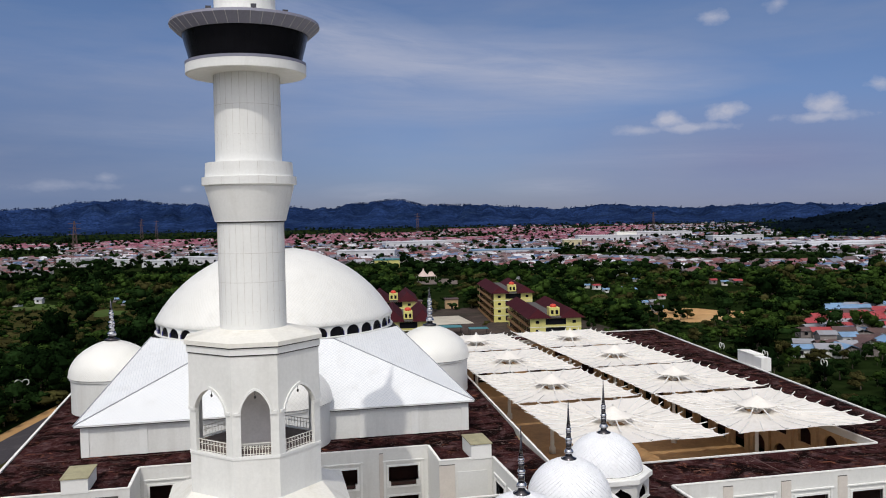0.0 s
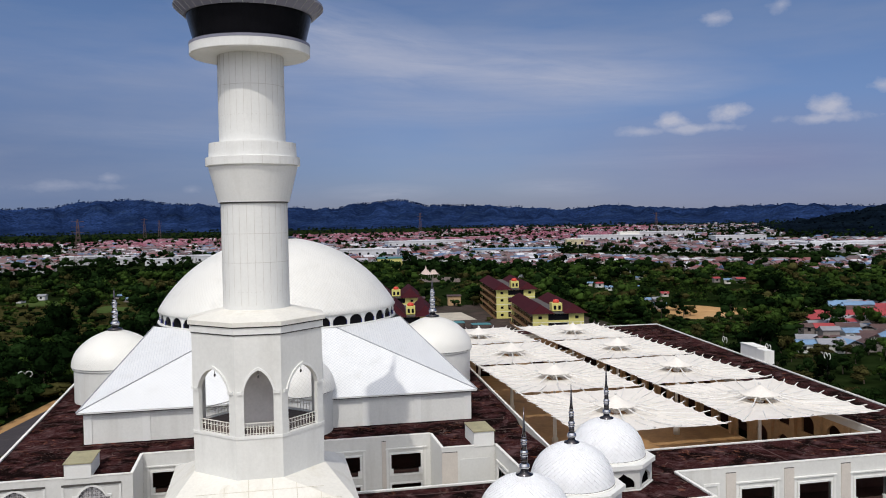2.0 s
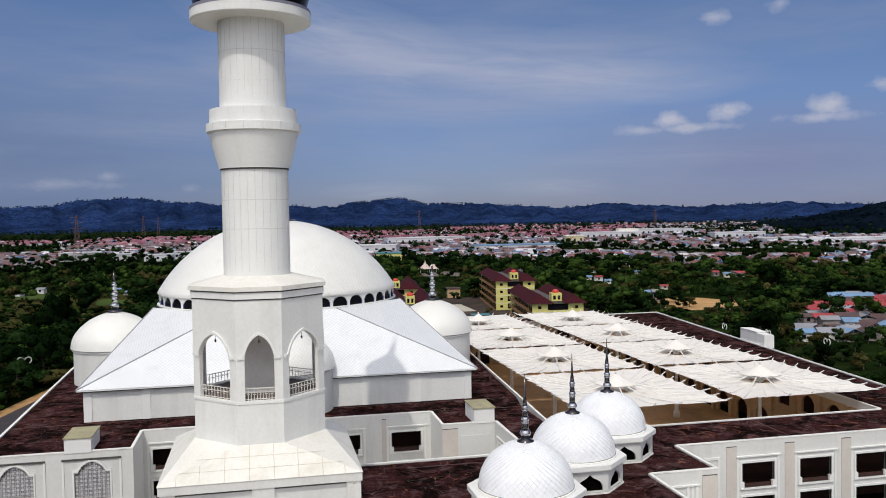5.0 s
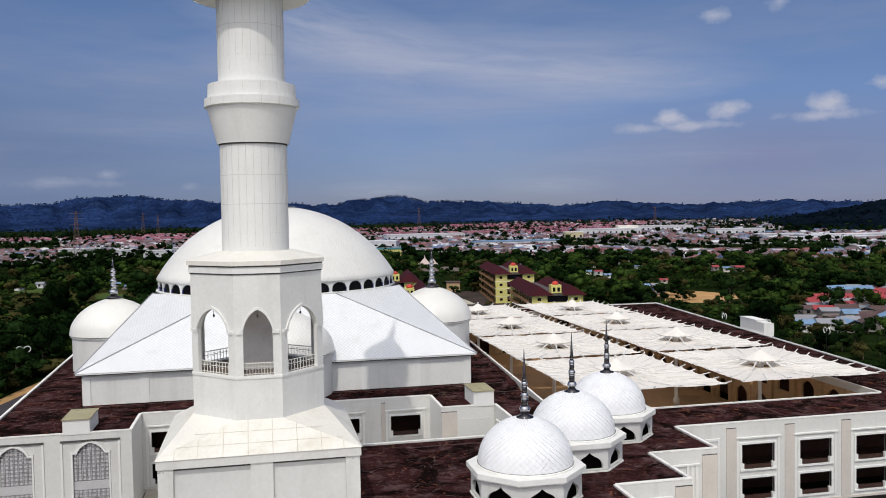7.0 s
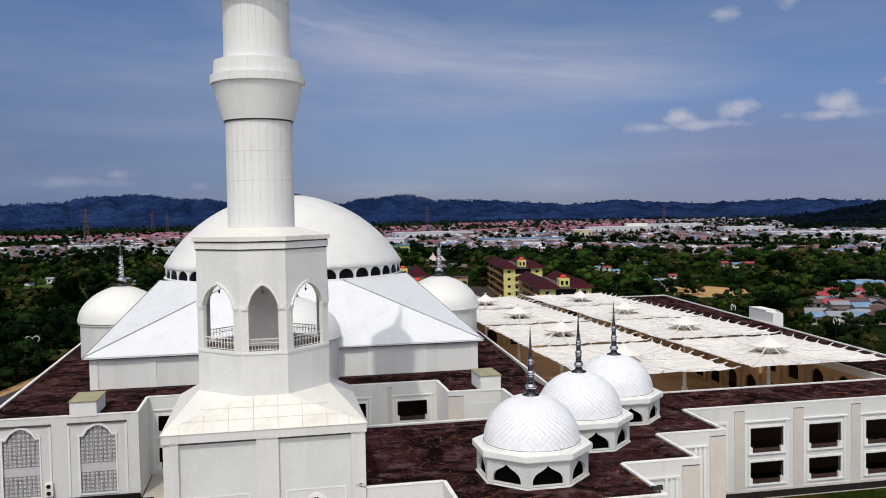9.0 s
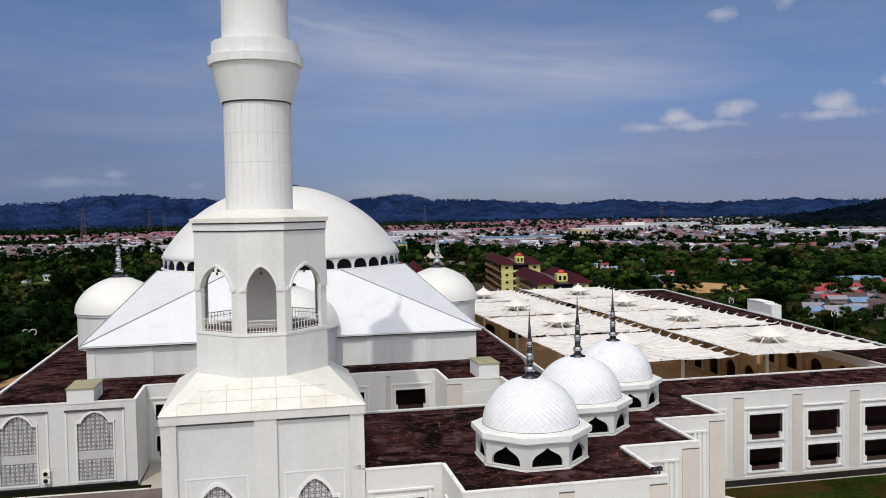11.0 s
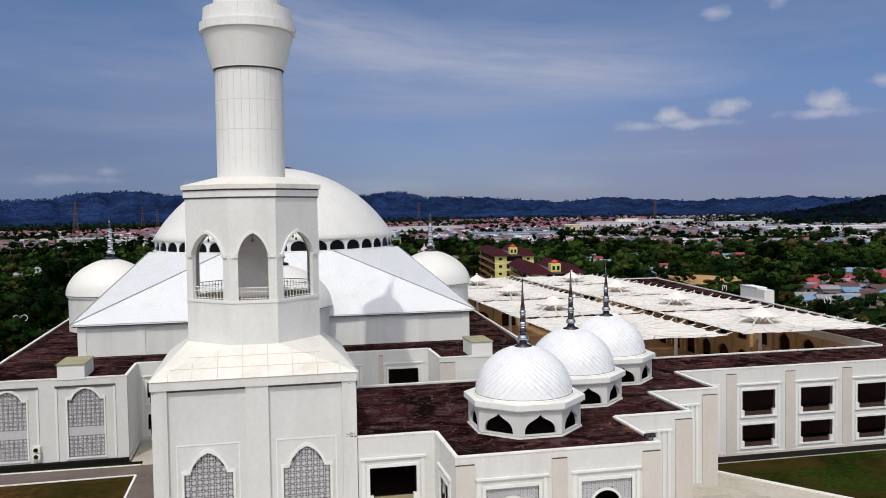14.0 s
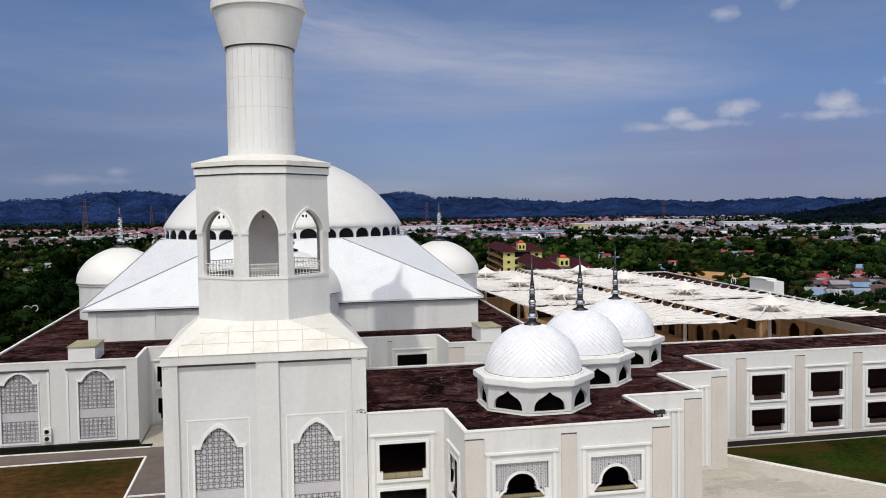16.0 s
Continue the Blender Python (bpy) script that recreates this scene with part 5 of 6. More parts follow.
part("cornice", prism(octagon(6.12, TX, TY, OF), 33.1, 33.66), TRIM, minaret)
# the shade below the cornice is a thin dark slab
part("cornice_shadow_line", prism(octagon(6.02, TX, TY, OF), 32.98, 33.1), SEAMSHADE, minaret)
part("cornice_top", prism(octagon(6.3, TX, TY, OF), 33.8, 34.2), CREAM, minaret)
part("cornice_gap", prism(octagon(6.07, TX, TY, OF), 33.6, 33.85), SEAMSHADE, minaret)
bm = bmesh.new()
lo = [bm.verts.new((x, y, 34.2)) for x, y in octagon(6.25, TX, TY, OF)]
hi = [bm.verts.new((x, y, 34.95)) for x, y in octagon(3.3, TX, TY, OF)]
for k in range(8):
    bm.faces.new((lo[k], lo[(k + 1) % 8], hi[(k + 1) % 8], hi[k]))
bm.faces.new(hi)
part("cornice_slope", bm, CREAM, minaret)
part("shaft", lathe([(3.12, 34.6), (3.1, 44.85)], 112, (TX, TY)), TRIM, minaret, "round white shaft of tall panels")
part("flare_seam", lathe([(3.2, 44.85), (3.2, 44.98)], 48, (TX, TY)), SEAMSHADE, minaret)
part("flare", lathe([(3.34, 44.98), (3.34, 45.05), (4.15, 48.2), (4.15, 48.4)], 48, (TX, TY)), TRIM, minaret, smooth=False)
part("ring", lathe([(4.42, 48.4), (4.42, 49.15), (4.12, 49.2), (4.06, 50.5), (3.3, 50.55)], 48, (TX, TY)), TRIM, minaret)
part("upper_shaft", lathe([(3.1, 50.4), (3.06, 58.75)], 112, (TX, TY)), TRIM, minaret)
part("deck_slab", lathe([(5.45, 58.7), (5.6, 58.8), (5.6, 59.6), (5.5, 59.65)], 64, (TX, TY)), TRIM, minaret)
part("deck_rim", lathe([(5.62, 59.6), (5.62, 59.86), (5.3, 59.88)], 64, (TX, TY)), CROWN, minaret)
part("deck_glazing", lathe([(5.15, 59.85), (5.85, 62.5)], 64, (TX, TY)), GLASS_DARK, minaret, "dark tinted band of deck windows")
part("crown", lathe([(5.75, 62.45), (6.0, 62.4), (6.95, 63.3), (6.9, 63.55), (5.9, 63.5)], 64, (TX, TY)), CROWN, minaret, "flared grey crown of cladding panels")
for k in range(40):
    a = 2 * math.pi * (k + 0.5) / 40
    part("crown_rib", rod(bmesh.new(), (TX + 6.02 * math.cos(a), TY + 6.02 * math.sin(a), 62.42), (TX + 6.98 * math.cos(a), TY + 6.98 * math.sin(a), 63.3), 0.03, n=4), GRILLE, minaret)
part("lantern", lathe([(3.7, 63.4), (3.7, 64.4), (2.85, 64.5), (2.85, 82.6), (3.1, 82.9), (3.1, 83.4)], 32, (TX, TY)), TRIM, minaret)
part("lantern_dome", lathe([(2.8, 83.4), (2.75, 84.2), (2.5, 85.0), (2.1, 85.8), (1.6, 86.7), (1.15, 87.7), (0.8, 88.8), (0.55, 90.2)], 32, (TX, TY)), TILE_WHITE, minaret, "bell-shaped white cap", True)
part("spire", lathe([(0.5, 90.1), (0.35, 91.0), (0.55, 91.8), (0.25, 92.6), (0.38, 93.4), (0.18, 94.2), (0.05, 99.0)], 16, (TX, TY)), METAL, minaret, "steel spire", True)
for a in (2.6, 3.9, 4.9, 5.7, 0.6):
    x, y = TX + 4.4 * math.cos(a), TY + 4.4 * math.sin(a)
    lamp = part("floodlight", boxes((x - 0.25, x + 0.25, y - 0.15, y + 0.15, 64.15, 64.5)), DARKMETAL, minaret, "small floodlight on the crown")
    part("bracket", boxes((x - 0.04, x + 0.04, y - 0.04, y + 0.04, 63.5, 64.2)), DARKMETAL, lamp)
bm = bmesh.new()
for k in range(28):
    a = 2 * math.pi * k / 28
    for z0, z1, r in ((35.4, 44.8, 3.115), (50.6, 58.7, 3.085)):
        rod(bm, (TX + r * math.cos(a), TY + r * math.sin(a), z0), (TX + r * math.cos(a), TY + r * math.sin(a), z1), 0.013, n=4)
for z in (36.6, 39.3, 42.0, 53.0, 55.8):
    lathe([(3.118 if z < 50 else 3.09, z), (3.118 if z < 50 else 3.09, z + 0.035)], 48, (TX, TY), bm=bm)
for k in range(16):
    a = 2 * math.pi * (k + 0.5) / 16
    rod(bm, (TX + 4.09 * math.cos(a), TY + 4.09 * math.sin(a), 49.2), (TX + 4.07 * math.cos(a), TY + 4.07 * math.sin(a), 50.45), 0.014, n=4)
    rod(bm, (TX + 4.425 * math.cos(a), TY + 4.425 * math.sin(a), 48.4), (TX + 4.425 * math.cos(a), TY + 4.425 * math.sin(a), 49.1), 0.012, n=4)
part("panel_joint", bm, JOINT, minaret, kind="stuff")

# ---- umbrellas over the court ----
def umbrella(x, y):
    e = thing("court_umbrella", "large open white tent umbrella with raised cone hub", "umbrella", "courtyard umbrellas")
    hx, hy = 11.0, 13.3
    rng = random.Random(5)
    tips = []          # ends of the arms, evenly round the rectangle
    for (ax, ay), (bx, by), n in (((-hx, -hy), (hx, -hy), 6), ((hx, -hy), (hx, hy), 8), ((hx, hy), (-hx, hy), 6), ((-hx, hy), (-hx, -hy), 8)):
        tips += [(ax + (bx - ax) * i / n, ay + (by - ay) * i / n) for i in range(n)]

    def arm_z(r):
        return 13.25 + 0.6 * r ** 1.4
    bm = bmesh.new()
    na, nr = 8, 18
    cols = []
    for k, (p, q) in enumerate(zip(tips, tips[1:] + tips[:1])):
        deep, skew = rng.uniform(0.02, 0.12), rng.uniform(0.8, 1.25)
        for i in range(na):
            s = (i / na) ** skew
            hang = math.sin(math.pi * s)
            ex, ey = p[0] + (q[0] - p[0]) * s, p[1] + (q[1] - p[1]) * s
            col = []
            for j in range(nr + 1):
                r = 0.12 + 0.88 * j / nr
                e2 = r * (1.0 - 0.03 * hang * max(0.0, (r - 0.55) / 0.45) ** 2)
                crease = 0.16 * noise.noise((k * 3.1 + s * 9, r * 3.5, 3.0)) + 0.09 * noise.noise((k * 7.3 + s * 22, r * 8.0, 7.0)) + 0.1 * noise.noise((ex * e2 * 0.35, ey * e2 * 0.35, 5.0)) + 0.14 * noise.noise((ex * e2 * 0.3, ey * e2 * 1.1, 8.0))
                col.append(bm.verts.new((ex * e2, ey * e2, arm_z(r) - deep * hang * (0.25 + 0.75 * r) + crease * (0.3 + r) * (1 - 0.65 * r ** 5))))
            cols.append(col)
    for a, b in zip(cols, cols[1:] + cols[:1]):
        for j in range(nr):
            bm.faces.new((a[j], a[j + 1], b[j + 1], b[j]))
    part("canopy", bm, MEMBRANE, e, "white membrane creased between its arms", True)
    for ex, ey in tips:
        over, lift = rng.uniform(1.02, 1.07), rng.uniform(0.05, 0.3)
        rb = part("rib", rod(bmesh.new(), (ex * 0.52, ey * 0.52, arm_z(0.52) + 0.06), (ex * 0.98, ey * 0.98, arm_z(0.98) + 0.08), 0.06, 0.06, 6), STEEL_WHITE, e)
        part("rib_tip", rod(bmesh.new(), (ex * 0.975, ey * 0.975, arm_z(0.975) + 0.1), (ex * over, ey * over, arm_z(1.0) + 0.15 + lift), 0.1, 0.06, 6), STEEL_WHITE, rb)
    part("mast", lathe([(0.6, GZ), (0.6, 2.2), (0.38, 2.4), (0.2, 15.5), (0.14, 16.0), (0.2, 16.05), (0.2, 16.2), (0, 16.3)], 16), STEEL_WHITE, e, "", True)
    bm = bmesh.new()
    rings = []
    for r, z in ((0.22, 15.85), (1.1, 15.25), (2.15, 14.72), (3.2, 14.42)):
        rings.append([bm.verts.new((r * (1 - 0.06 * (k % 2) * (r > 2.5)) * math.cos(2 * math.pi * k / 16), r * (1 - 0.06 * (k % 2) * (r > 2.5)) * math.sin(2 * math.pi * k / 16), z + (0.12 if (r > 2.5 and k % 2 == 0) else 0))) for k in range(16)])
    for a, b in zip(rings, rings[1:]):
        for k in range(16):
            bm.faces.new((a[k], b[k], b[(k + 1) % 16], a[(k + 1) % 16]))
    part("hub_canopy", bm, MEMBRANE, e, "small cone canopy over the hub", True)
    for k in range(12):
        a = 2 * math.pi * (k + 0.5) / 12
        c, s = math.cos(a), math.sin(a)
        part("hub_strut", rod(bmesh.new(), (0.5 * c, 0.5 * s, 14.75), (6.2 * c, 6.9 * s, 13.62), 0.12, 0.1), STEEL_WHITE, e, "white diagonal strut")
        part("hub_brace", rod(bmesh.new(), (0.55 * c, 0.55 * s, 13.5), (3.0 * math.cos(a + 0.26), 3.0 * math.sin(a + 0.26), 14.4), 0.1, 0.08), STEEL_WHITE, e, "white brace under the cone")
    part("hub_ring", lathe([(0.5, 13.1), (0.62, 13.2), (0.62, 13.6), (0.5, 13.7)], 20), STEEL_WHITE, e)
    e.location = (x, y, 0)
    return e


u0 = umbrella(53.1, 45.6)
for x, y in ((77.7, 46.2), (53.1, 73.4), (77.7, 74.0), (53.1, 101.0), (77.5, 101.0), (52.8, 128.2), (77.3, 128.2)):
    copy_thing(u0, Matrix.Translation((x, y, 0)))


# ---- yellow apartment blocks ----
def apartment(x, y, w, d, turn, floors=6, rise=3.6):
    e = thing("apartment_block", "yellow apartment block with maroon hipped roofs and balconies", "apartment building", "yellow apartment blocks behind the mosque")
    h = floors * 3.0
    part("wall", boxes((0, w, 0, d, -0.3, h)), YELLOW, e)
    for f in range(floors):
        for i in range(int(d / 3.6)):
            v = 1.0 + i * 3.6
            bal = part("balcony", boxes((-1.1, 0, v, v + 2.6, f * 3 + 0.1, f * 3 + 0.25), (-1.1, -1.0, v, v + 2.6, f * 3 + 0.24, f * 3 + 1.2)), OCHRE, e, "ochre balcony")
            part("opening", boxes((-0.06, 0.02, v - 0.2, v + 2.8, f * 3 + 0.3, f * 3 + 2.6)), GLASS_DARK, bal, "dark balcony door")
        # flat dark panel takes the place of the loggia's shaded recess
        part("loggia", boxes((w * 0.3, w * 0.7, -0.06, 0.02, f * 3 + 0.7, f * 3 + 2.75)), GLASS_DARK, e, "dark panel standing for the shaded loggia")
        for q in (0.14, 0.86):
            part("window", boxes((w * q - 0.6, w * q + 0.6, -0.05, 0.02, f * 3 + 1.1, f * 3 + 2.1)), GLASS_DARK, e, "dark window")
        part("floor_band", boxes((-0.08, w + 0.08, -0.08, d + 0.08, f * 3 + 2.85, f * 3 + 3.0)), TRIM, e)

    def hip(x0, x1, y0, y1, z, rise):
        bm = bmesh.new()
        b = [bm.verts.new(p) for p in ((x0, y0, z), (x1, y0, z), (x1, y1, z), (x0, y1, z))]
        k = (x1 - x0) / 2
        t = [bm.verts.new(((x0 + x1) / 2, y0 + k * 0.7, z + rise)), bm.verts.new(((x0 + x1) / 2, y1 - k * 0.7, z + rise))]
        for f in ((b[0], b[1], t[0]), (b[1], b[2], t[1], t[0]), (b[2], b[3], t[1]), (b[3], b[0], t[0], t[1]), tuple(b[::-1])):
            bm.faces.new(f)
        return bm
    part("roof", hip(-1.2, w * 0.42, -1.2, d + 1.0, h, rise), MAROON, e, "maroon tiled hip roof")
    part("roof", hip(w * 0.58, w + 1.2, -1.2, d + 1.0, h, rise), MAROON, e, "maroon tiled hip roof")
    part("roof", boxes((w * 0.36, w * 0.64, -0.8, d, h, h + 0.3)), SEAMSHADE, e, "flat roof between the hips")
    tw = part("tank_house", boxes((w * 0.4, w * 0.6, 2, 6.5, h + 0.5, h + 3.2)), YELLOW, e, "yellow tank house")
    for q in (0.43, 0.52):
        part("opening", boxes((w * q, w * (q + 0.05), 1.95, 2.02, h + 1.0, h + 2.4)), GLASS_DARK, tw)
    part("water_tank", lathe([(1.1, h + 3.2), (1.15, h + 3.7), (0.9, h + 4.15), (0.3, h + 4.35)], 16, (w * 0.5, 4.2)), REDTANK, tw, "red plastic water tank", True)
    e.matrix_basis = Matrix.Translation((x, y, GZ - 0.1)) @ Matrix.Rotation(radians(turn), 4, "Z")


apartment(94.5, 262, 16, 52, -8, 4, 2.7)
apartment(90.0, 200, 17.5, 50, -8, 3, 2.9)
apartment(46, 276, 18, 30, -8, 3, 3.7)
apartment(42, 208, 15, 34, -8, 3, 3.7)


# ---- vegetation ----
def leaf_cloud(rng, lobes, count, size):
    """Loose leaf-like quads over the shells of several lobes; returns vertices and faces."""
    vs, fs = [], []
    for _ in range(count):
        cx, cy, cz, r, rz = rng.choice(lobes)
        d = Vector((rng.gauss(0, 1), rng.gauss(0, 1), rng.gauss(0.25, 1))).normalized()
        k = rng.uniform(0.55, 1.08)
        p = Vector((cx + d.x * r * k, cy + d.y * r * k, cz + d.z * rz * k))
        nrm = (d * 1.2 + Vector((rng.uniform(-.3, .3), rng.uniform(-.3, .3), rng.uniform(-.1, .4)))).normalized()
        t = nrm.orthogonal().normalized()
        t.rotate(Matrix.Rotation(rng.uniform(0, 6.28), 3, nrm))
        b = nrm.cross(t)
        s = size * rng.uniform(0.6, 1.3)
        i = len(vs)
        vs += [p - t * s, p + b * s * 0.7 - nrm * s * 0.2, p + t * s, p - b * s * 0.7 + nrm * 0.15 * s]
        fs.append((i, i + 1, i + 2, i + 3))
    return vs, fs


def clump(rng, lobe, vs, fs, q=0.86):
    """An uneven rounded mass that fills one lobe of a crown."""
    cx, cy, cz, r, rz = lobe
    key, n = {}, 2
    for ax in range(3):
        for sg in (-1, 1):
            for i in range(n):
                for j in range(n):
                    quad = []
                    for a, b in ((i, j), (i + 1, j), (i + 1, j + 1), (i, j + 1)):
                        p = [0, 0, 0]
                        p[ax], p[(ax + 1) % 3], p[(ax + 2) % 3] = sg * n, 2 * a - n, (2 * b - n) * sg
                        p = tuple(p)
                        if p not in key:
                            key[p] = len(vs)
                            d = Vector(p).normalized() * q * rng.uniform(0.8, 1.12)
                            vs.append(Vector((cx + d.x * r, cy + d.y * r, cz + d.z * rz)))
                        quad.append(key[p])
                    fs.append(tuple(quad))


def lobes_for(rng, h, w):
    out = [(0, 0, h * 0.66, w * 0.62, h * 0.26)]
    for k in range(rng.randint(5, 8)):
        a, q = rng.uniform(0, 6.28), rng.uniform(0.35, 0.8) * w
        out.append((q * math.cos(a), q * math.sin(a), h * rng.uniform(0.3, 0.85), w * rng.uniform(0.28, 0.48), h * rng.uniform(0.12, 0.2)))
    return out


def tree_model(seed, h, w, mat):
    rng = random.Random(seed)
    e = thing("tree", "broad green tropical tree with a dense uneven crown", "tree", "trees round the mosque")
    lb = lobes_for(rng, h, w)
    bm = rod(bmesh.new(), (0, 0, -0.3), (0.1, 0.05, h * 0.5), 0.26, 0.16, 8)
    for cx, cy, cz, r, rz in lb[1:]:
        rod(bm, (0.1, 0.05, h * 0.38), (cx * 0.8, cy * 0.8, cz), 0.1, 0.04, 5)
    part("trunk", bm, BARK, e)
    vs, fs = leaf_cloud(rng, lb, 620, 0.34)
    for lobe in lb:
        clump(rng, lobe, vs, fs, 0.72)
    me = bpy.data.meshes.new("crown")
    me.from_pydata(vs, [], fs)
    me.materials.append(mat)
    ob = new("crown", me)
    ob.parent = e
    return e


def stuff_mesh(name, label, category, vs, fs, mats, idx=None):
    me = bpy.data.meshes.new(name)
    me.from_pydata(vs, [], fs)
    for mt in mats:
        me.materials.append(mt)
    if idx is not None:
        me.polygons.foreach_set("material_index", idx)
    ob = new(name, me)
    return tagged(ob, label, category, kind="stuff")


def polar(az, r):
    return 1.5 + r * math.sin(radians(az)), -74 + r * math.cos(radians(az))


# ---- houses ----
def house(x, y, w, d, h, turn, roof_mat, wall_mat=WHITE):
    e = thing("house", "low village house with a pitched sheet roof", "house", "village houses beside the mosque")
    part("wall", boxes((-w / 2, w / 2, -d / 2, d / 2, -0.3, h)), wall_mat, e)
    bm = bmesh.new()
    o = 0.5
    rows = []
    for xx in (-w / 2 - o, w / 2 + o):
        rows.append([bm.verts.new(p) for p in ((xx, -d / 2 - o, h - 0.1), (xx, 0, h + d * 0.24), (xx, d / 2 + o, h - 0.1), (xx, 0, h + d * 0.24 - 0.2))])
    for k in range(4):
        bm.faces.new((rows[0][k], rows[1][k], rows[1][(k + 1) % 4], rows[0][(k + 1) % 4]))
    bm.faces.new(rows[0][::-1]), bm.faces.new(rows[1])
    part("roof", bm, roof_mat, e)
    part("gable", prism([(-w / 2, -0.1), (w / 2, -0.1), (w / 2, 0.1), (-w / 2, 0.1)], h, h + d * 0.2), wall_mat, e)
    for u in np.arange(-w / 2 + 1.2, w / 2 - 1.2, 3.0):
        wd = part("window", boxes((u, u + 1.2, -d / 2 - 0.05, -d / 2 + 0.02, 0.9, 2.1)), GLASS_DARK, e, "dark window")
        part("frame", boxes((u - 0.1, u + 1.3, -d / 2 - 0.08, -d / 2, 2.1, 2.2)), TRIM, wd)
    e.matrix_basis = Matrix.Translation((x, y, GZ - 0.1)) @ Matrix.Rotation(radians(turn), 4, "Z")


HOUSES, TREE_GAPS = [], []
rng = random.Random(3)
for row in range(13):
    dep = 254 + row * 9.2
    for k in range(24):
        az = 35.2 + max(0, row - 4) * 0.24 + k * 1.12 * 264 / dep + rng.uniform(-0.2, 0.2)
        if az > 43 or rng.random() < 0.05:
            continue
        HOUSES.append((*polar(az, (dep + rng.uniform(-2.5, 2.5)) / math.cos(radians(az - 12))), row))
for az, dep in ((34.8, 372), (31.2, 505), (30.4, 500), (29.7, 512), (30.9, 520), (26.2, 372), (35.2, 560), (36.0, 555), (36.9, 550), (24.6, 470), (24.0, 478), (22.9, 470), (22.3, 490), (21.6, 500),
                (26.5, 430), (27.3, 560), (24.9, 540), (22.0, 560), (-14.6, 455), (-13.4, 470), (-15.6, 474), (-8.5, 450), (-9.0, 470), (25.3, 402), (26.0, 405)):
    HOUSES.append((*polar(az, dep / math.cos(radians(az - 12))), 20))
for x, y, row in HOUSES:
    tone = (BLUEROOF, RUSTROOF, GREYROOF, RUSTROOF, REDROOF, GREYROOF) if row < 5 else (REDROOF, REDROOF, REDROOF, GREYROOF) if row < 9 else (GREYROOF, RUSTROOF, BLUEROOF, REDROOF, BLUEROOF)
    f = 1.0 if row < 20 else 0.66
    house(x, y, f * rng.uniform(4.8, 7.2), f * rng.uniform(4.2, 5.6), f * rng.choice((2.3, 2.5, 2.7, 2.9, 3.8)), -14 + rng.uniform(-16, 16) + rng.choice((0, 0, 0, 90)), rng.choice(tone), rng.choice((DULLWALL, DULLWALL, BEIGE, WHITE)))
for x, y, row in HOUSES[::6]:
    TREE_GAPS.append((x + rng.uniform(4, 7), y + rng.uniform(-7, -4)))
taken = {(int(x // 6) + i, int(y // 6) + j) for x, y, row in HOUSES for i in (-1, 0, 1) for j in (-1, 0, 1)}
# open ground: bearing and distance from the forecourt, first to last
OPEN = [(10.2, 13.4, 540, 596), (-14.9, -12.3, 476, 514), (-10.6, -8.4, 425, 462), (25.4, 32.0, 346, 408)]
# only low growth in front of the open ground
LOW = [(29.2, 32.0, 425, 522), (21.3, 25.2, 400, 476), (10.0, 13.4, 392, 540), (-16.5, -11.3, 360, 468), (-11.0, -8.0, 330, 425), (25.0, 32.6, 270, 346), (33.6, 45.0, 222, 300), (-16.5, -9.8, 285, 362)]


def zone(rows, x, y):
    a, r = math.degrees(math.atan2(x - 1.5, y + 74)), math.hypot(x - 1.5, y + 74)
    return any(a0 < a < a1 and r0 < r < r1 for a0, a1, r0, r1 in rows)


def clear(x, y):
    """Where neither building, road nor open ground lies."""
    if -40 < x < 118 and y < 158:
        return False
    if 38 < x < (118 if y < 172 else 132) and y < 312:
        return False
    if y < 180 and x > -55 + (y - 112) * 0.193:
        return False
    return not zone(OPEN, x, y) and (int(x // 6), int(y // 6)) not in taken


rng = random.Random(11)
MODELS = [tree_model(s, h, w, LEAF[k]) for s, h, w, k in ((1, 9.5, 5.0, 0), (2, 8.0, 4.4, 1), (3, 11.0, 5.2, 0), (4, 7.0, 4.2, 2), (5, 6.0, 4.0, 3), (6, 9.0, 4.0, 1), (7, 8.0, 5.0, 0))]
spots = []
while len(spots) < 175:
    az, r = rng.uniform(-18, 43), rng.uniform(0, 1) ** 0.7 * 235 + 175
    x, y = polar(az, r)
    if not clear(x, y) or (noise.noise((x * 0.02, y * 0.02, 0)) < -0.28 and az < 25):
        continue
    spots.append((x, y))
for x, y in ((-60, 60), (-64, 84), (-66, 104), (-62, 128), (-70, 140), (-76, 112), (-64, 150), (-72, 165), (-62, 176), (124, 60), (130, 78), (127, 96), (133, 110), (126, 124), (140, 92), (128, 142), (138, 150), (150, 74),
             (122, 164), (134, 176), (148, 160), (142, 60), (142, 196), (152, 214), (140, 232), (130, 46), (140, 30), (150, 108), (158, 96), (146, 124), (160, 130), (152, 146), (168, 116), (166, 150), (176, 138), (158, 176), (150, 186), (-58, 30), (-59, 44), (-58, 72), (-59, 94), (-61, 116), (-43, 146), (-49, 152), (-41, 160), (-46, 168), (-53, 172), (-40, 176), (-46, 184), (-56, 186), (-41, 194), (-50, 200), (-43, 208), (-54, 216), (-40, 222)):
    spots.append((x, y))
spots += [polar(27.7, 357), polar(28.1, 362), polar(30.6, 353), polar(26.3, 352)]
spots += TREE_GAPS + [polar(33.6 + 0.62 * k, (246 - 9 * (k % 2)) / math.cos(radians(21.6 + 0.62 * k))) for k in range(15)] + [(88, 250), (126, 250), (124, 230), (120, 205), (122, 180), (116, 165), (62, 300), (66, 312), (80, 312), (102, 320), (61, 262), (64, 280), (118, 262), (122, 280), (126, 300), (114, 214), (60, 232), (62, 246)]
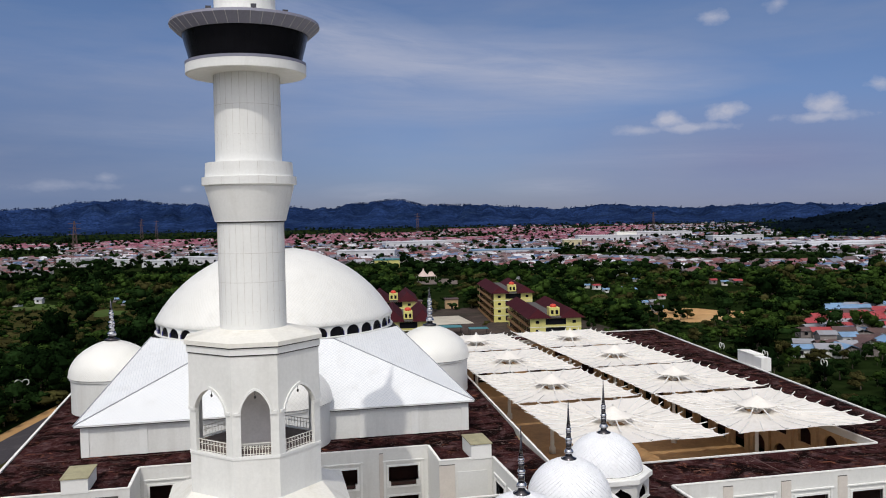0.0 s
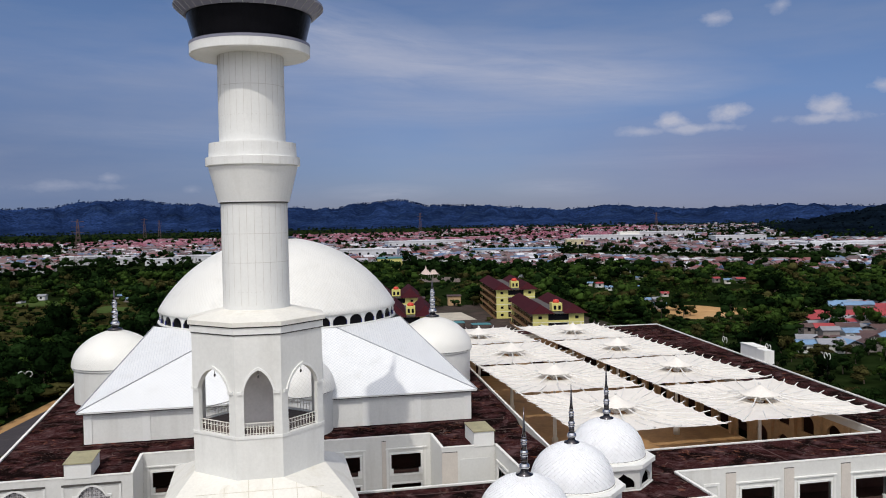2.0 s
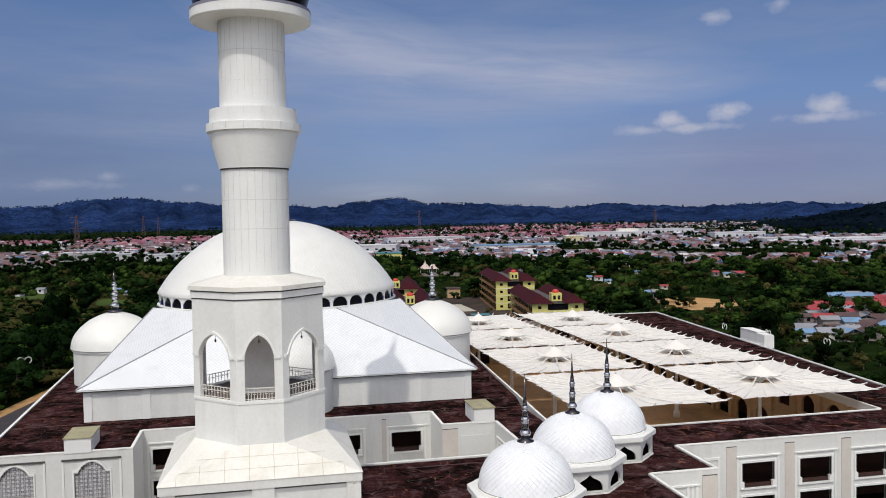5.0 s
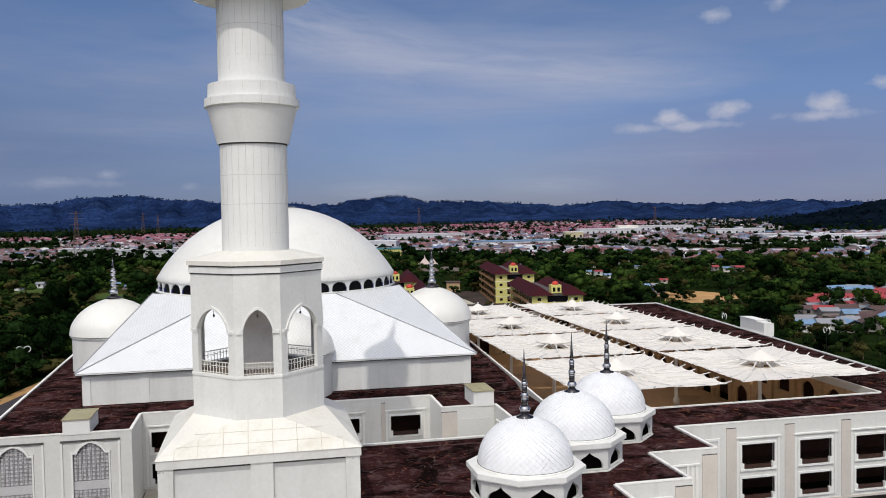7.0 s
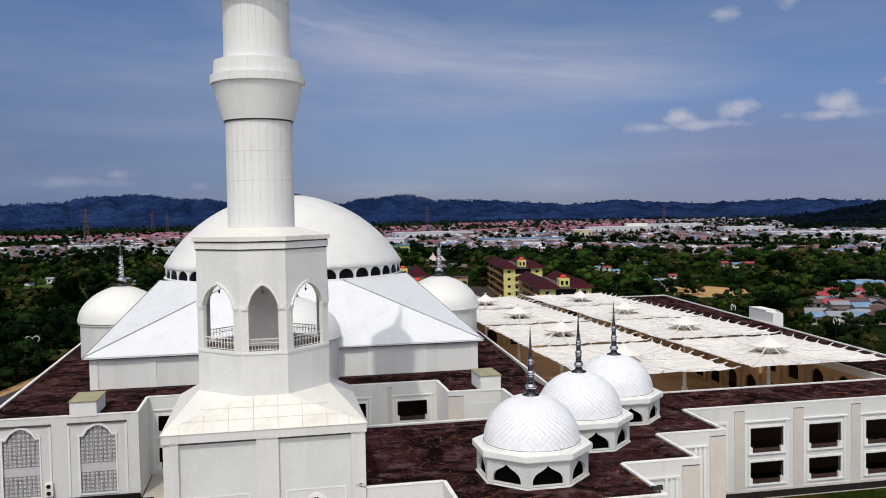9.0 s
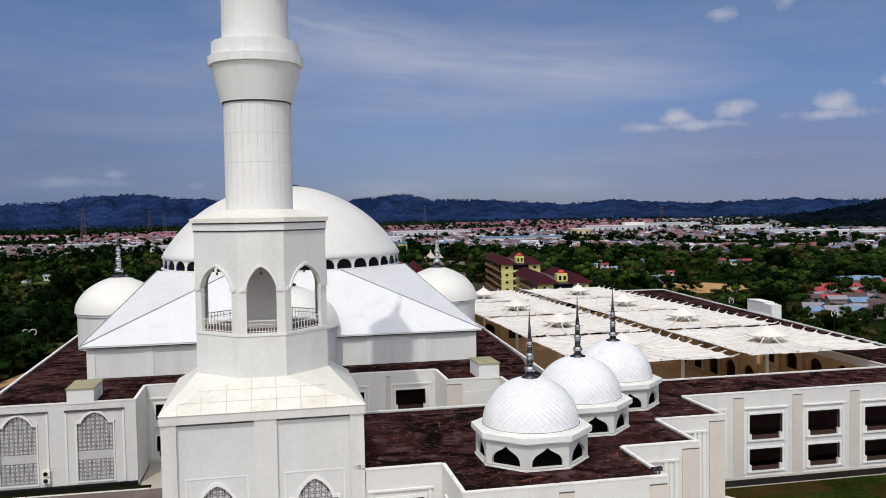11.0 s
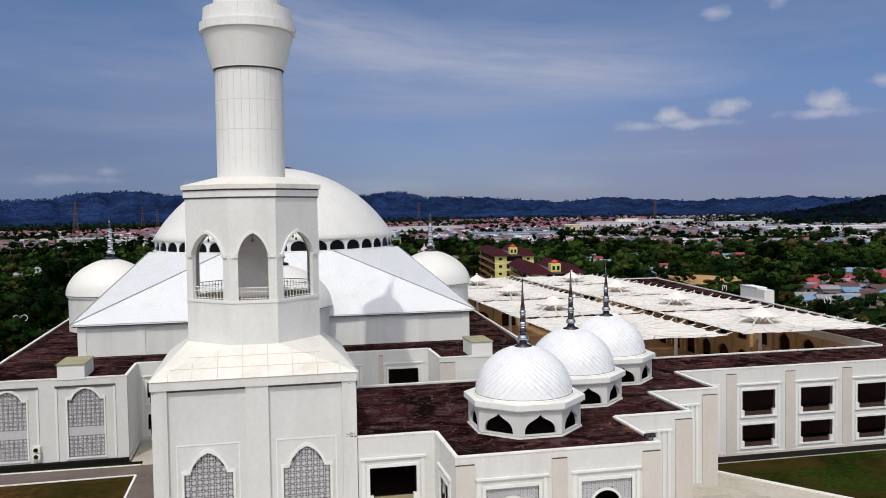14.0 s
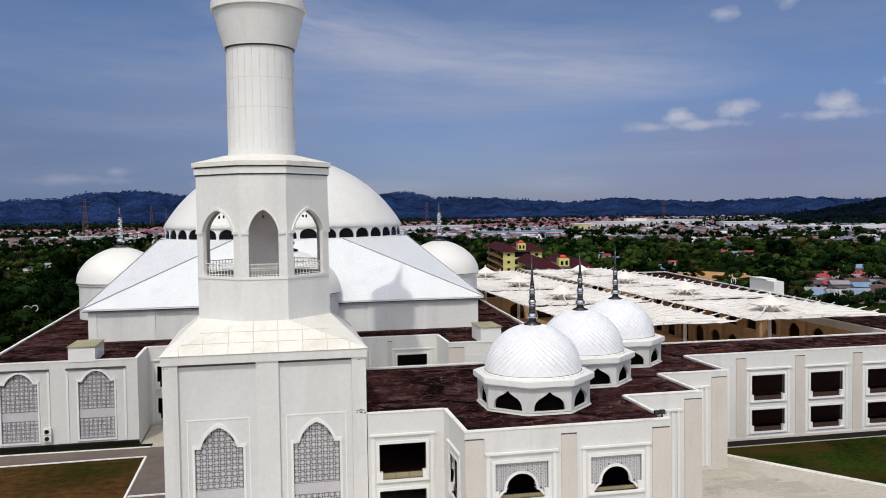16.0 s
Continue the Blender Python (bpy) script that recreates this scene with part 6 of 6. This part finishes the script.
spots += [(-57.5 + (y - 112) * 0.193 - rng.uniform(0, 3), y) for y in range(66, 180, 7)] + [(-67 + (y - 112) * 0.193 - rng.uniform(0, 6), y) for y in range(70, 200, 11)]
spots += [(122 + q * 11 + 0.113 * (y - 100) + rng.uniform(-3, 3), y + 4 * (q % 2)) for q in range(3) for y in range(66 + 8 * q, 172, 12)]
spots = [(x, y) for x, y in spots if x > 0 or not (y < 180 and x > -56 + (y - 112) * 0.193)]
for k, (x, y) in enumerate(spots):
    low = zone(LOW, x, y) or (38 < x < 130 and y < 316)
    src = MODELS[k] if k < len(MODELS) else MODELS[rng.choice((3, 4, 4, 1, 5)) if low else rng.choice((0, 0, 1, 2, 3, 4, 5, 6, 6))]
    s = (rng.choice((0.35, 0.45, 0.6, 0.75)) if low else rng.choice((0.6, 0.8, 0.95, 1.1, 1.3, 1.5))) * rng.uniform(0.9, 1.1)
    mt = Matrix.Translation((x, y, GZ - 0.1)) @ Matrix.Rotation(rng.uniform(0, 6.28), 4, "Z") @ Matrix.Diagonal((s, s, s * rng.uniform(0.85, 1.1), 1))
    if k < len(MODELS):
        src.matrix_basis = mt
    else:
        src_copy = copy_thing(src, Matrix.Identity(4))
        src_copy.matrix_basis = mt


def forest(name, label, count, rad, quads, size, hmin, hmax, seed, thin=0.3, mats=None, solid=4, span=(-22, 46)):
    rg = random.Random(seed)
    vs, fs, idx = [], [], []
    kinds = []
    for v in range(10):
        h, w = rg.uniform(hmin, hmax), rg.uniform(3.0, 5.2) * min(1.0, hmax / 6)
        lb = lobes_for(rg, h, w)
        lb = lb[:1] + sorted(lb[1:], key=lambda q: -q[2])[:3]
        kinds.append(leaf_cloud(rg, lb, quads, size))
        for lobe in lb[:solid]:
            clump(rg, lobe, *kinds[-1], 0.74)
    arrays = [np.array([tuple(p) for p in k[0]]) for k in kinds]
    out_v, out_f = [], []
    base, done = 0, 0
    while done < count:
        az = rg.uniform(*span)
        r = math.sqrt(rg.uniform(rad[0] ** 2, rad[1] ** 2)) if rad[1] < 1300 else rg.uniform(*rad)
        x, y = polar(az, r)
        n1 = noise.noise((x * 0.011, y * 0.011, 4.0))
        if not clear(x, y) or n1 < -thin or near_house(x, y):
            continue
        low = zone(LOW, x, y)
        if low and rg.random() < 0.55:
            continue
        k = rg.randrange(10)
        a, s = rg.uniform(0, 6.28), rg.choice((0.5, 0.7, 0.9, 1.0, 1.2, 1.5)) * rg.uniform(0.85, 1.15) * (0.6 if low else 1.0)
        v = arrays[k]
        rot = np.array([[math.cos(a), -math.sin(a), 0], [math.sin(a), math.cos(a), 0], [0, 0, 1]])
        out_v.append(v @ rot.T * s + np.array([x, y, GZ - 0.6]))
        f = np.array(kinds[k][1]) + base
        out_f.append(f)
        tone = rg.choice((0, 0, 1)) if n1 > 0.12 else rg.choice((0, 1, 1, 2)) if n1 > -0.12 else rg.choice((1, 2, 2, 3))
        if x > 60 and tone < 2 and rg.random() < 0.4:
            tone += 1
        if x < -48 and zone(LOW[-1:], x, y):
            tone = rg.choice((3, 3, 2, 1))
        elif rg.random() < 0.15:
            tone = rg.randrange(4)
        idx.append(np.full(len(f), tone, dtype=np.int32))
        base += len(v)
        done += 1
    me_v = np.concatenate(out_v)
    me_f = np.concatenate(out_f)
    me = bpy.data.meshes.new(name)
    me.vertices.add(len(me_v)), me.loops.add(me_f.size), me.polygons.add(len(me_f))
    me.vertices.foreach_set("co", me_v.astype(np.float32).ravel())
    me.loops.foreach_set("vertex_index", me_f.astype(np.int32).ravel())
    me.polygons.foreach_set("loop_start", np.arange(0, me_f.size, 4, dtype=np.int32))
    for mt in mats or LEAF:
        me.materials.append(mt)
    me.polygons.foreach_set("material_index", np.concatenate(idx))
    me.update(calc_edges=True)
    return tagged(new(name, me), label, "trees", kind="stuff")


# ---- the far town ----
cells = set()


def near_house(x, y):
    return (int(x // 14), int(y // 14)) in cells


def town():
    """The far town as many small pitched houses in rows."""
    rg = random.Random(21)
    vs, fs, idx = [], [], []

    def add(x, y, w, d, h, rise, a):
        c, s = math.cos(a), math.sin(a)
        i = len(vs)
        for px, py, pz in ((-w, -d, 0), (w, -d, 0), (w, d, 0), (-w, d, 0), (-w, -d, h), (w, -d, h), (w, d, h), (-w, d, h)):
            vs.append((x + c * px - s * py, y + s * px + c * py, pz + GZ - 0.3))
        for f in ((0, 1, 5, 4), (1, 2, 6, 5), (2, 3, 7, 6), (3, 0, 4, 7)):
            fs.append(tuple(i + q for q in f)), idx.append(0)
        j = len(vs)
        w2, d2 = w * 1.1, d * 1.12
        for px, py, pz in ((-w2, -d2, h), (w2, -d2, h), (w2, d2, h), (-w2, d2, h), (-w2, 0, h + rise), (w2, 0, h + rise)):
            vs.append((x + c * px - s * py, y + s * px + c * py, pz + GZ - 0.3))
        for f in ((0, 1, 5, 4), (2, 3, 4, 5), (1, 2, 5), (3, 0, 4)):
            fs.append(tuple(j + q for q in f)), idx.append(1)
        cells.add((int(x // 14), int(y // 14)))
        if math.hypot(x, y + 74) > 1400 and x < 0.5 * y and rg.random() < 0.85:
            idx[-4:] = [2] * 4
    n = 0
    while n < 11000:
        az = rg.uniform(-20, 45)
        r = rg.uniform(560, 3300)
        near = 800 if az < 14 else 700 if az < 26 else 570 + 60 * math.sin(az) if az < 31 else 610 + 40 * math.sin(az)
        far = 1950 if az < 2 else 2200 if az < 12 else 2700 if az < 31.5 else max(1320, 2700 - 520 * (az - 31.5))
        if not near < r < far:
            if not (az > 16 and 430 < r and rg.random() < (0.03 if az < 31 else 0.012)):
                continue
        x, y = polar(az, r)
        q = noise.noise((x * 0.004, y * 0.004, 9.0))
        if q < -0.22:
            continue
        x, y = round(x / 13) * 13 + rg.uniform(-2, 2), round(y / 19) * 19 + rg.uniform(-2, 2)
        add(x, y, rg.uniform(2.8, 5.4), rg.uniform(3.0, 4.6), rg.uniform(2.6, 4.0), rg.uniform(1.0, 2.2), rg.choice((0.1, 0.1, 0.2, 1.67)))
        n += 1
    return stuff_mesh("town_houses", "far town of small houses with red, grey and blue roofs", "town", vs, fs, [TOWNWALL, TOWNROOF, TOWNRED], idx)


town()


def warehouse(x, y, w, d, h, turn, mat=DULLWHITE, roof_mat=None, label="long low white warehouse in the far town"):
    e = thing("warehouse", label, "warehouse", "large buildings of the far town")
    part("wall", boxes((-w / 2, w / 2, -d / 2, d / 2, -0.3, h)), mat, e)
    part("roof", prism([(-w / 2 - 0.5, -d / 2 - 0.5), (w / 2 + 0.5, -d / 2 - 0.5), (w / 2 + 0.5, d / 2 + 0.5), (-w / 2 - 0.5, d / 2 + 0.5)], h, h + 0.8), roof_mat or mat, e)
    for u in np.linspace(-w / 2 + 3, w / 2 - 3, max(3, int(w / 8))):
        part("window", boxes((u - 1.2, u + 1.2, -d / 2 - 0.1, -d / 2 + 0.05, h * 0.35, h * 0.7)), GLASS_DARK, e)
    e.matrix_basis = Matrix.Translation((x, y, GZ - 0.1)) @ Matrix.Rotation(radians(turn), 4, "Z")
    for i in range(-int(w / 2), int(w / 2) + 1, 7):
        for j in range(-int(d / 2), int(d / 2) + 1, 7):
            cells.add((int((x + i) // 14), int((y + j) // 14)))


for az, r, w, d, h in ((7.0, 905, 60, 30, 9), (9.8, 1180, 70, 30, 9), (11.5, 1240, 80, 30, 8),  (-6.5, 870, 26, 16, 6), (-4.5, 900, 34, 16, 7), (-8.5, 910, 20, 14, 6), (-3.4, 880, 24, 14, 7), (23, 1300, 90, 40, 10),
                       (26, 1500, 120, 40, 10), (37.5, 1040, 110, 30, 7), (31, 1250, 70, 30, 9), (-11, 930, 40, 24, 8), (36.6, 1010, 90, 24, 5), (33.5, 1090, 50, 24, 6)):
    warehouse(*polar(az, r), w, d, h, rng.uniform(-14, 4))
warehouse(*polar(20.7, 1085), 22, 16, 11, -10, PALEYELLOW, CREAM, "yellow block in the far town")
warehouse(*polar(24.2, 1320), 30, 18, 14, -10, CREAM, CREAM, "cream block in the far town")
warehouse(*polar(16.9, 935), 96, 24, 6, -6, DULLWHITE, BLUEROOF, "long low hall with a blue roof")
warehouse(*polar(8.3, 700), 20, 14, 9, -6, YELLOW, TEAL, "yellow hall with a teal roof among trees")
forest("thicket", "thick bushes and young trees round the mosque", 2300, (185, 400), 64, 0.32, 2.5, 6.5, 39, 0.9, solid=3)
forest("undergrowth", "low bushes and scrub between the trees", 9000, (190, 760), 14, 0.45, 1.6, 2.6, 40, 0.45, solid=0)
forest("woods_near", "dense scrub and trees beyond the mosque", 2700, (330, 640), 74, 0.45, 5, 9, 41, solid=3)
forest("woods_town_edge", "dense dark trees before the edge of the town", 560, (345, 590), 74, 0.45, 4, 7.5, 44, 2.0, solid=3, span=(30.5, 45))
forest("woods_far", "far woods between the town's houses", 4600, (600, 2200), 20, 0.85, 5, 9, 42, mats=[LEAF[0], LEAF[0], LEAF[1], LEAF[1]], solid=1)
forest("woods_horizon", "woods before the hills", 2600, (2000, 3400), 8, 1.6, 7, 11, 43, mats=[DARKWOODS] * 4, solid=1)


# ---- wooded hills ----
def hills(name, label, r0, r1, ridge, seed, base, mat, spur=0.0):
    na, nr = 700, 56
    az0, az1 = ridge[0][0], ridge[-1][0]
    vs, fs = [], []
    for i in range(na + 1):
        az = az0 + (az1 - az0) * i / na
        for (a, ha), (b, hb) in zip(ridge, ridge[1:]):
            if a <= az <= b:
                s = (az - a) / (b - a)
                s = s * s * (3 - 2 * s)
                h = ha + (hb - ha) * s
                break
        for j in range(nr + 1):
            s = j / nr
            r = r0 + (r1 - r0) * s
            x, y = polar(az, r)
            rise = math.sin(min(1, s / 0.72) * math.pi / 2) ** 1.6 if s < 0.72 else 1 - 0.3 * (s - 0.72) / 0.28
            q = noise.noise((x * 0.0035, y * 0.0035, seed)) * 5 + noise.noise((x * 0.009, y * 0.009, seed)) * 7 + noise.noise((x * 0.022, y * 0.022, seed)) * 9 + noise.noise((x * 0.06, y * 0.06, seed)) * 6 + spur * noise.noise((az * 1.1, s * 1.3, seed)) * math.sin(math.pi * min(1.0, s / 0.72)) * 1.0
            vs.append((x, y, base + (h - base) * rise + q * min(1, rise * 1.5)))
    for i in range(na):
        for j in range(nr):
            a = i * (nr + 1) + j
            fs.append((a, a + 1, a + nr + 2, a + nr + 1))
    me = bpy.data.meshes.new(name)
    me.from_pydata(vs, [], fs)
    me.materials.append(mat)
    return tagged(new(name, me), label, "hills", kind="structure")


RIDGE = [(-30, 80), (-16, 100), (-13, 108), (-11, 134), (-8, 138), (-5.5, 122), (-2, 104), (2.6, 94), (4, 82), (6.5, 110), (9.2, 124), (11, 96), (13.8, 92), (16.5, 82), (20.3, 66), (23.2, 84), (26, 64), (29.2, 58), (32.0, 70), (34.8, 64), (37.5, 56), (40, 52), (50, 40)]
hills("backdrop_hills", "dark wooded hills along the horizon, coloured blue for haze", 3300, 4600, RIDGE, 2.0, 0, HILLHAZE, 34.0)
def ridge_trees():
    """Single trees that stand out on the highest ridges."""
    rg = random.Random(8)
    vs, fs = [], []
    for k in range(520):
        az = rg.choice((rg.uniform(-16, 0), rg.uniform(5, 14), rg.uniform(-16, 40)))
        for (a, ha), (b, hb) in zip(RIDGE, RIDGE[1:]):
            if a <= az <= b:
                q = (az - a) / (b - a)
                h = ha + (hb - ha) * q * q * (3 - 2 * q)
                break
        x, y = polar(az, 4236 + rg.uniform(-60, 30))
        v, f = leaf_cloud(rg, [(0, 0, 6, 4, 4), (1, 0, 10, 5, 3)], 14, 2.2)
        z = h + noise.noise((x * 0.0035, y * 0.0035, 2.0)) * 5 + noise.noise((x * 0.009, y * 0.009, 2.0)) * 7 + noise.noise((x * 0.022, y * 0.022, 2.0)) * 7 - 4
        fs += [tuple(i + len(vs) for i in c) for c in f]
        vs += [(p[0] + x, p[1] + y, p[2] * rg.uniform(0.9, 1.1) + z) for p in v]
    stuff_mesh("ridge_trees", "far trees along the ridge of the hills", "trees", vs, fs, [HILLHAZE])


ridge_trees()


def hill_woods(hill, name, label, mat, count, step, size, seed):
    """Crowns of the woods that clothe a hillside, set on its surface."""
    rg = random.Random(seed)
    pts = hill.data.vertices
    vs, fs = [], []
    for k in range(count):
        p = pts[rg.randrange(len(pts))].co
        q = size * rg.uniform(0.6, 1.3)
        clump(rg, (p.x + rg.uniform(-step, step), p.y + rg.uniform(-step, step), p.z + q * 0.1, q, q * 0.7), vs, fs, 1.0)
    stuff_mesh(name, label, "trees", vs, fs, [mat])


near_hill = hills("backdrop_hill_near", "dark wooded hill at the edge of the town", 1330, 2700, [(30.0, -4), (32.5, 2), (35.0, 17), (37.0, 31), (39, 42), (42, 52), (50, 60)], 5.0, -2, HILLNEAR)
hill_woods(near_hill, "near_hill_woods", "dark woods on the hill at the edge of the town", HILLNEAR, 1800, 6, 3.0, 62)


# ---- sheds and a tent behind the apartments ----
def shed(x, y, w, d, h):
    e = thing("shed", "small tan shed with a flat dark roof behind the apartments", "shed", "sheds behind the apartments")
    part("wall", boxes((-w / 2, w / 2, -d / 2, d / 2, -0.2, h)), TAN, e)
    part("roof", boxes((-w / 2 - 0.4, w / 2 + 0.4, -d / 2 - 0.4, d / 2 + 0.4, h, h + 0.3)), RUSTROOF, e, "flat dark roof")
    part("door", boxes((-0.5, 0.5, -d / 2 - 0.05, -d / 2 + 0.02, 0, 2.1)), GLASS_DARK, e)
    e.matrix_basis = Matrix.Translation((x, y, GZ - 0.05)) @ Matrix.Rotation(radians(-8), 4, "Z")


shed(90, 322, 6, 6, 4.4)
for x, y, w, d in ((70, 236, 9, 6), (79, 228, 7, 5), (99, 190, 8, 4), (107, 188, 8, 4)):
    e = thing("lean_to", "low teal sheet-roofed shelter behind the mosque", "shelter", "low shelters behind the mosque")
    part("roof", boxes((-w / 2, w / 2, -d / 2, d / 2, 2.6, 2.75)), TEAL, e)
    for cx in (-1, 1):
        for cy in (-1, 1):
            part("post", rod(bmesh.new(), (cx * (w / 2 - 0.2), cy * (d / 2 - 0.2), 0), (cx * (w / 2 - 0.2), cy * (d / 2 - 0.2), 2.6), 0.08, n=6), DARKMETAL, e)
    e.matrix_basis = Matrix.Translation((x, y, GZ - 0.02)) @ Matrix.Rotation(radians(-8), 4, "Z")
shed(72, 318, 5.5, 6, 4.4)


def tent(x, y):
    e = thing("pavilion_tent", "pale peaked pavilion tent among the trees", "tent")
    for dx, h, w in ((-2.5, 8.5, 4.2), (3.0, 5.5, 3.2)):
        bm = bmesh.new()
        rings = [[bm.verts.new((dx + w * q * cx, w * q * cy, z)) for cx, cy in ((-1, -1), (0, -1.1), (1, -1), (1.1, 0), (1, 1), (0, 1.1), (-1, 1), (-1.1, 0))] for q, z in ((1.0, 2.6), (0.6, 3.8), (0.3, 5.6), (0.12, 7.6 * h / 10), (0.02, h))]
        for a, b in zip(rings, rings[1:]):
            for k in range(8):
                bm.faces.new((a[k], a[(k + 1) % 8], b[(k + 1) % 8], b[k]))
        part("canopy", bm, TENTCLOTH, e, "peaked fabric canopy", True)
        for cx, cy in ((-1, -1), (1, -1), (1, 1), (-1, 1)):
            part("post", rod(bmesh.new(), (dx + w * 0.97 * cx, w * 0.97 * cy, 0), (dx + w * 0.97 * cx, w * 0.97 * cy, 2.7), 0.08, n=6), STEEL_WHITE, e)
    e.location = (x, y, GZ - 0.1)


tent(113.7, 505)


# ---- street lamps and pylons ----
def street_lamp(x, y, h, turn):
    e = thing("street_lamp", "white street lamp with curled ornamental arms", "street lamp", "curled street lamps round the mosque")
    part("pole", rod(bmesh.new(), (0, 0, 0), (0, 0, h), 0.12, 0.07, 8), DARKMETAL, e, "dark pole")
    for s in (-1, 1):
        bm = bmesh.new()
        pts = [(s * (0.9 - 0.9 * math.cos(a) * (1 - a / 9)), 0, h - 0.6 + 0.9 * math.sin(a) * (1 - a / 12)) for a in np.linspace(0, 4.6, 16)]
        for a, b in zip(pts, pts[1:]):
            rod(bm, a, b, 0.09, n=6)
        part("arm", bm, STEEL_WHITE, e, "curled white arm")
    e.matrix_basis = Matrix.Translation((x, y, GZ - 0.1)) @ Matrix.Rotation(radians(turn), 4, "Z")


for x, y, h, tn in ((-53.4, 138, 8.0, 10), (113.5, 118, 11.0, 80), (116.5, 104, 11.0, 80), (127.0, 97, 9.5, 80), (-58.5, 210, 9.0, 10)):
    street_lamp(x, y, h, tn)


def pylon(x, y, h, label="tall lattice power pylon in the far town"):
    e = thing("pylon", label, "pylon", "power pylons")
    bm = bmesh.new()
    w = h * 0.08
    n = 9
    for sx in (-1, 1):
        for sy in (-1, 1):
            rod(bm, (sx * w, sy * w, 0), (sx * w * 0.12, sy * w * 0.12, h), 0.22, n=4)
    for k in range(n):
        a, b = k / n, (k + 1) / n
        wa, wb = w * (1 - 0.88 * a), w * (1 - 0.88 * b)
        for s in (-1, 1):
            rod(bm, (-wa, s * wa, h * a), (wb, s * wb, h * b), 0.14, n=3), rod(bm, (wa, s * wa, h * a), (-wb, s * wb, h * b), 0.14, n=3)
    part("mast", bm, RUSTROOF, e)
    for z in (0.72, 0.84, 0.95):
        part("cross_arm", rod(bmesh.new(), (-h * 0.13, 0, h * z), (h * 0.13, 0, h * z), 0.2, n=4), RUSTROOF, e)
    e.location = (x, y, GZ - 0.2)


for az, r, h in ((-11.3, 900, 46), (-7.4, 1900, 50), (-6.5, 2000, 46), (26, 1600, 44), (10.4, 1900, 52)):
    pylon(*polar(az, r), h)
